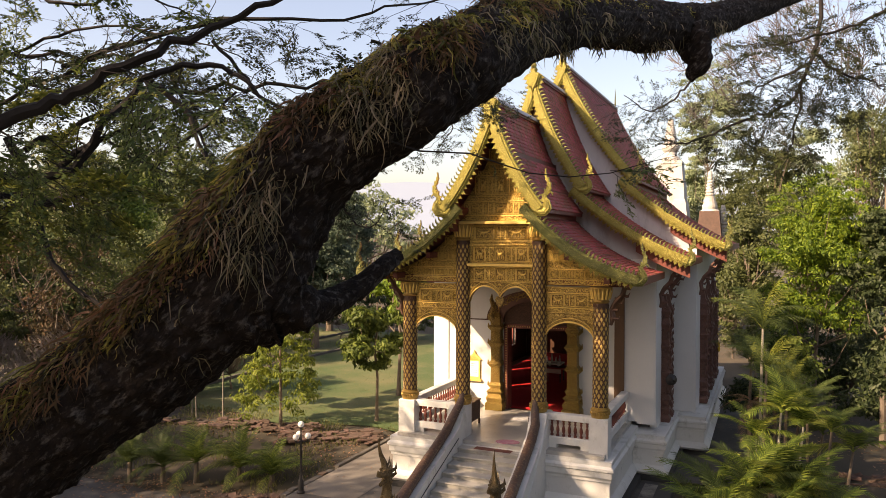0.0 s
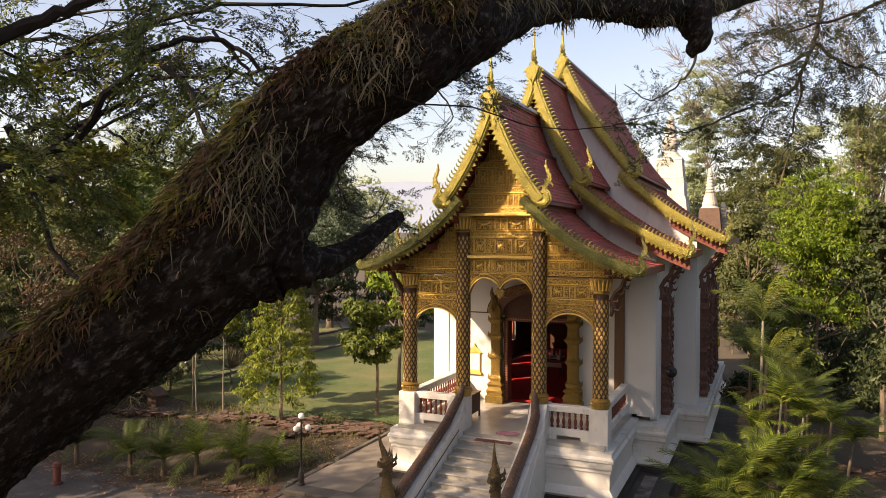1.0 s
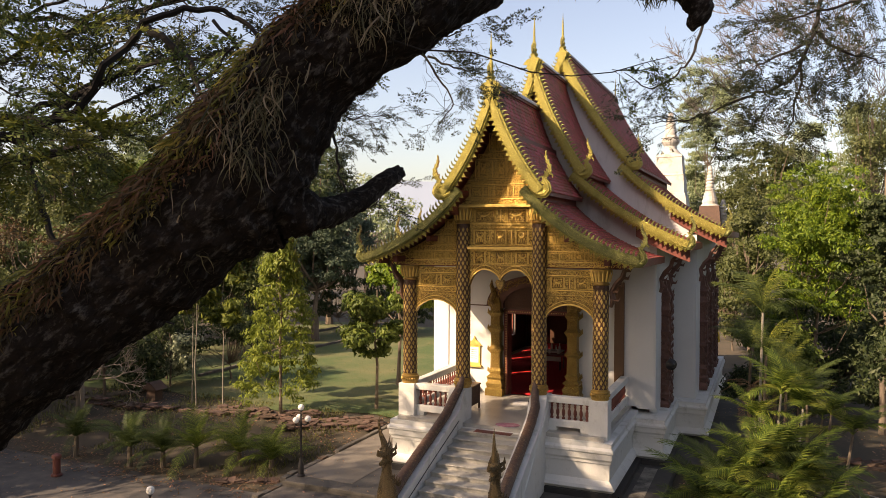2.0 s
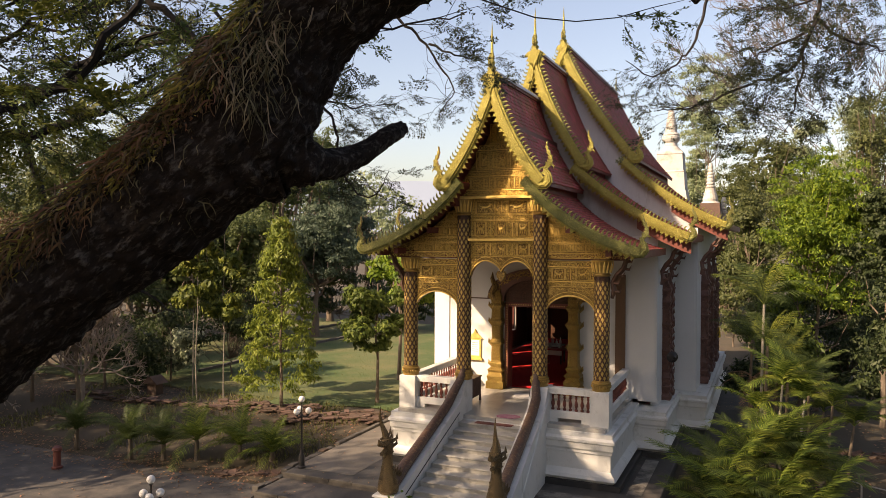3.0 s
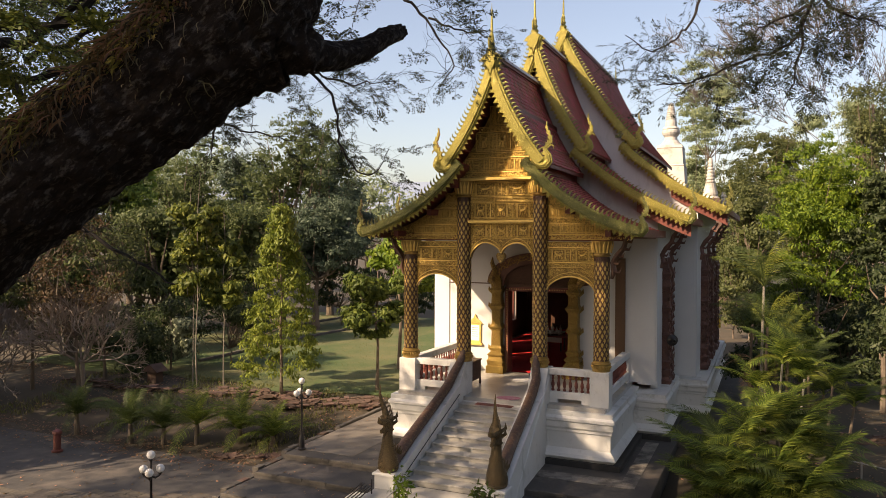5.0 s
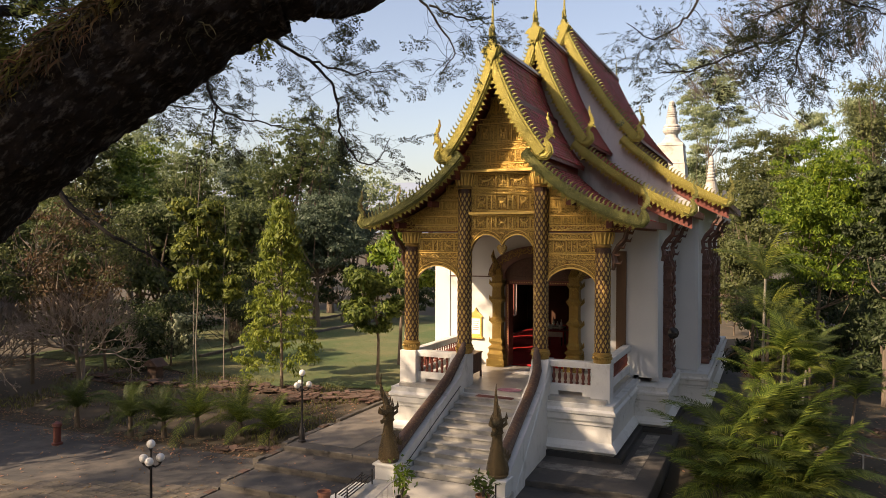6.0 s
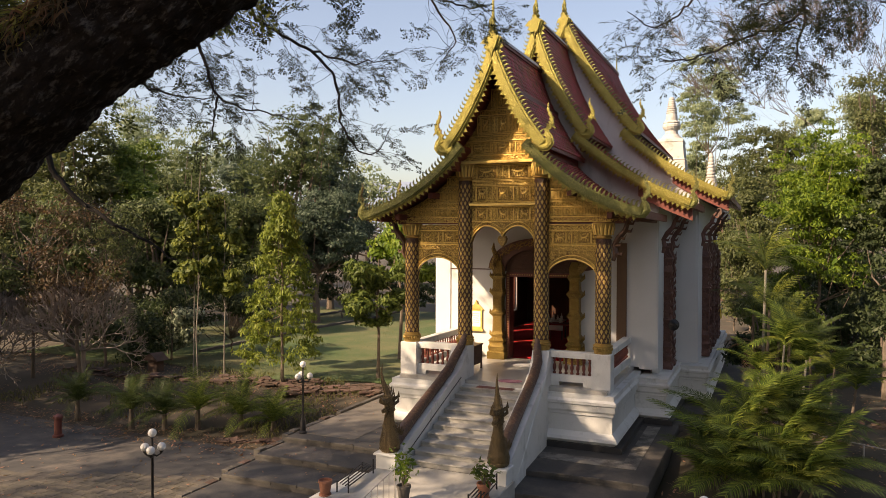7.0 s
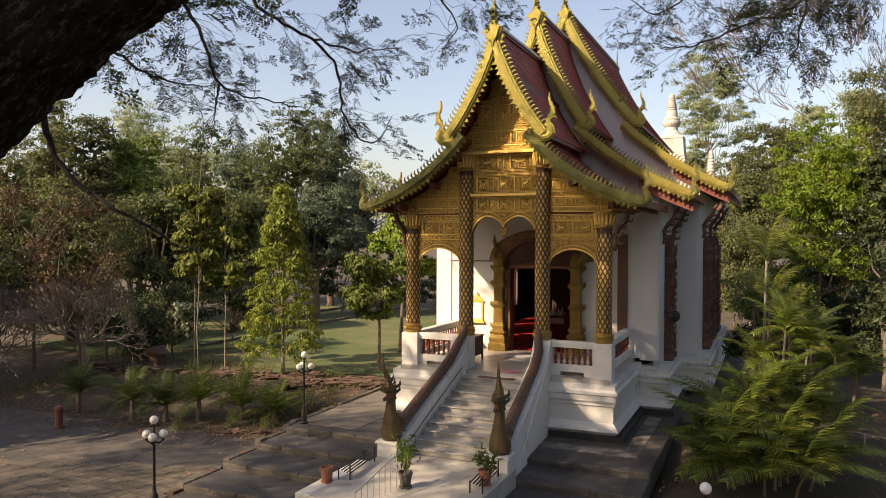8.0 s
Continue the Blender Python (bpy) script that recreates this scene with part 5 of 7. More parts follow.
def tree(name, label, x, y, height, crown_r, leaf, mat, seed, clumps=120, per=60, base=None, bare=0.35, shape="round", trunk_r=0.14, spread=0.5, bark=None, group="", lean=(0, 0), droop=0.15, aspect=0.42, core=0):
    rng = np.random.default_rng(seed)
    z0 = ground_height(x, y) - 0.1 if base is None else base
    t = thing(name, label, "tree", pose(x, y, z0), group)
    sh, forks = Shape(), []
    trunk = [Vector((lean[0] * k / 5 + 0.1 * rng.normal() * k / 5, lean[1] * k / 5 + 0.1 * rng.normal() * k / 5, height * (bare + 0.35 if crown_r > 1.75 else 0.94) * k / 5)) for k in range(6)]
    sh.tube(trunk, [trunk_r * (1.25 if k == 0 else 1 - 0.12 * k) for k in range(6)], 9)
    cl = []
    for k in range(clumps):
        if shape == "cone":
            u = rng.random() ** 0.8
            zz = height * (bare + (1 - bare) * u)
            rr = crown_r * (1 - u) ** 0.75 * (0.35 + 0.75 * rng.random() ** 0.5) + 0.1
            a = rng.random() * 2 * math.pi
            cl.append((lean[0] + rr * math.cos(a), lean[1] + rr * math.sin(a), zz))
        else:
            if k % 12 == 0:
                # a bough: clumps gather on its outer, upper side
                v = unit(rng, 1)[0]
                v[2] = v[2] * 0.9 + 0.12
                rr = 0.35 + 0.45 * rng.random() ** 0.6
                lump = rr * (0.9 + 0.35 * noise.noise((v[0] * 2 + seed, v[1] * 2, v[2] * 2)))
                mid_ = np.array((lean[0] + crown_r * lump * v[0], lean[1] + crown_r * lump * v[1], height * (bare + 1) / 2 + height * (1 - bare) / 2 * lump * v[2]))
                bough = crown_r * rng.uniform(0.26, 0.44)
            w = unit(rng, 1)[0]
            w[2] = w[2] * 0.75 + 0.25
            q = mid_ + w * bough * (0.55 + 0.5 * rng.random())
            q[2] = min(q[2], height)
            cl.append(tuple(q))
    for k in range(0, len(cl), max(1, len(cl) // (26 if crown_r > 1.75 else 7))):
        c = Vector(cl[k])
        j = min(5, max(1, int(5 * (c.z * (0.75 if crown_r > 1.75 else 0.9)) / (height * (bare + 0.35 if crown_r > 1.75 else 0.94)))))
        a = trunk[j]
        mid = (a + c) / 2 + Vector(rng.normal(size=3)) * 0.1 * crown_r + Vector((0, 0, -0.05 * height))
        bough_ = Shape().tube([a, mid, c], [trunk_r * 0.38, trunk_r * 0.25, trunk_r * 0.06], 5)
        forks.append(bough_)
    stem = part("trunk", sh, bark or TRUNK, t, smooth=True)
    if math.hypot(x - 6.8, y + 19.4) < 36 and "grove" not in name:
        for b in forks:
            part("bough", b, bark or TRUNK, stem, smooth=True)
    else:
        rest_ = Shape()
        for b in forks:
            rest_.add(b.v, b.f)
        part("bough", rest_, bark or TRUNK, stem, smooth=True, kind="stuff")
    c, u, s = tufts(rng, cl, per, spread * 1.15, leaf, aspect, droop)
    if core:
        # large leaves deep inside that close the crown
        k = rng.integers(0, len(cl), core)
        mid_ = np.array((lean[0], lean[1], height * (bare + 1) / 2))
        deep = mid_ + (np.array(cl)[k] - mid_) * rng.uniform(0.45, 0.95, core)[:, None]
        c2, u2, s2 = cloud(rng, deep, 1, spread * 0.6, leaf * 2.4, 0.6, 0.8, droop)
        c, u, s = np.vstack((c, c2)), np.vstack((u, u2)), np.vstack((s, s2))
    quads("crown", c, u, s, mat, t)
    return t


tree("sapling", "slender yellow-green tree with a pointed crown on the lawn", -10.0, 3.5, 7.2, 1.5, 0.10, LEAF_YELLOW, 11, 330, 36, bare=0.1, shape="cone", trunk_r=0.06, spread=0.17, aspect=0.30, droop=0.5)
tree("sapling", "young broad-leaved tree with a thin trunk beside the walk", -7.2, 5.9, 5.1, 1.7, 0.105, LEAF_MID, 12, 108, 90, bare=0.26, trunk_r=0.07, spread=0.22, aspect=0.4)
tree("sapling", "bright green tree behind the young one", -8.6, 10.5, 7.0, 1.8, 0.14, LEAF_BRIGHT, 13, 140, 75, bare=0.3, trunk_r=0.1, spread=0.26)
for k, (x, y, h, r) in enumerate(((-13.8, 3.2, 8.8, 1.2), (-13.0, 3.8, 7.2, 0.9), (-14.4, 3.6, 8.2, 1.0))):
    tree("slim_tree", "tall thin-stemmed tree with pale green tufts", x, y, h * 1.05, r, 0.13, LEAF_SLIM, 14 + k, 84, 40, bare=0.24, trunk_r=0.026, spread=0.16, bark=PALE_STEM, group="slim trees")
for k, (x, y, h) in enumerate(((11.6, 3.2, 6.0), (12.6, 6.2, 7.2), (10.4, 5.6, 6.4), (13.6, 2.0, 6.5))):
    tree("thin_tree", "thin-stemmed tree with sparse dark leaves beside the fence", x, y, h, 1.25, 0.085, LEAF_DARK, 340 + k, 60, 34, bare=0.22, trunk_r=0.045, spread=0.3, group="thin trees by the fence")
# shrubs and undergrowth that close the wood's foot
under = [(-16.5, 8.5, 3.2, 1.9, LEAF_DARK), (-19, 7, 3.6, 2.2, LEAF_DARK), (-22, 6, 3.4, 2.4, LEAF_DARK), (-25.5, 4.5, 3.6, 2.4, LEAF_OLIVE), (-21, 15, 4.5, 3, LEAF_DARK), (-25, 13, 5, 3.2, LEAF_DARK), (-30, 9, 5, 3.4, LEAF_DARK), (-20, 24, 5, 3.2, LEAF_DARK), (-16.5, 27, 5, 3.0, LEAF_DARK), (-26, 20, 5.5, 3.2, LEAF_DARK), (-34, 0, 5, 3.4, LEAF_OLIVE), (-28, -2, 4.2, 2.8, LEAF_OLIVE), (-14, 33, 6, 3.6, LEAF_MID), (-11, 38, 6, 3.6, LEAF_MID), (-31, 25, 6, 4, LEAF_DARK),
         (-23, -1.5, 3.6, 2.4, LEAF_OLIVE), (-18.5, 4.5, 2.2, 1.5, LEAF_DARK), (7.9, 10.6, 4.0, 1.3, LEAF_MID), (9.7, 14.6, 4.4, 1.8, LEAF_DARK), (6.4, 9.9, 3.2, 1.0, LEAF_DARK), (10.6, 11.6, 3.2, 1.4, LEAF_DARK), (9.2, 15, 4.5, 2.2, LEAF_DARK), (11.5, 16, 5, 2.6, LEAF_OLIVE), (7.6, 19.5, 4, 2.0, LEAF_MID), (16.5, 11, 5, 2.8, LEAF_DARK), (6.6, 25.5, 4.5, 2.2, LEAF_OLIVE), (4.9, 28.5, 6.0, 2.2, LEAF_OLIVE), (3.6, 33, 7.0, 2.4, LEAF_OLIVE)]
for k, (x, y, h, r, mat) in enumerate(under):
    tree("undergrowth_shrub", "dense dark shrub at the foot of the trees", x, y, h, r, 0.10 if y < 18 else 0.13, mat, 300 + k, 84, 36, bare=-0.08, trunk_r=0.06, spread=0.3, group="undergrowth")
tree("rusty_tree", "thin tree with dry rusty leaves in the shade", -17.5, 0.8, 6.0, 2.3, 0.08, LEAF_BROWN, 331, 50, 34, bare=0.35, trunk_r=0.09, spread=0.35)
tree("rusty_tree", "thin tree with dry rusty leaves in the shade", -21.5, -1.5, 7.0, 2.6, 0.08, LEAF_OLIVE, 332, 60, 40, bare=0.3, trunk_r=0.09, spread=0.35)
tree("rusty_tree", "thin tree with dry rusty leaves in the shade", -20.6, 1.2, 8.6, 2.8, 0.075, LEAF_BROWN, 333, 90, 40, bare=0.3, trunk_r=0.07, spread=0.3)
tree("rusty_tree", "thin olive tree with withered leaves in the shade", -19.0, 3.4, 7.8, 2.2, 0.075, LEAF_OLIVE, 334, 70, 44, bare=0.3, trunk_r=0.06, spread=0.3)
tree("shrub", "pale variegated shrub beside the brick footing", -17.7, 5.8, 2.7, 1.3, 0.12, LEAF_PALE, 330, 60, 40, bare=0.1, trunk_r=0.05, spread=0.2, aspect=0.5)
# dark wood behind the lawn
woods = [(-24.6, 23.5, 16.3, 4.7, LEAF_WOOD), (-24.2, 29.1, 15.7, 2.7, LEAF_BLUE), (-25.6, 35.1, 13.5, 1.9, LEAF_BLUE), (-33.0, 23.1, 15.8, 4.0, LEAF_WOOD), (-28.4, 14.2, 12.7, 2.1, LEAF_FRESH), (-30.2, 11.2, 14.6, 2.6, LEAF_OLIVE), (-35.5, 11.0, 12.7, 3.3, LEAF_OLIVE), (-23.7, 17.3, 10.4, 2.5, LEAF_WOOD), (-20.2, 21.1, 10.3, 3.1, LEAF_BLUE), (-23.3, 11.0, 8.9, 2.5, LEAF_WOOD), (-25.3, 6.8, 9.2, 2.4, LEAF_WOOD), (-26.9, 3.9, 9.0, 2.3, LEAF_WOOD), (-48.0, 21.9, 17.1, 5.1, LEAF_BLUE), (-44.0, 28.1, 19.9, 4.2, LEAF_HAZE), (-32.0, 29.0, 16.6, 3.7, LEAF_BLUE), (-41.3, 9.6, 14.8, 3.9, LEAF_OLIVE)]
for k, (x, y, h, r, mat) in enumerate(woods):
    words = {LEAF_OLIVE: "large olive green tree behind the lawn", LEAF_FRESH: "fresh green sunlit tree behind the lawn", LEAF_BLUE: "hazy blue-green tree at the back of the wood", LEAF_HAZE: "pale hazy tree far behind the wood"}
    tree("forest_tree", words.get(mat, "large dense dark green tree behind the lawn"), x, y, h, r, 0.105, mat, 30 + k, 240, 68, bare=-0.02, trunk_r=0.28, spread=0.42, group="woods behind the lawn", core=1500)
# trees added out of view round the yard to hold back skylight
sky_blockers = [(-30, -8, 16, 6), (-32, -19, 18, 7), (-22, -32, 12, 5), (-11, -32, 19, 7), (2, -33, 19, 7), (14, -31, 19, 7), (24, -24, 18, 7), (24, -12, 16, 6), (25, -1, 14, 6), (24, 10, 14, 6), (-24, -7, 11, 4.4), (-21, -12, 10, 4), (20, -36, 20, 7), (-4, -27.5, 16, 4.5), (16, -22, 14, 4.5)]
for k, (x, y, h, r) in enumerate(sky_blockers):
    tree("unseen_grove_tree", "large dark tree added out of view round the temple yard", x, y, h, r, 0.34, LEAF_DARK, 200 + k, 100, 24, bare=0.05, trunk_r=0.3, spread=0.8, group="grove round the yard")
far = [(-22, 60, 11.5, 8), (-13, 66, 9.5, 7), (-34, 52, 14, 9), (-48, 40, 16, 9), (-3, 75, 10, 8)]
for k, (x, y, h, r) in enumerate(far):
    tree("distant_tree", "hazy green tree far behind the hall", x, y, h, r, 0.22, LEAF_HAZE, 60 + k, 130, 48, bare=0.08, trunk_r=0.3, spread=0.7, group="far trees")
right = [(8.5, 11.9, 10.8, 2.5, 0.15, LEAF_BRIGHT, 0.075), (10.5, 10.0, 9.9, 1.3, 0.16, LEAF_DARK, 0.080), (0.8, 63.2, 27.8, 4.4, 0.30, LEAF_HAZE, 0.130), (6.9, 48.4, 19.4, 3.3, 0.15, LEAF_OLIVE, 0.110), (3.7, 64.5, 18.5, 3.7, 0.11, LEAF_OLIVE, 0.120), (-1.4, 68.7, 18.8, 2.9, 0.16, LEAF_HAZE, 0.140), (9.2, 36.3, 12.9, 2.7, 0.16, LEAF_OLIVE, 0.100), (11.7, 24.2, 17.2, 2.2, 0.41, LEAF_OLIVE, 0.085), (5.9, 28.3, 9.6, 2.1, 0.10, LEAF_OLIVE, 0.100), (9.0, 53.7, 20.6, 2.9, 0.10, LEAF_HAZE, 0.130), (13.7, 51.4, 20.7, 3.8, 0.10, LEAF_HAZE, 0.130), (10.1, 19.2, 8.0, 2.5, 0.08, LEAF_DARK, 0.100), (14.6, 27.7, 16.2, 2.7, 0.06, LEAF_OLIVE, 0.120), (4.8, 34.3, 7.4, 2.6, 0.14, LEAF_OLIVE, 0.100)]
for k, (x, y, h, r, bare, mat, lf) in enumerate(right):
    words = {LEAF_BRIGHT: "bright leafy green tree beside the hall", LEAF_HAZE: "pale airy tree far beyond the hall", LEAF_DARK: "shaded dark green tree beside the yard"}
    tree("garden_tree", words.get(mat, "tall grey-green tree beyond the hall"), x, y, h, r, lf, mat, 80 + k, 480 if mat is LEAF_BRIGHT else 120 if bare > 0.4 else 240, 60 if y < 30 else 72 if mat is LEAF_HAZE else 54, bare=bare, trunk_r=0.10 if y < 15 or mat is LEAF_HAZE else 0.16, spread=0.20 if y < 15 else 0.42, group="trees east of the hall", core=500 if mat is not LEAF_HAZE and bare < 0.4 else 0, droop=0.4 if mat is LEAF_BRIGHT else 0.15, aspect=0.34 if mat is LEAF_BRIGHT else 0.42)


# ---- palms ----
def frond_mesh(name, length, n, leaf, wide, mat, curl=0.5, lift=0.25):
    """An arching pinnate frond along +x, its slender leaflets rising from the rib and bending over to both sides."""
    sh = Shape()
    spine = []
    for k in range(11):
        t = k / 10
        spine.append(Vector((length * (t - 0.12 * t * t * curl), 0, length * (lift * t - curl * 0.75 * t * t))))
    sh.tube(spine, [0.016 * (1 - 0.85 * k / 10) for k in range(11)], 4)
    for k in range(n):
        t = 0.14 + 0.86 * k / n
        i = min(int(t * 10), 9)
        p = spine[i].lerp(spine[i + 1], t * 10 - i)
        d = (spine[i + 1] - spine[i]).normalized()
        up = Vector((-d.z, 0, d.x))
        ll = leaf * (0.5 + 0.6 * math.sin(math.pi * min(t * 0.85 + 0.12, 1))) * random.uniform(0.88, 1.12)
        for s in (1, -1):
            out = (Vector((0, s, 0)) + d * random.uniform(0.5, 0.7) + up * random.uniform(0.2, 0.42)).normalized()
            sag = random.uniform(0.8, 1.2) * (0.30 + 0.2 * curl)
            q = [p + out * (ll * f) - Vector((0, 0, ll * sag * f * f * 1.25)) for f in (0, 0.36, 0.7, 0.95)]
            w = d * wide
            sh.add([q[0] - w * 0.35, q[0] + w * 0.35, q[1] - w * 0.5, q[1] + w * 0.5, q[2] - w * 0.36, q[2] + w * 0.36, q[3]], [(0, 1, 3, 2), (2, 3, 5, 4), (4, 5, 6)])
    return sh.data(name, mat)


def palm(label, x, y, z, stems, frond, seed, fronds=9, group="", trunk=TRUNK, tr=0.05, size=1.0, span=72, tilt=0.62):
    """stems: (dx, dy, height, lean) each; fronds radiate from each stem's head."""
    rng = np.random.default_rng(seed)
    p = thing("palm", label, "palm", pose(x, y, z), group)
    for dx, dy, h, lean in stems:
        a = math.atan2(dy, dx) if (dx or dy) else 0
        top = Vector((dx + lean * math.cos(a), dy + lean * math.sin(a), h))
        sh = Shape().tube([(dx, dy, -0.1), (dx * 1.1, dy * 1.1, h * 0.5), tuple(top)], [tr * 1.3, tr, tr * 0.8], 8)
        part("stem", sh, trunk, p, smooth=True)
        for k in range(fronds):
            az = k * 137.5 + rng.uniform(-20, 20)
            el = 90 - span * (k / fronds) + rng.uniform(-10, 10)
            m = Matrix.Translation(top) @ Euler((0, -radians(el * tilt), radians(az))).to_matrix().to_4x4() @ Matrix.Scale(size * rng.uniform(0.75, 1.1), 4)
            part("frond", frond[k % len(frond)], None, p, at=m)
    return p


PALE_BARK = material("pale_ringed_bark", (0.33, 0.31, 0.26), (0.16, 0.15, 0.12), 3.0, 30, 0.85, 0, 0.4, stretch=(0.3, 0.3, 4))
ARECA = [frond_mesh("frond", ln * 1.1, 38, 0.44, 0.036, mat, c, 0.25) for ln, c, mat in ((1.55, 0.8, PALM_GREEN), (1.45, 1.1, PALM_DARK), (1.3, 1.45, PALM_YELLOW), (1.4, 0.95, PALM_GREEN))]
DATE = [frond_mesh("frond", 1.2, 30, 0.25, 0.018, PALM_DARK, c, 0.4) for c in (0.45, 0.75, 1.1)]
# lit copy: the brighter green stands in for sun on the first palms
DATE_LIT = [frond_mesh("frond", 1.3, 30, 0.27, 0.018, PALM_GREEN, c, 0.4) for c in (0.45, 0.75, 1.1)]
FOX = [frond_mesh("frond", 1.8, 36, 0.50, 0.017, mat, c, 0.55) for c, mat in ((0.55, PALM_YELLOW), (0.9, PALM_DARK), (1.2, PALM_DARK))]
WITHERED = [frond_mesh("frond", 1.3, 24, 0.42, 0.03, PALM_DRY, c, 0.2) for c in (1.3, 1.7)]
areca_stems = [(-1.0, 0.1, 0.8, 0.3), (-0.8, 0.5, 1.25, 0.2), (-0.45, -0.4, 1.0, 0.3), (-0.2, 0.1, 1.5, 0.15), (0.1, 0.5, 1.7, 0.1), (0.2, -0.5, 0.95, 0.3), (0.45, 0.05, 1.35, 0.2), (0.75, 0.4, 1.35, 0.2), (-0.6, -0.8, 0.5, 0.3), (0.0, -1.0, 0.5, 0.3), (0.6, -0.9, 0.55, 0.3), (0.4, 0.9, 1.75, 0.1), (0.8, 0.8, 1.4, 0.1), (-0.3, -0.2, 0.4, 0.4), (0.3, -0.2, 0.5, 0.4), (-0.9, -0.4, 0.35, 0.3), (0.9, -0.3, 0.7, 0.3)]
palm("clump of areca palms with arching yellow-green fronds beside the paving", 6.72, -1.1, -0.5, areca_stems, ARECA, 5, 9, "areca palms", tr=0.03, size=0.95, span=66, tilt=0.92)
palm("slender areca palm rising behind the clump", 7.05, 0.7, -0.4, [(0, 0, 3.1, 0.1), (-0.4, 0.3, 2.3, 0.1), (0.45, 0.3, 2.7, 0.2), (0.1, -0.4, 1.7, 0.2)], [ARECA[2], ARECA[0], ARECA[3]], 6, 8, "areca palms", PALE_BARK, 0.032, 0.72, 68, 1.0)
palm("tall palm with drooping feathery fronds beside the hall", 6.65, 3.6, -0.3, [(0, 0, 4.75, 0.05)], FOX, 7, 12, "tall palms", PALE_BARK, 0.042)
palm("tall palm with drooping feathery fronds beside the hall", 6.3, 6.0, -0.3, [(0, 0, 3.4, 0.05), (0.7, -0.6, 2.9, 0.1)], FOX, 8, 10, "tall palms", tr=0.05, size=0.8)
palm("feathery palm among the areca palms", 6.75, 2.6, -0.3, [(0, 0, 3.7, 0.05), (0.5, 0.5, 3.0, 0.1)], FOX, 18, 9, "tall palms", tr=0.045, size=0.75)
palm("small palm with withered brown fronds beside the hall", 6.35, 4.1, -0.3, [(0, 0, 2.5, 0.05)], WITHERED, 9, 8, "tall palms", tr=0.05, size=0.6, span=120)
palm("shaded areca palm at the foot of the trees", 8.3, 2.6, -0.3, [(0, 0, 2.2, 0.1), (0.5, 0.4, 1.6, 0.2), (-0.4, 0.5, 2.6, 0.1)], ARECA[1:], 16, 7, "areca palms", tr=0.04, size=0.8, tilt=0.9)
palm("shaded areca palm at the foot of the trees", 7.6, 5.2, -0.3, [(0, 0, 1.8, 0.1), (0.6, 0.3, 1.4, 0.2), (-0.5, 0.3, 2.1, 0.1)], ARECA[1:], 17, 7, "areca palms", tr=0.04, size=0.8, tilt=0.9)
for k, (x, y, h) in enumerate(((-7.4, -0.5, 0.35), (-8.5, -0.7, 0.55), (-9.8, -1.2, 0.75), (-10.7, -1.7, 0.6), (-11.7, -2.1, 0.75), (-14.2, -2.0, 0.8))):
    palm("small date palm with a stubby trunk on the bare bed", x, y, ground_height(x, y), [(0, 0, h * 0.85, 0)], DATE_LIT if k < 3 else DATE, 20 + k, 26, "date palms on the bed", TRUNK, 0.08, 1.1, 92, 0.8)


# ---- white stupas beyond the hall ----
def stupa(x, y, z, rows, rings, tip, label, base_mat, cut=4):
    """rows: half width and height of the stepped body; rings: half width and height of the spire's foot."""
    t = thing("stupa", label, "stupa", pose(x, y, z), "stupas beyond the hall")
    part("base", Shape().lathe(rows[:cut + 1], square=True), base_mat, t)
    part("bell", Shape().lathe(rows[cut:], 16), STUPA, t)
    r0, z0 = rings
    prof = []
    n = 7
    for j in range(n):
        r = r0 * (1 - 0.075 * j)
        a, h = z0 + (tip - z0) * 0.85 * j / n, (tip - z0) * 0.85 / n
        prof += [(r * 0.85, a), (r, a + 0.2 * h), (r, a + 0.65 * h), (r * 0.8, a + 0.8 * h)]
    part("spire", Shape().lathe(prof + [(r0 * 0.36, tip - 0.22), (r0 * 0.3, tip - 0.18)], 14), STUPA, t)


stupa(-0.25, 40.4, -0.2, [(2.6, 0), (2.6, 4.0), (1.9, 4.3), (1.42, 8.6), (1.28, 9.9), (1.22, 10.2), (1.16, 10.25), (1.08, 11.6), (1.12, 11.65), (1.02, 11.75), (0.93, 13.0), (0.97, 13.05), (0.9, 13.25), (0.72, 13.45), (0.5, 13.7), (0.46, 13.95), (0.60, 14.1), (0.68, 14.25), (0.68, 14.42), (0.60, 14.5), (0.64, 14.58), (0.58, 14.68), (0.46, 14.75), (0.43, 15.1), (0.38, 15.3)], (0.42, 15.3), 16.75, "tall white plastered stupa with a ringed spire", STUPA, 12)
stupa(1.8, 53.0, -0.2, [(1.6, 0), (1.6, 4.0), (1.4, 4.3), (1.1, 7.0), (0.85, 9.8), (0.66, 10.0), (0.68, 10.2), (0.52, 10.8), (0.44, 11.2)], (0.42, 11.2), 13.7, "brick stupa with a plastered ringed top", BRICK)
stupa(2.9, 54.0, -0.2, [(1.4, 0), (1.4, 3.0), (1.2, 4.3), (1.0, 6.0), (0.8, 7.4), (0.6, 7.4), (0.6, 7.6), (0.5, 7.9)], (0.45, 7.9), 10.6, "small brick stupa with a plastered ringed top", BRICK)

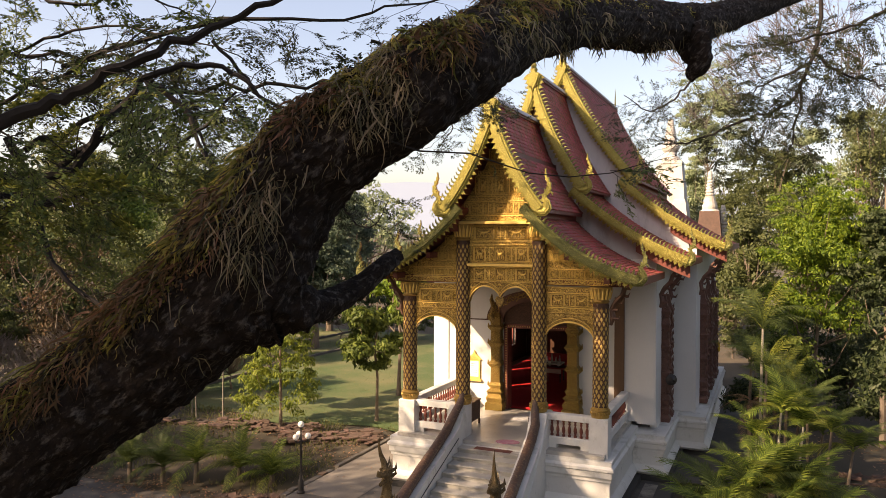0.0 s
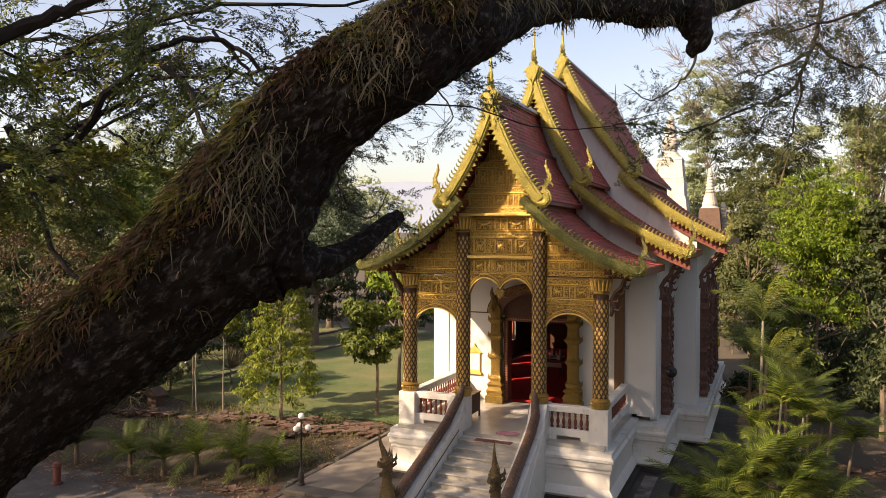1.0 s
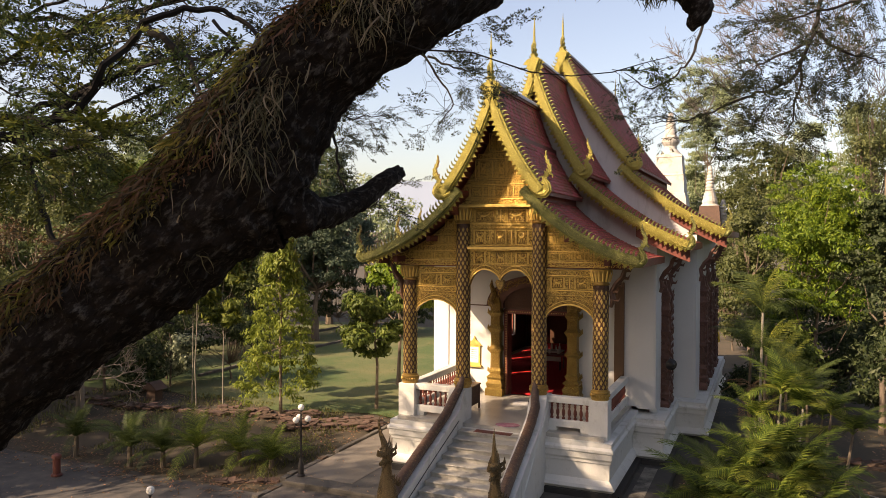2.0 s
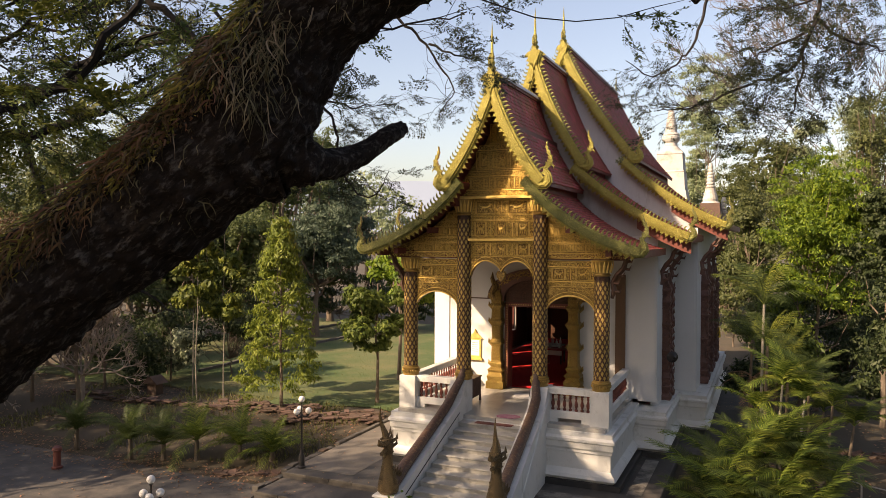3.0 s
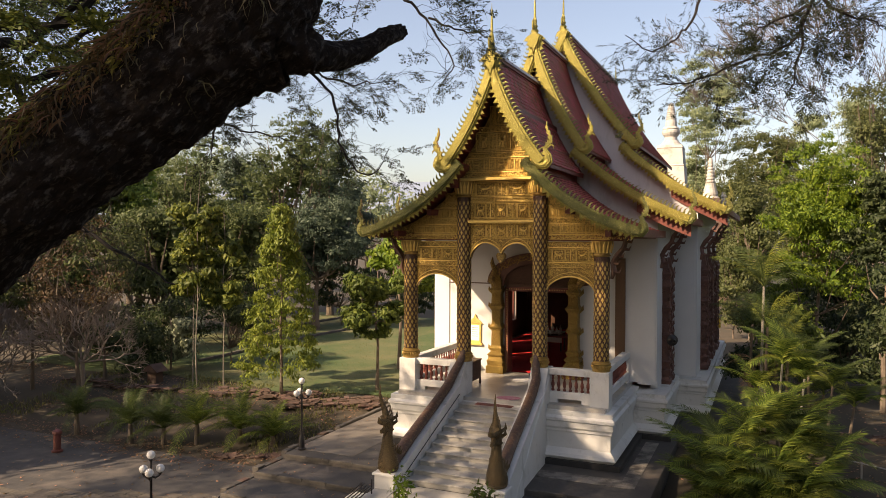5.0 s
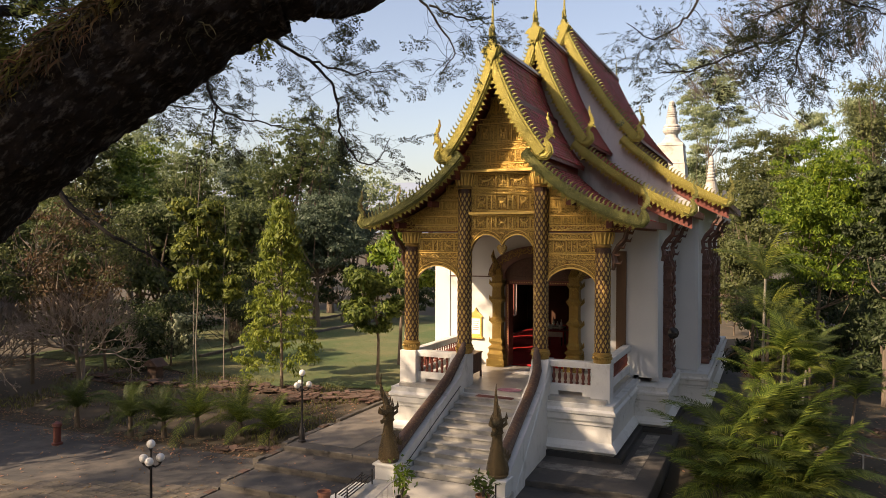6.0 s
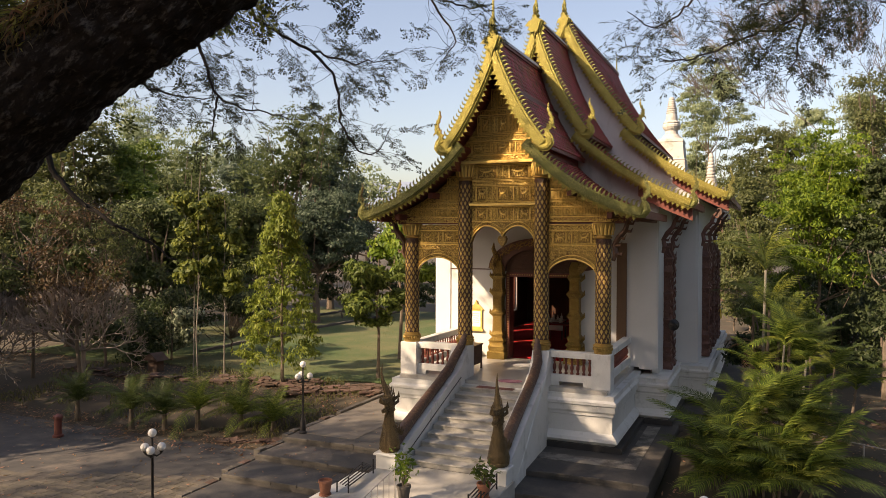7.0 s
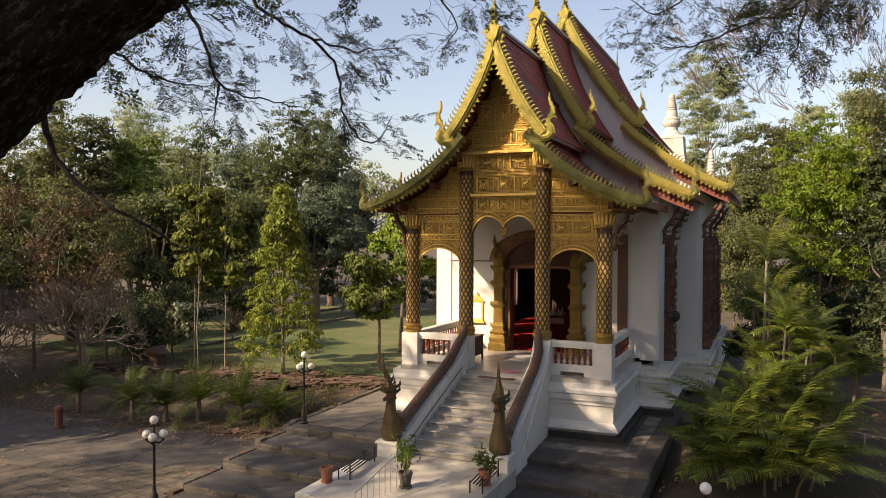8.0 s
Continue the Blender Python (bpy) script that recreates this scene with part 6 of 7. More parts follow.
# hill on the horizon, its pale blue haze put into the colour
hill = Shape()
hp = []
for k in range(60):
    a = -1.2 + 2.4 * k / 59
    hp.append((a, 95 + 40 * noise.noise((a * 3, 0, 7)) + 28 * math.exp(-((a + 0.48) / 0.15) ** 2)))
hv = [(1400 * math.sin(a), 1400 * math.cos(a), -5) for a, h in hp] + [(1500 * math.sin(a), 1500 * math.cos(a), h) for a, h in hp] + [(1900 * math.sin(a), 1900 * math.cos(a), 0) for a, h in hp]
hill.add(hv, [(i, i + 1, 60 + i + 1, 60 + i) for i in range(59)] + [(60 + i, 61 + i, 121 + i, 120 + i) for i in range(59)])
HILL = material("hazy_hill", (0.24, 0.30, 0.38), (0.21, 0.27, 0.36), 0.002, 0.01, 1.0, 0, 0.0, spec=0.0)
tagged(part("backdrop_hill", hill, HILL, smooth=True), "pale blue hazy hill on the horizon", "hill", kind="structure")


# ---- the great limb before the camera ----
limb = thing("rain_tree", "huge dark mossy tree limb hung with dry ferns", "tree", pose(0, 0, 0))
AXIS = [(2.34, -17.51, 5.04, 0.36), (3.04, -17.25, 5.60, 0.33), (3.685, -17.02, 6.07, 0.268), (4.07, -16.85, 6.41, 0.262), (4.40, -16.70, 6.70, 0.305), (4.615, -16.58, 7.03, 0.298), (4.83, -16.50, 7.365, 0.240), (5.165, -16.35, 7.62, 0.232), (5.43, -16.05, 7.88, 0.21), (5.49, -15.08, 8.32, 0.2), (5.72, -13.78, 8.66, 0.19), (6.05, -12.31, 8.98, 0.2), (6.48, -11.02, 9.40, 0.15), (7.18, -9.39, 10.07, 0.12)]


def smooth_path(rows, sub):
    """A smooth line through rows of x, y, z, radius."""
    out = []
    p = [np.array(r, float) for r in rows]
    p = [2 * p[0] - p[1]] + p + [2 * p[-1] - p[-2]]
    for i in range(1, len(p) - 2):
        for k in range(sub):
            t = k / sub
            out.append(0.5 * (2 * p[i] + (p[i + 1] - p[i - 1]) * t + (2 * p[i - 1] - 5 * p[i] + 4 * p[i + 1] - p[i + 2]) * t * t + (3 * p[i] - p[i - 1] - 3 * p[i + 1] + p[i + 2]) * t ** 3))
    out.append(p[-2])
    return out


def rough_tube(sh, rows, n, amp, freq, seed=0.0, ridge=0.6):
    """A limb with a knotty, ridged surface."""
    vs, fs = [], []
    side = None
    pts = [Vector(r[:3]) for r in rows]
    for i, p in enumerate(pts):
        d = (pts[min(i + 1, len(pts) - 1)] - pts[max(i - 1, 0)]).normalized()
        side = d.orthogonal().normalized() if side is None else (side - d * side.dot(d)).normalized()
        up = d.cross(side)
        for k in range(n):
            a = 2 * math.pi * k / n
            o = side * math.cos(a) + up * math.sin(a)
            q = p * freq + o * 0.9
            e = noise.noise((q.x + seed, q.y, q.z)) * 0.6 + noise.noise((q.x * 3 + seed, q.y * 3, q.z * 3)) * 0.35 + 0.25 * noise.noise((q.x * 8, q.y * 8, q.z * 8)) + 0.16 * abs(noise.noise((q.x * 19, q.y * 19, q.z * 19)))
            rid = abs(noise.noise((o.x * 4 + seed, o.y * 4 + p.x * 0.7, o.z * 4 + p.z * 0.7))) * ridge
            vs.append(p + o * rows[i][3] * (1 + amp * (e - rid * 0.5)))
    m = len(pts)
    for i in range(m - 1):
        for k in range(n):
            q = (k + 1) % n
            fs.append((i * n + k, i * n + q, (i + 1) * n + q, (i + 1) * n + k))
    fs.append(tuple(range(n - 1, -1, -1)))
    fs.append(tuple(range((m - 1) * n, m * n)))
    return sh.add(vs, fs)


limb_rows = smooth_path(AXIS, 12)
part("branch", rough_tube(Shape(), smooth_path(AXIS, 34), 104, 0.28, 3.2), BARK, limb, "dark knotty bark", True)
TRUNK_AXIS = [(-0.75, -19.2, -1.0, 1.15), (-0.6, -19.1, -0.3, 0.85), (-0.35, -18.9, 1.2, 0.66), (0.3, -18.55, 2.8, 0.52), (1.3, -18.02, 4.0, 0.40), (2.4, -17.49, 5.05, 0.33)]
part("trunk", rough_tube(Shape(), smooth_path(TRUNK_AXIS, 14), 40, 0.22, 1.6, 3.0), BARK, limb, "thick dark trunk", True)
FORKS = [
    [(0.1, -18.6, 2.6, 0.45), (-1.2, -17.6, 5.6, 0.36), (-2.6, -15.5, 8.6, 0.28), (-4.6, -12.0, 11.4, 0.2), (-6.6, -9.2, 12.8, 0.13), (-9.2, -6.6, 13.8, 0.07)],
    [(-0.35, -18.9, 1.4, 0.5), (-2.0, -20.0, 5.0, 0.38), (-5.0, -22.0, 9.0, 0.28), (-9.0, -23.5, 12.5, 0.18), (-13.0, -24.0, 14.0, 0.08)],
    [(-2.6, -15.5, 8.6, 0.25), (-6.5, -14.5, 11.2, 0.2), (-11.0, -14.5, 13.2, 0.12), (-16.0, -15.0, 14.5, 0.06)],
    [(7.1, -9.5, 10.0, 0.125), (7.8, -7.6, 11.2, 0.11), (8.2, -5.2, 12.4, 0.10), (7.9, -2.7, 12.9, 0.09), (9.4, -2.6, 13.4, 0.05)],
]
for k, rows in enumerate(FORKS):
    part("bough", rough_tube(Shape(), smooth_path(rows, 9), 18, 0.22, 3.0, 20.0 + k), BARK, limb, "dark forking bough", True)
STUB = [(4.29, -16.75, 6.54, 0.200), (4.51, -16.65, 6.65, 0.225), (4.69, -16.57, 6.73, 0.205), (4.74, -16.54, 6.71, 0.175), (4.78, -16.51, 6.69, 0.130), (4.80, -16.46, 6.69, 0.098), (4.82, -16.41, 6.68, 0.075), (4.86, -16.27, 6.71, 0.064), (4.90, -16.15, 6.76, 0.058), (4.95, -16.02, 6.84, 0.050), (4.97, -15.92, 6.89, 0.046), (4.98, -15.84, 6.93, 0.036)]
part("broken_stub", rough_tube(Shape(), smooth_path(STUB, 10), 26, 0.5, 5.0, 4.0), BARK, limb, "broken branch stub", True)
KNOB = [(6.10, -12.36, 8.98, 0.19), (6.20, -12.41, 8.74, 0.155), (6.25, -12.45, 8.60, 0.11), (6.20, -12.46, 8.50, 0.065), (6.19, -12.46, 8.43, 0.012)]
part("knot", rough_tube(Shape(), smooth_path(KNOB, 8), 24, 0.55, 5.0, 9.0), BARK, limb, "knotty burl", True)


# ---- dry ferns and withered strands on the limb ----
def strands(name, rows, count, seed, mat, a0, a1, l0, l1, wide, t0, t1, parent, out=0.35):
    """Blades rooted on the limb between the angles a0 and a1 from its top towards the hall's side, hanging down."""
    rng = np.random.default_rng(seed)
    P = np.array(rows)
    vs = np.empty((count, 11, 3))
    idx = rng.uniform(t0, t1, count) * (len(P) - 2)
    # grow in tufts
    tuft = rng.uniform(t0, t1, max(1, count // 14)) * (len(P) - 2)
    pick = rng.integers(0, len(tuft), count)
    near = rng.random(count) < 0.75
    tang = rng.uniform(a0, a1, len(tuft))
    idx = np.where(near, np.clip(tuft[pick] + rng.normal(0, 0.5, count), 0, len(P) - 2.01), idx)
    ang = np.where(near, tang[pick] + rng.normal(0, 7, count), rng.uniform(a0, a1, count))
    i = idx.astype(int)
    p = P[i] + (P[i + 1] - P[i]) * (idx - i)[:, None]
    d = P[np.minimum(i + 1, len(P) - 1), :3] - P[i, :3]
    d /= np.linalg.norm(d, axis=1)[:, None]
    up = np.array([0, 0, 1.0]) - d * d[:, 2:3]
    up /= np.linalg.norm(up, axis=1)[:, None]
    front = np.cross(d, up)
    a = np.radians(ang)[:, None]
    o = up * np.cos(a) + front * np.sin(a)
    root = p[:, :3] + o * p[:, 3:4] * 0.93
    patch = np.array([noise.noise((x * 2.6 + seed, y * 2.6, z * 2.6)) + 0.5 * noise.noise((x * 7, y * 7 + seed, z * 7)) for x, y, z in root.tolist()])
    ln = (rng.uniform(l0, l1, count) * np.clip(0.62 + 1.9 * patch, 0.2, 1.25))[:, None]
    side = d * rng.normal(0, 0.75, count)[:, None]
    way1 = o * (out + 0.5) + side + unit(rng, count) * 0.7
    way1 /= np.linalg.norm(way1, axis=1)[:, None]
    down = np.array([0, 0, -1.0]) + o * out * 0.6 + unit(rng, count) * 0.6
    down /= np.linalg.norm(down, axis=1)[:, None]
    kink = unit(rng, count) * rng.uniform(0.2, 0.8, count)[:, None]
    w = np.cross(down, unit(rng, count))
    w /= np.linalg.norm(w, axis=1)[:, None] + 1e-9
    w = w * wide * rng.uniform(0.6, 1.4, count)[:, None]
    # each blade leaves the bark outwards, bends down and curls at its tip
    q = root
    vs[:, 0], vs[:, 1] = q - w * 0.4, q + w * 0.4
    for k, way in enumerate((way1, way1 * 0.5 + down * 0.5 + kink * 0.3, down + kink * 0.45, down - kink * 0.3, down * 0.5 - kink)):
        q = q + way / (np.linalg.norm(way, axis=1)[:, None] + 1e-9) * ln * 0.22
        if k < 4:
            vs[:, 2 + 2 * k], vs[:, 3 + 2 * k] = q - w * (1, 0.9, 0.65, 0.4)[k], q + w * (1, 0.9, 0.65, 0.4)[k]
    vs[:, 10] = q
    rows_ = [(2 * k, 2 * k + 1, 2 * k + 3) for k in range(4)] + [(2 * k, 2 * k + 3, 2 * k + 2) for k in range(4)] + [(8, 9, 10)]
    f = np.array(rows_)[None] + (np.arange(count) * 11)[:, None, None]
    me = bpy.data.meshes.new(name)
    me.from_pydata(vs.reshape(-1, 3).tolist(), [], f.reshape(-1, 3).tolist())
    me.materials.append(mat)
    ob = new(name, me)
    ob.parent = parent
    return tagged(ob, kind="stuff")


strands("dry_fern", limb_rows, 9500, 1, FERN_DRY, -75, 72, 0.05, 0.15, 0.0054, 0.15, 0.72, limb, 0.65)
strands("green_fern", limb_rows, 9500, 2, FERN_GREEN, -80, 62, 0.05, 0.15, 0.0058, 0.12, 0.74, limb, 0.7)
strands("hanging_strand", limb_rows, 1900, 3, FERN_GREY, 15, 105, 0.07, 0.21, 0.0036, 0.36, 0.72, limb, 0.2)
strands("hanging_strand", limb_rows, 420, 13, FERN_GREY, 30, 130, 0.06, 0.16, 0.0036, 0.05, 0.6, limb, 0.15)
strands("hanging_strand", limb_rows, 700, 4, FERN_GREY, 90, 200, 0.06, 0.17, 0.005, 0.68, 0.9, limb, 0.1)
strands("moss", limb_rows, 6000, 5, FERN_GREEN, -78, 70, 0.015, 0.045, 0.005, 0.1, 0.85, limb, 0.8)
strands("dry_litter", limb_rows, 3000, 6, FERN_DRY, -70, 50, 0.02, 0.07, 0.010, 0.1, 0.66, limb, 0.8)


# ---- feathery sprays of the rain tree ----
def spray_mesh(seed, mat, leaf=0.105, bare=False):
    """A twig with side shoots, each set with pairs of small leaflets."""
    rng = np.random.default_rng(seed)
    sh = Shape()
    pts = [Vector((0.14 * k, 0.05 * rng.normal(), 0.03 * rng.normal() - 0.008 * k * k)) for k in range(7)]
    sh.tube(pts, [0.008 - 0.0009 * k for k in range(7)], 3)
    lv, lf = [], []
    for k in range(1, 7):
        for s in (1, -1):
            if rng.random() < 0.12:
                continue
            d = (Vector((0.55 + 0.3 * rng.random(), s * (0.75 + 0.3 * rng.random()), rng.normal() * 0.3)) if k < 6 else Vector((1, s * 0.5, rng.normal() * 0.2))).normalized()
            ln = rng.uniform(0.22, 0.42)
            tip = pts[k] + d * ln + Vector((0, 0, -0.06))
            sh.tube([pts[k], pts[k] + d * ln * 0.5, tip], [0.004, 0.003, 0.0015], 3)
            if bare and rng.random() < 0.7:
                continue
            for j in range(7):
                t = (j + 1.2) / 7.5
                p = pts[k].lerp(tip, t)
                for q in (1, -1):
                    n = d.cross(Vector((0, 0, 1))).normalized() * q
                    w = (n + d * 0.5 + Vector(rng.normal(size=3)) * 0.25).normalized()
                    l2 = leaf * rng.uniform(0.6, 1.1)
                    e = d * l2 * 0.22 + Vector((0, 0, rng.normal() * 0.01))
                    b = len(lv)
                    lv += [p, p + w * l2 * 0.55 + e, p + w * l2, p + w * l2 * 0.5 - e]
                    lf.append((b, b + 1, b + 2, b + 3))
    n0 = len(sh.f)
    sh.add(lv, lf)
    me = sh.data("leaf_spray", [TWIG, mat])
    for i, poly in enumerate(me.polygons):
        poly.material_index = 1 if i >= n0 else 0
    return me


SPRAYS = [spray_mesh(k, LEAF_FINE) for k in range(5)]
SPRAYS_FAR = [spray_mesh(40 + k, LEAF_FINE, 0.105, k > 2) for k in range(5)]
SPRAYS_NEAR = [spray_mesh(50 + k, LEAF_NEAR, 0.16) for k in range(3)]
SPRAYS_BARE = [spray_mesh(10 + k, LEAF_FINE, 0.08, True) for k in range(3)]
SPRAYS_GREEN = [spray_mesh(30 + k, LEAF_NEAR, 0.12) for k in range(3)]
SPRAYS_WARM = [spray_mesh(20 + k, LEAF_CANOPY, 0.12) for k in range(4)]


def leafy_branch(points, r, n, seed, kinds, scale=1.0, spread=0.5, parent=None, droop=0.25, lo=0.15):
    """A branch of the rain tree with side twigs that carry leaf sprays."""
    rng = np.random.default_rng(seed)
    rows = smooth_path([(*p, r * (1 - 0.8 * k / max(1, len(points) - 1))) for k, p in enumerate(points)], 6)
    # crooked rather than smooth
    for k in range(1, len(rows) - 1):
        seg = np.linalg.norm(rows[k + 1][:3] - rows[k - 1][:3])
        rows[k] = rows[k] + np.array((*(rng.normal(size=3) * min(0.05, r * 0.9, seg * 0.075)), 0.0))
    sh = rough_tube(Shape(), rows, 7, 0.25, 6.0, seed)
    spots = []
    for k in range(n):
        i = int(rng.uniform(lo, 1) * (len(rows) - 2))
        p = Vector(rows[i][:3])
        ahead = (Vector(rows[i + 1][:3]) - p).normalized()
        d = (ahead * 0.5 + Vector((rng.normal(), rng.normal() * 0.8, rng.normal() * 0.45 - droop))).normalized()
        ln = spread * rng.uniform(0.3, 1.3)
        q = p + d * ln + Vector((0, 0, 0.08 * ln))
        end = q + (d + Vector((0, 0, -droop))).normalized() * ln * 0.5
        bend = p.lerp(q, 0.5) + Vector(rng.normal(size=3)) * 0.09 * ln
        sh.tube([p, bend, q, end], [max(0.006, r * 0.22) * scale ** 0.5, 0.009 * scale, 0.006 * scale, 0.003 * scale], 4)
        for base in ((q, end) if rng.random() < 0.8 else (end,)):
            dd = (d + Vector(rng.normal(size=3)) * 0.45 + Vector((0, 0, -droop * 0.6))).normalized()
            spots.append((base, dd, rng.uniform(0.75, 1.25) * scale, int(rng.integers(0, len(kinds)))))
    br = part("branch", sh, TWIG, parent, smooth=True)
    for base, dd, sc, kind in spots:
        m = Matrix.Translation(base) @ dd.to_track_quat("X", "Z").to_matrix().to_4x4() @ Matrix.Rotation(rng.uniform(-0.6, 0.6), 4, "X") @ Matrix.Scale(sc, 4)
        part("leaf_spray", kinds[kind], None, br, at=m)
    return br


FAR_TWIGS = [
    ([(7.74, -2.54, 12.54), (7.70, -2.58, 11.16), (7.47, -2.69, 10.36), (7.16, -2.84, 9.78), (6.06, -3.33, 9.29), (5.33, -3.66, 9.01), (4.70, -3.94, 8.92)], 0.05, 50, 0.5),
    ([(7.42, -2.72, 10.24), (7.31, -2.79, 9.26), (7.07, -2.90, 8.40)], 0.032, 14, 0.5),
    ([(7.63, -2.62, 10.82), (8.26, -2.35, 10.36), (9.21, -1.93, 10.13)], 0.04, 24, 0.5),
    ([(7.56, -2.32, 10.66), (6.79, -2.67, 10.30), (6.26, -2.91, 9.89)], 0.035, 14, 0.45),
    ([(9.53, -2.86, 11.96), (8.36, -3.39, 11.10), (7.18, -3.91, 10.77), (6.49, -4.22, 10.72)], 0.04, 26, 0.5),
    ([(-0.38, -6.67, 10.91), (0.43, -6.32, 10.36), (0.85, -6.14, 9.69), (1.11, -6.04, 9.25), (0.91, -6.13, 8.86)], 0.035, 16, 0.5),
    ([(0.64, -6.23, 10.14), (1.35, -5.92, 9.86), (1.7, -5.75, 10.0)], 0.025, 10, 0.35),
    ([(-4.96, -5.95, 11.56), (-3.87, -5.49, 10.26), (-2.91, -5.08, 9.61), (-2.37, -4.85, 8.90), (-2.28, -4.82, 8.05), (-1.88, -4.65, 7.34), (-1.48, -4.48, 7.34), (-1.23, -4.35, 7.86)], 0.045, 34, 0.55),
    ([(-2.63, -5.50, 9.49), (-1.81, -5.14, 9.25), (-0.89, -4.73, 9.31)], 0.03, 20, 0.5),
    ([(-5.19, -7.18, 10.70), (-4.68, -6.96, 9.72), (-4.39, -6.85, 8.99), (-4.18, -6.77, 8.38), (-3.37, -6.41, 8.07), (-2.47, -6.02, 7.89)], 0.05, 34, 0.5),
    ([(-4.18, -6.77, 8.38), (-4.25, -6.80, 7.89), (-4.31, -6.84, 7.27)], 0.03, 6, 0.4),
    ([(-6.30, -7.69, 9.10), (-5.62, -7.40, 8.62), (-4.83, -7.05, 8.37), (-4.18, -6.77, 8.38)], 0.035, 20, 0.5),
]
for k, (pts, r, n, sp) in enumerate(FAR_TWIGS):
    leafy_branch(pts, r, int(n * (1.3 if k < 5 else 0.95)), 100 + k, SPRAYS_FAR, 0.56, sp * 1.1, limb, 0.1 if k < 5 else 0.12)
leafy_branch([(5.63, -3.50, 11.38), (5.44, -3.59, 10.46), (5.11, -3.75, 9.94), (4.59, -3.98, 9.63), (4.11, -4.19, 9.94)], 0.035, 26, 130, SPRAYS_BARE[:1], 0.5, 0.3, limb)
leafy_branch([(-6.44, -9.94, 8.91), (-5.93, -9.74, 7.52), (-5.68, -9.64, 6.61), (-5.13, -9.41, 5.97), (-4.29, -9.05, 5.43), (-3.5, -8.7, 4.9)], 0.085, 14, 131, SPRAYS_BARE, 0.6, 0.4, limb, lo=0.3)
# nearer boughs of the same tree
leafy_branch([(1.5, -18.1, 4.2), (3.0, -18.75, 5.6), (4.2, -18.7, 6.7), (4.97, -18.34, 7.18), (5.16, -18.26, 7.28), (5.30, -18.19, 7.35), (5.44, -18.13, 7.43), (5.65, -18.04, 7.53), (5.85, -17.95, 7.62)], 0.03, 5, 140, SPRAYS_WARM, 0.2, 0.1, limb, lo=0.45)
NEAR = [
    ([(0.43, -15.70, 7.38), (1.11, -15.40, 7.52), (1.65, -15.16, 7.57), (2.19, -14.91, 8.31), (2.74, -14.66, 8.40), (3.08, -14.52, 8.13), (3.25, -14.45, 7.85)], 0.048, 34, 0.4),
    ([(1.80, -14.53, 8.42), (2.13, -14.39, 8.12), (2.22, -14.35, 7.87), (2.38, -14.29, 7.57)], 0.035, 10, 0.3),
    ([(0.42, -15.71, 7.57), (1.01, -15.45, 7.39), (1.30, -15.32, 7.37), (1.55, -15.21, 7.58), (1.84, -15.08, 7.81), (2.35, -14.85, 7.99)], 0.06, 24, 0.4),
    ([(-0.62, -15.09, 7.09), (0.06, -14.79, 7.26), (0.60, -14.55, 7.32), (1.04, -14.35, 7.53), (1.63, -14.09, 7.78), (2.21, -13.82, 8.40)], 0.06, 40, 0.45),
]
for k, (pts, r, n, sp) in enumerate(NEAR):
    leafy_branch(pts, r, int(n * 0.34), 150 + k, SPRAYS_WARM, 0.42, sp, limb)
    leafy_branch(pts[1:4], r * 0.3, 8, 250 + k, SPRAYS_NEAR, 0.4, sp, limb)
MIDDLE = [
    ([(-3.4, -13.6, 9.2), (-2.2, -13.0, 9.4), (-0.8, -12.6, 9.3), (0.4, -12.4, 9.5)], 0.04, 40),
    ([(-2.4, -14.2, 8.4), (-1.2, -13.9, 8.5), (-0.2, -13.6, 8.9), (0.8, -13.4, 9.3)], 0.035, 44),
    ([(-2.5, -12.5, 8.2), (-1.2, -11.8, 8.9), (0.4, -11.0, 9.1), (1.8, -10.4, 9.2), (2.9, -9.8, 9.5)], 0.045, 46),
    ([(-3.0, -11.5, 9.6), (-1.0, -10.8, 10.2), (1.0, -10.0, 10.3), (3.2, -9.2, 10.6)], 0.045, 46),
    ([(-4.4, -10.2, 8.4), (-3.0, -9.6, 9.2), (-1.4, -9.2, 9.5)], 0.035, 34),
]
for k, (pts, r, n) in enumerate(MIDDLE):
    leafy_branch(pts, r, int(n * 0.42), 170 + k, SPRAYS_FAR if k % 2 else SPRAYS, 0.6, 0.7, limb)

# one thin twig that leaves the great limb's underside, leafy at its end
twig = [(5.275, -16.505, 7.454), (5.400, -16.450, 7.409), (5.606, -16.360, 7.399), (5.703, -16.317, 7.364), (5.847, -16.254, 7.312), (6.016, -16.180, 7.295), (6.185, -16.105, 7.313), (6.328, -16.041, 7.359), (6.455, -15.985, 7.392)]
bare_twig = part("branch", Shape().tube(twig, [0.0045, 0.004, 0.0037, 0.0033, 0.003, 0.0027, 0.0024, 0.002, 0.0012], 6), TWIG, limb, smooth=True)
for k, (p, d, sc) in enumerate(((twig[6], (0.85, 0.4, 0.28), 0.30), (twig[6], (0.7, 0.3, -0.75), 0.20), (twig[7], (0.6, 0.3, -0.7), 0.20), (twig[3], (0.4, 0.2, -0.9), 0.07), (twig[1], (0.5, 0.2, -0.8), 0.06))):
    part("leaf_spray", SPRAYS_WARM[k % 4], None, bare_twig, at=Matrix.Translation(p) @ Vector(d).to_track_quat("X", "Z").to_matrix().to_4x4() @ Matrix.Scale(sc, 4))

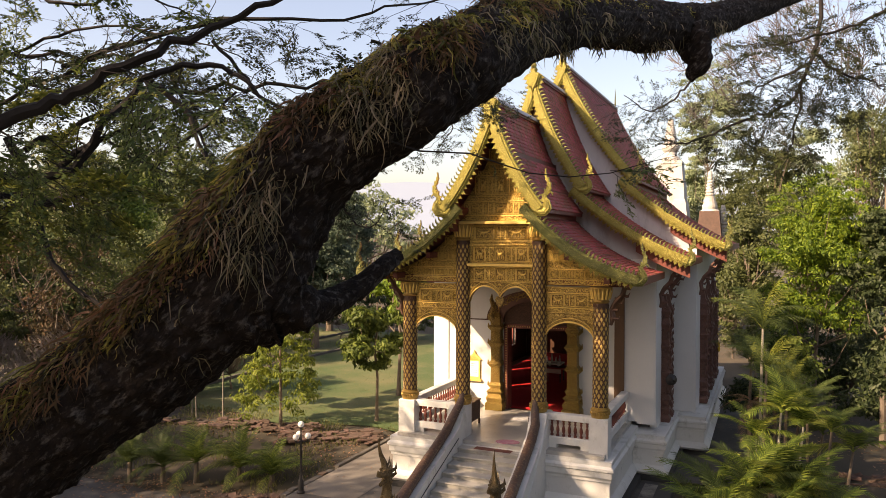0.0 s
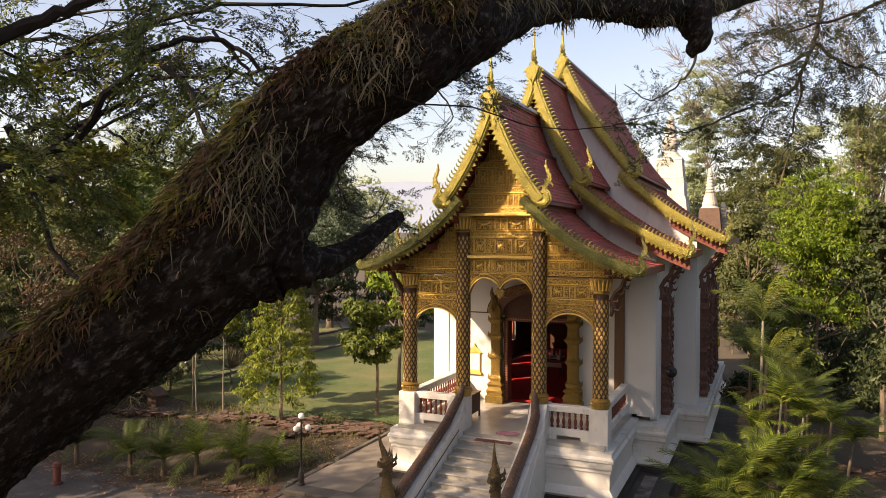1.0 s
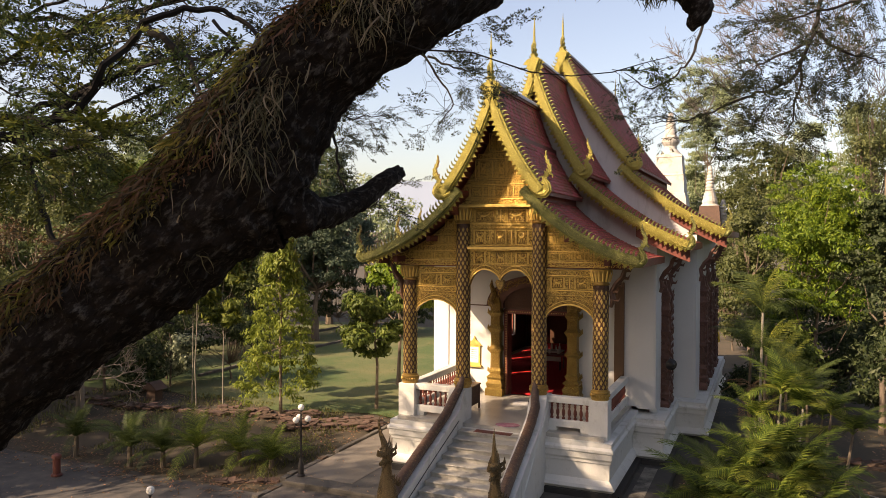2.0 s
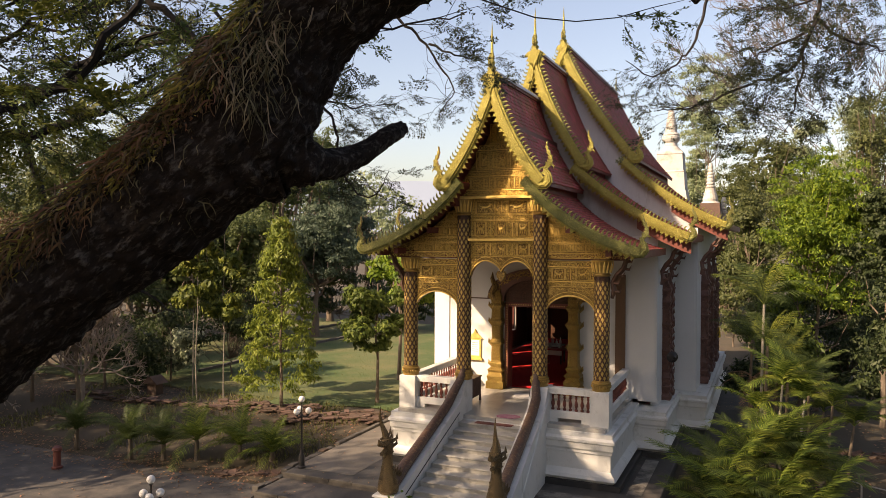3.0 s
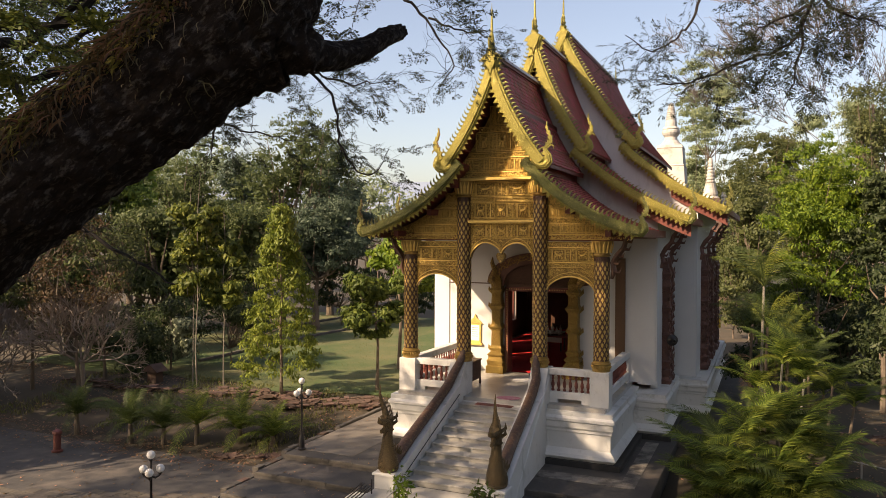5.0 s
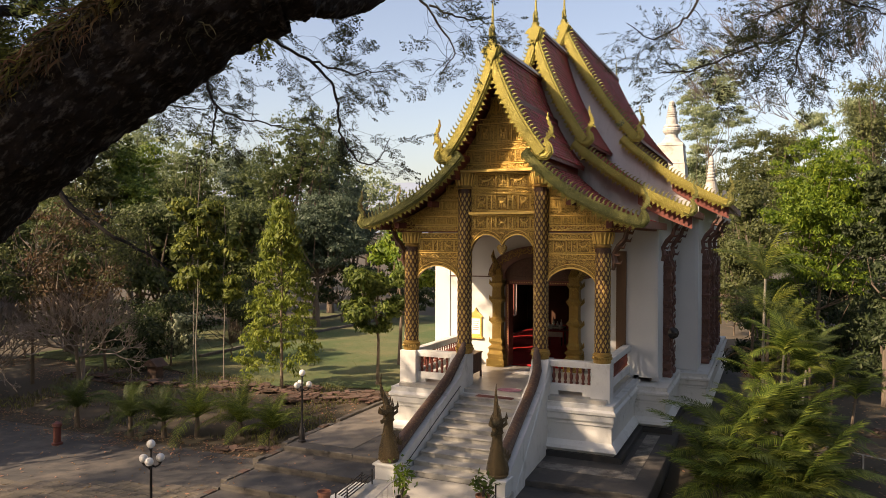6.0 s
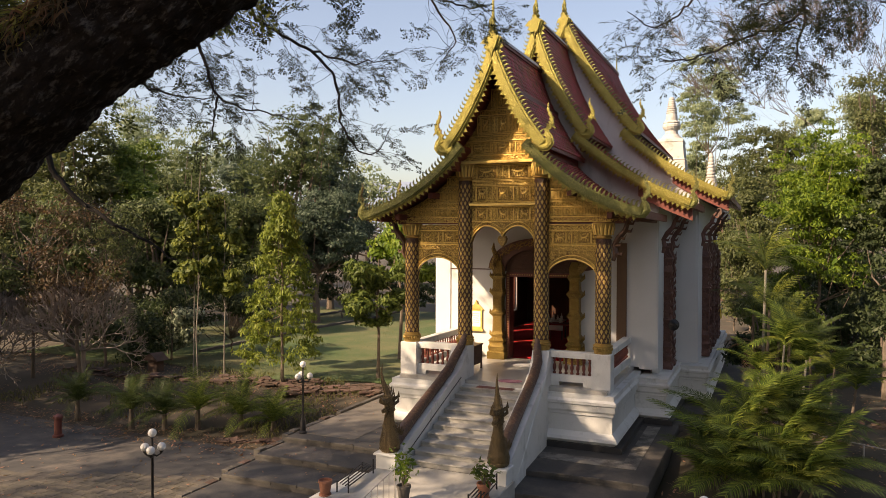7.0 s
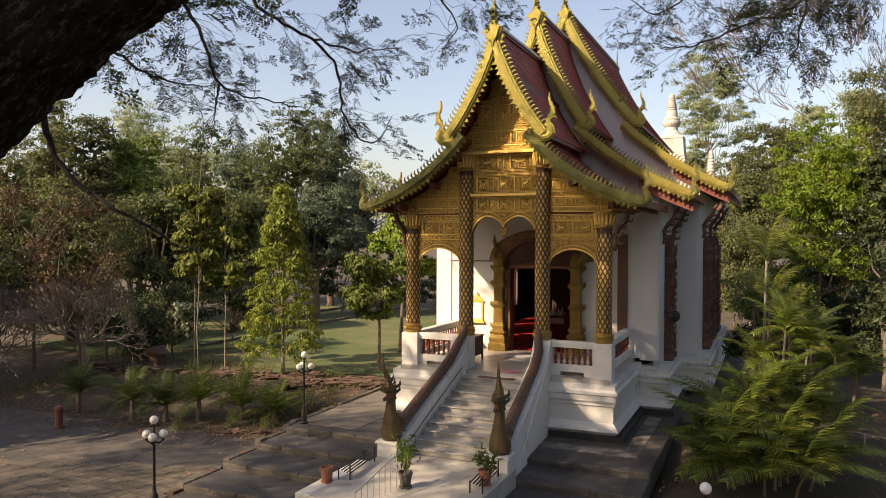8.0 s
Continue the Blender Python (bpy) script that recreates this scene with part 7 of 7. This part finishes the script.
# leafy boughs that fill the upper left, behind the great limb
LEAFY = [
    [(-3.16, -14.01, 9.64), (-2.15, -13.56, 9.30), (-1.03, -13.28, 8.76), (-0.01, -13.05, 8.83), (0.60, -12.78, 8.50)],
    [(-2.05, -14.61, 8.17), (-1.16, -14.21, 8.29), (-0.48, -13.92, 7.99)],
    [(-1.60, -14.96, 9.78), (-0.70, -14.45, 9.71), (0.11, -13.98, 9.46), (0.79, -13.57, 9.56), (1.31, -13.12, 9.27)],
    [(-4.68, -13.04, 9.47), (-3.11, -12.45, 9.52), (-1.77, -12.08, 9.93), (-0.34, -11.67, 9.70), (0.57, -11.26, 9.32)],
    [(-3.03, -13.95, 10.95), (-1.77, -13.39, 10.88), (-0.51, -12.83, 10.74), (0.75, -12.28, 10.54), (1.65, -11.66, 10.42)],
]
for k, pts in enumerate(LEAFY):
    leafy_branch(pts, 0.03, 8, 190 + k, SPRAYS_GREEN if k % 2 else SPRAYS_WARM, 0.5, 0.6, limb, lo=0.05)

# unseen crown added overhead to shade the yard, with gaps through which the sun falls
rng = np.random.default_rng(77)
cl = []
while len(cl) < 1180:
    # its ragged edge towards the hall follows where the shade should end
    x, y, z = rng.uniform(-30, 7), rng.uniform(-36, -6.0), rng.uniform(12.8, 16.5)
    k = (z - 3.0) / -SUN_WAY.z
    across, edge = x + SUN_WAY.x * k, y + SUN_WAY.y * k
    wave = 0.8 * noise.noise((across * 0.5, edge * 0.5, 5.0))
    # left open so that the pediment's middle catches the sun
    high, mid = z - SUN_WAY.z * y / SUN_WAY.y, x - SUN_WAY.x * y / SUN_WAY.y
    if high > 6.45 + 0.3 * wave and -1.2 < mid < 2.4:
        continue
    # stretches added to shade the ground in the east and the facade
    east = 6.8 < across < 13 and edge < 2.0 + 2 * wave
    front = across < 6.4 and 1.2 < edge < 4.0
    if (across > 3.9 and not east and not front and not (edge < -9.0 and across < 8.6 + wave)) or edge > (4.0 if across > -1.0 else 1.5 if across > -2.2 else -2.0) + wave or noise.noise((x * 0.4, y * 0.4, 5.0)) > (0.22 if across > -4 else 0.12 if edge > -2.5 else 0.13 if across > -9 and edge > -8.5 else -0.02):
        continue
    # small openings that let flecks of sun onto the steps, the plinth and the landing
    if any(math.hypot(across - a, edge - b) < r for a, b, r in ((-2.05, -5.3, 1.0), (0.9, -3.2, 0.95), (-2.9, -8.9, 1.3))):
        continue
    # an opening through which the sun reaches the plaza
    if -17 < across < -8.2 and -12.8 < edge < -8.4 + 0.6 * wave and noise.noise((x * 0.55, y * 0.55, 9.0)) < 0.02:
        continue
    cl.append((x, y, z))
c, u, s = cloud(rng, cl, 70, 0.6, 0.16, 0.42, 0.5, 0.1)
quads("crown", c, u, s, LEAF_MID, limb)


# ---- loose things round the stairs and porch ----
def planter(x, y, z, h, label, plant, seed, mat=POT, leaf=LEAF_MID):
    rng = np.random.default_rng(seed)
    t = thing("potted_plant", label, "potted plant", pose(x, y, z), "pots by the stairs")
    part("pot", Shape().lathe([(0.13, 0), (0.13, 0.03), (0.09, 0.035), (0.105, 0.05), (0.135, 0.26), (0.15, 0.27), (0.15, 0.32), (0.13, 0.32), (0.12, 0.27), (0.01, 0.26)], 18), mat, t, smooth=True)
    if plant:
        cl = []
        for k in range(6):
            a = rng.uniform(0, 6.28)
            top = Vector((0.22 * math.cos(a) * rng.uniform(0.3, 1), 0.22 * math.sin(a) * rng.uniform(0.3, 1), 0.3 + h * rng.uniform(0.5, 1)))
            part("stem", Shape().tube([(0, 0, 0.26), (top.x * 0.4, top.y * 0.4, 0.3 + (top.z - 0.3) * 0.5), tuple(top)], [0.012, 0.009, 0.005], 4), TRUNK, t)
            cl += [tuple(top), (top.x * 0.7, top.y * 0.7, 0.3 + (top.z - 0.3) * 0.6)]
        c, u, s = cloud(rng, cl, 9, 0.09, 0.085, 0.32, 0.8, 0.2)
        quads("foliage", c, u, s, leaf, t)
    return t


planter(-1.66, -6.4, -0.05, 0, "empty terracotta flower pot on the landing's edge", False, 1)
planter(0.05, -6.15, 0.0, 0.75, "potted shrub with glossy leaves on the landing", True, 2, KERB, LEAF_BRIGHT)
planter(1.48, -5.35, 0.0, 0.35, "potted plant beside the stair parapet", True, 3, POT, LEAF_MID)


def rack(x, y, ang, ln, label):
    t = thing("iron_rack", label, "rack", pose(x, y, 0, 0, 0, ang), "iron racks")
    for k in range(5):
        part("bar", Shape().tube([(0, 0.06 * k, 0.14 + 0.02 * k), (ln, 0.06 * k, 0.14 + 0.02 * k)], 0.014, 6), IRON, t)
    for a in (0.02, ln - 0.02):
        part("leg", Shape().tube([(a, 0, 0), (a, 0, 0.34)], 0.016, 6), IRON, t)
        part("leg", Shape().tube([(a, 0.26, 0), (a, 0.26, 0.24)], 0.016, 6), IRON, t)
    return t


rack(-1.2, -6.25, 97, 1.4, "low black iron shoe rack along the landing")
rack(1.62, -5.9, 94, 1.2, "low black iron shoe rack beside the parapet")
rail = thing("handrail", "thin white metal handrail at the landing", "handrail", pose(-0.15, -6.9, 0))
part("rail", Shape().tube([(-0.12, -0.7, 0.3), (0.12, 0.5, 0.72), (0.12, 0.52, 0.02)], 0.016, 6), IRON_GREY, rail)
for k in range(7):
    t = k / 7
    part("bar", Shape().tube([(-0.12 + 0.24 * t, -0.7 + 1.2 * t, -0.05), (-0.12 + 0.24 * t, -0.7 + 1.2 * t, 0.3 + 0.42 * t)], 0.009, 5), IRON_GREY, rail)

table = thing("side_table", "dark brown wooden cabinet table on the porch", "table", pose(-1.35, 0.95, FLOOR))
part("tabletop", Shape().box(-0.2, 0.2, -0.6, 0.6, 0.72, 0.76, c=0.01), BROWN, table)
part("side_panel", Shape().box(-0.18, 0.18, -0.56, 0.56, 0.18, 0.72), WOOD, table)
for x in (-0.16, 0.16):
    for y in (-0.54, 0.54):
        part("leg", Shape().box(x - 0.025, x + 0.025, y - 0.025, y + 0.025, 0, 0.18), WOOD, table)
mat_ = thing("doormat", "magenta patterned mat lying on the top step", "mat", pose(0.28, -0.15, FLOOR + 0.004, 0, 0, 8))
part("cloth", Shape().lathe([(0.34, 0), (0.34, 0.012), (0.3, 0.016)], 24, m=Matrix.Diagonal((1, 0.62, 1, 1))), MAGENTA, mat_, smooth=True)
runner = thing("step_mat", "dark red rubber mat on the second step", "mat", pose(0.05, -0.62, FLOOR - RISE + 0.003))
part("cloth", Shape().box(-0.55, 0.5, -0.12, 0.12, 0, 0.012, c=0.004), WOOD_RED, runner)
cloth = thing("floor_cloth", "white cloth spread before the doorway", "cloth", pose(0.1, 2.6, FLOOR + 0.003, 0, 0, 12))
part("cloth", Shape().box(-0.55, 0.55, -0.3, 0.3, 0, 0.01, c=0.004), GLOBE, cloth)
stand = thing("gilt_stand", "small gilt offering stand beside the doorway", "stand", pose(0.55, 3.1, FLOOR))
part("base", Shape().lathe([(0.14, 0), (0.14, 0.05), (0.07, 0.1), (0.12, 0.22), (0.02, 0.26)], 14), GOLD, stand, smooth=True)
grille = thing("metal_gate", "low folded metal grille by the porch column", "gate", pose(0.72, 0.35, FLOOR, 0, 0, 70))
for k in range(7):
    part("bar", Shape().tube([(0.07 * k, 0, 0), (0.07 * k, 0, 0.62)], 0.008, 5), IRON, grille)
part("rail", Shape().tube([(0, 0, 0.6), (0.42, 0, 0.6)], 0.01, 5), IRON, grille)

# framed notice board in a gilt temple-shaped case on the porch wall
notice = thing("notice_case", "small gilt gabled notice case on the white wall", "notice case", pose(-2.2, 3.66, 2.62))
part("back", Shape().box(-0.2, 0.2, -0.01, 0.035, -0.33, 0.33), GILT, notice)
part("paper", Shape().box(-0.15, 0.15, -0.018, -0.01, -0.25, 0.27), GLOBE, notice, "pale paper with a few lines")
part("pediment", Shape().slab([(-0.26, 0.33), (0.26, 0.33), (0.16, 0.43), (0.05, 0.52), (0, 0.64), (-0.05, 0.52), (-0.16, 0.43)], -0.03, 0.03), GILT, notice)
part("sill", Shape().box(-0.25, 0.25, -0.05, 0.035, -0.40, -0.33), GILT, notice)
for k in range(5):
    part("text_line", Shape().box(-0.11, 0.11 - 0.02 * (k % 3), -0.021, -0.018, 0.17 - 0.07 * k, 0.185 - 0.07 * k), BROWN, notice)

# loudspeaker on the side wall
horn = thing("loudspeaker", "grey horn loudspeaker fixed to the side wall", "loudspeaker", look((4.15, 4.0, 2.7), (5.0, 2.2, 2.65)))
part("horn", Shape().lathe([(0.17, 0), (0.175, 0.01), (0.12, 0.05), (0.06, 0.12), (0.04, 0.2)], 20, m=Matrix.Rotation(math.pi, 4, "X") @ Matrix.Translation((0, 0, -0.05))), IRON, horn, smooth=True)
part("driver", Shape().lathe([(0.06, 0.02), (0.07, 0.05), (0.07, 0.14), (0.05, 0.16)], 14), IRON, horn, smooth=True)
part("bracket", Shape().tube([(0, 0, 0.1), (0, -0.12, 0.1), (0, -0.16, 0.3)], 0.015, 6), IRON, horn)

# ---- bed edge, ruins, rubble ----
BRICKS = [Shape().box(-0.19, 0.19, -0.09, 0.09, -0.022, 0.022, c=0.008).data("brick", BRICK), Shape().box(-0.10, 0.11, -0.08, 0.08, -0.02, 0.022, c=0.008).data("brick", BRICK)]


def brick_heap(label, x, y, ang, ln, wide, courses, count, seed, rough=0.04):
    """A low ruined wall of old bricks, laid in courses and tumbled at the edges."""
    rng = np.random.default_rng(seed)
    z = ground_height(x, y)
    t = thing("brick_ruin", label, "ruin", pose(x, y, z, 0, 0, ang), "old brick footings")
    for k in range(count):
        c = int(rng.random() ** 1.6 * courses)
        u, v = rng.uniform(-ln / 2, ln / 2), rng.uniform(-wide / 2, wide / 2)
        m = Matrix.Translation((u, v, 0.01 + 0.045 * c)) @ Euler((rng.normal(0, rough), rng.normal(0, rough), (0 if rng.random() < 0.7 else 1.57) + rng.normal(0, 0.2))).to_matrix().to_4x4()
        part("brick", BRICKS[k % 2], None, t, at=m)
    return t


brick_heap("tumbled red brick footing of an old building on the lawn's edge", -7.6, 3.1, 25, 3.6, 1.3, 4, 260, 1, 0.05)
brick_heap("tumbled red brick footing of an old building on the lawn's edge", -10.6, 3.4, 10, 4.2, 1.3, 4, 240, 2, 0.06)
brick_heap("low line of old bricks in the shade", -14.0, 2.6, 5, 4.0, 0.5, 3, 90, 3)
brick_heap("low line of old bricks in the shade", -18.0, 2.4, -5, 4.5, 0.5, 4, 90, 4)
brick_heap("scatter of broken bricks along the planting bed", -7.2, -1.6, 28, 2.2, 0.35, 2, 60, 5, 0.2)
brick_heap("old brick rubble between the trees", 11.0, 6.0, 10, 4.5, 1.0, 3, 90, 6, 0.15)
kerb = thing("kerb", "low brown brick kerb along the terrace and walk", "kerb", kind="structure")
for k in range(22):
    y = -6.9 + 0.31 * k
    z = next((zz for yy, zz in LEVELS if y > yy), -0.69)
    part("kerb_brick", Shape().box(-5.56, -5.37, y, y + 0.29, z - 0.6, z + 0.015 + 0.035 * ((k * 7) % 5 == 0), c=0.012), KERB if k % 4 else BRICK, kerb)
for k in range(34):
    y = 0.2 + 0.45 * k
    part("kerb_stone", Shape().box(-5.52, -5.37, y, y + 0.43, -0.5, -0.08 + 0.008 * (k % 3), c=0.012), KERB, kerb)

for x, y0, n in ((-18.2, 8.2, 46), (-22.4, 22.5, 20)):
    edge = thing("lawn_edging", "low dark stone edging across the lawn", "edging", group="lawn edgings")
    for k in range(n):
        y = y0 + 0.5 * k
        part("edging_stone", Shape().box(x - 0.09, x + 0.09, y, y + 0.48, -0.5, ground_height(x, y) + 0.15 + 0.012 * (k % 3), c=0.015), KERB, edge)

post = thing("fire_post", "short red painted post beside the paving", "post", pose(-13.0, -3.7, -0.78))
part("body", Shape().lathe([(0.16, 0), (0.16, 0.08), (0.11, 0.1), (0.11, 0.55), (0.15, 0.58), (0.13, 0.66), (0.03, 0.72)], 14), WOOD_RED, post, smooth=True)
shrine = thing("spirit_house", "small brick-red shelter under the trees", "shrine", pose(-16.4, 3.6, ground_height(-16.4, 3.6)))
part("body", Shape().box(-0.24, 0.24, -0.2, 0.2, 0, 0.5, c=0.02), BRICK, shrine)
part("roof", Shape().slab([(-0.42, 0.48), (0.42, 0.48), (0.3, 0.58), (0.12, 0.72), (0, 0.78), (-0.12, 0.72), (-0.3, 0.58)], -0.32, 0.32), BRICK, shrine)

# thin metal fence on the east side
fence = thing("fence", "thin rusty white metal rail fence among the palms", "fence")
for a, b in (((7.4, 2.6, 0.0), (9.0, 1.7, 0.0)), ((9.0, 1.7, 0.0), (12.5, -0.4, 0.0))):
    part("rail", Shape().tube([(a[0], a[1], 0.18), (b[0], b[1], 0.18)], 0.018, 6), IRON_GREY, fence)
for x, y in ((7.4, 2.6), (9.0, 1.7), (10.8, 0.62), (12.5, -0.4)):
    part("post", Shape().tube([(x, y, -0.6), (x, y, 0.2)], 0.022, 6), IRON_GREY, fence)
globe = thing("garden_lamp", "white glass globe lamp among the palm fronds", "lamp", pose(5.65, -4.0, -0.72))
part("post", Shape().tube([(0, 0, 0), (0, 0, 0.72)], 0.025, 8), IRON, globe)
part("globe", Shape().lathe(ball(0.12), 16), GLOBE, globe, smooth=True, at=pose(0, 0, 0.82))

# yellow cloth on a shrine stand beyond the hall
banner = thing("yellow_drape", "bright yellow cloth draped over a stand behind the hall", "drape", pose(4.0, 20.7, -0.2))
part("stand", Shape().box(-0.5, 0.5, -0.3, 0.3, 0, 1.5), WOOD, banner)
part("cloth", Shape().lathe([(0.75, 1.5), (0.72, 1.9), (0.66, 2.0), (0.1, 2.1)], 14, m=Matrix.Diagonal((0.8, 0.6, 1, 1))), YELLOW, banner)


# bare shrub with pale twigs, and leafless tree
def stubby(rng, sh, p, d, length, r, depth):
    """A thick blunt twig that bends upwards and forks at its end."""
    mid = p + d * length * 0.55 + Vector((0, 0, 0.04 * length))
    d = (d + Vector((0, 0, 0.22)) + Vector(rng.normal(size=3)) * 0.08).normalized()
    end = mid + d * length * 0.5
    sh.tube([p, mid, end], [r, r * 0.9, r * 0.85], 5 if depth > 3 else 3)
    if depth == 0:
        return
    side = d.orthogonal().normalized()
    turn = rng.uniform(0, 6.28)
    kids = 2 if rng.random() < 0.55 else 3
    for k in range(kids):
        a = turn + 6.28 * k / kids
        out = Matrix.Rotation(a, 3, d) @ side
        stubby(rng, sh, end, (d + out * rng.uniform(0.45, 0.75)).normalized(), length * rng.uniform(0.66, 0.82), r * 0.80, depth - 1)


def bare_shrub(x, y, r, h, seed, label):
    """A short trunk whose crooked limbs fork again and again into a wide dome of pale blunt twigs."""
    rng = np.random.default_rng(seed)
    t = thing("bare_shrub", label, "shrub", pose(x, y, ground_height(x, y)), "leafless shrubs")
    part("trunk", Shape().tube([(0, 0, -0.1), (0.05, 0, h * 0.15), (0, 0.05, h * 0.32)], [0.13, 0.10, 0.085], 7), DRY, t, smooth=True)
    for k in range(10):
        a = k * 2.4 + rng.uniform(-0.3, 0.3)
        el = 0.1 + 1.1 * ((k * 0.618) % 1)
        sh = Shape()
        stubby(rng, sh, Vector((0, 0.04, h * 0.30)), Vector((math.cos(a) * math.cos(el), math.sin(a) * math.cos(el), math.sin(el))), r * 0.30, 0.042, 6)
        part("limb", sh, DRY, t)
    return t


bare_shrub(-17.8, 1.2, 2.7, 4.3, 1, "leafless shrub with dense pale twigs")
bare_shrub(-20.6, -0.8, 2.6, 4.2, 2, "leafless shrub with dense pale twigs")


def bare_tree(x, y, height, seed):
    """A leafless tree of forking limbs that end in a haze of fine twigs."""
    rng = np.random.default_rng(seed)
    t = thing("bare_tree", "tall leafless tree with hazy brown twigs", "tree", pose(x, y, ground_height(x, y)), "leafless trees")
    sh, tips, fine = Shape(), [], Shape()
    limbs(rng, sh, (0, 0, -0.1), (0, 0, 1), height * 0.42, 0.10, 5, tips, 0.42, 0.22)
    part("trunk", sh, TWIG_PALE, t, smooth=True)
    for p in tips:
        away = Vector((p.x, p.y, 0)).normalized() * 0.7 if p.x or p.y else Vector((0, 0, 0))
        for k in range(4):
            d = (away + Vector(rng.normal(size=3) * 0.4) + Vector((0, 0, 0.8))).normalized()
            e = p + d * rng.uniform(0.7, 1.5)
            m = p.lerp(e, 0.5) + Vector(rng.normal(size=3)) * 0.06
            fine.tube([p, m, e], [0.022, 0.017, 0.010], 3)
            for q in (p.lerp(m, 0.6), m, m.lerp(e, 0.5), e):
                d2 = (d + Vector(rng.normal(size=3) * 0.5) + Vector((0, 0, 0.2))).normalized() * rng.uniform(0.25, 0.6)
                fine.tube([q, q + d2 * 0.5 + Vector(rng.normal(size=3)) * 0.03, q + d2], [0.013, 0.011, 0.007], 3)
    part("twig", fine, TWIG_PALE, t, kind="stuff")
    c, u, s = cloud(rng, [tuple(p) for p in tips], 2, 0.4, 0.09)
    quads("dry_leaf", c, u, s, LEAF_BROWN, t)


TWIG_PALE = material("hazy_brown_twigs", (0.125, 0.11, 0.097), (0.085, 0.075, 0.066), 4.0, 20, 0.95, 0, 0.2)
bare_tree(11.0, 31.8, 24.0, 3)
bare_tree(12.6, 29.5, 21.0, 4)


# ---- fallen leaves, grass and pavers ----
def litter(name, parent, count, x0, x1, y0, y1, zf, seed, size, mat, flat=0.25, patch=0.0):
    rng = np.random.default_rng(seed)
    pts = []
    while len(pts) < count:
        x, y = rng.uniform(x0, x1), rng.uniform(y0, y1)
        if patch and noise.noise((x * 0.5, y * 0.5, seed)) < patch:
            continue
        pts.append((x, y, zf(x, y) + 0.012))
    c = np.array(pts)
    u = unit(rng, count)
    u[:, 2] *= flat
    u /= np.linalg.norm(u, axis=1)[:, None]
    sd = np.cross(u, np.array([0, 0, 1.0]) + 0.3 * unit(rng, count))
    sd /= np.linalg.norm(sd, axis=1)[:, None]
    ln = size * rng.uniform(0.5, 1.3, count)[:, None]
    return quads(name, c, u * ln, sd * ln * 0.45, mat, parent)


litter("fallen_leaves", plaza, 700, -22, -5.6, -12, -3.0, lambda x, y: -0.745, 1, 0.055, LITTER)
litter("fallen_leaves", plaza, 900, -20, -6, -3.2, -1.2, lambda x, y: max(ground_height(x, y), -0.75), 2, 0.06, LITTER, patch=0.0)
litter("fallen_leaves", ground, 5200, -26, -5.7, -3.0, 6.0, ground_height, 3, 0.055, LITTER, patch=-0.1)
litter("fallen_leaves", ground, 2600, 4.6, 16, -4, 16, ground_height, 4, 0.055, LITTER, patch=-0.1)
litter("fallen_leaves", terrace, 160, -5.3, -1.6, -6.5, 2.0, lambda x, y: next((zz for yy, zz in LEVELS if y > yy), -0.69), 5, 0.045, LITTER)
rng = np.random.default_rng(9)
n = 14000
gx, gy = rng.uniform(-26, -5.6, n), 4.8 + 25 * rng.random(n) ** 1.5
gc = np.array([(a, b, ground_height(a, b) + 0.045) for a, b in zip(gx, gy)])
gu = unit(rng, n) * 0.5 + np.array([0, 0, 1.0])
gsd = np.cross(gu, unit(rng, n))
gsd /= np.linalg.norm(gsd, axis=1)[:, None]
tagged(quads("grass", gc, gu * 0.03, gsd * 0.008, GRASS, None), "thin dry grass blades of the lawn", "grass", kind="stuff")
rng = np.random.default_rng(10)
n = 9000
gx, gy = rng.uniform(-20, -5.7, n), rng.uniform(-1.2, 5.0, n)
keep = np.array([noise.noise((a * 0.6, b * 0.6, 2.0)) > 0.0 for a, b in zip(gx, gy)])
gx, gy = gx[keep], gy[keep]
n = len(gx)
gc = np.array([(a, b, ground_height(a, b) + 0.07) for a, b in zip(gx, gy)])
gu = unit(rng, n) * 0.6 + np.array([0, 0, 1.0])
gsd = np.cross(gu, unit(rng, n))
gsd /= np.linalg.norm(gsd, axis=1)[:, None]
tagged(quads("weeds", gc, gu * 0.08, gsd * 0.014, GRASS, None), "straggling weeds on the planting bed", "weeds", kind="stuff")

# pavers: those the camera passes nearest as pieces, the rest joined
rest = Shape()
laid = 0
for j in range(38):
    for i in range(40):
        x = -5.72 - 0.40 * i - (0.2 if j % 2 else 0)
        y = -4.6 - 0.30 * j
        # they give way to smooth paving along a slanting edge
        if y > -4.6 + 0.35 * (x + 5.72) + 0.3 * noise.noise((x, y, 3.0)):
            continue
        m = Matrix.Translation((x, y, -0.758 + random.uniform(-0.002, 0.002))) @ Euler((random.gauss(0, 0.004), random.gauss(0, 0.004), random.gauss(0, 0.006))).to_matrix().to_4x4()
        if x > -9.5 and y < -5.4 and laid < 300:
            part("paver", PAVER, None, plaza, at=m)
            laid += 1
        else:
            rest.box(-0.195, 0.195, -0.145, 0.145, -0.03, 0.012, m)
part("pavers", rest, BRICK_REST, plaza, kind="stuff")
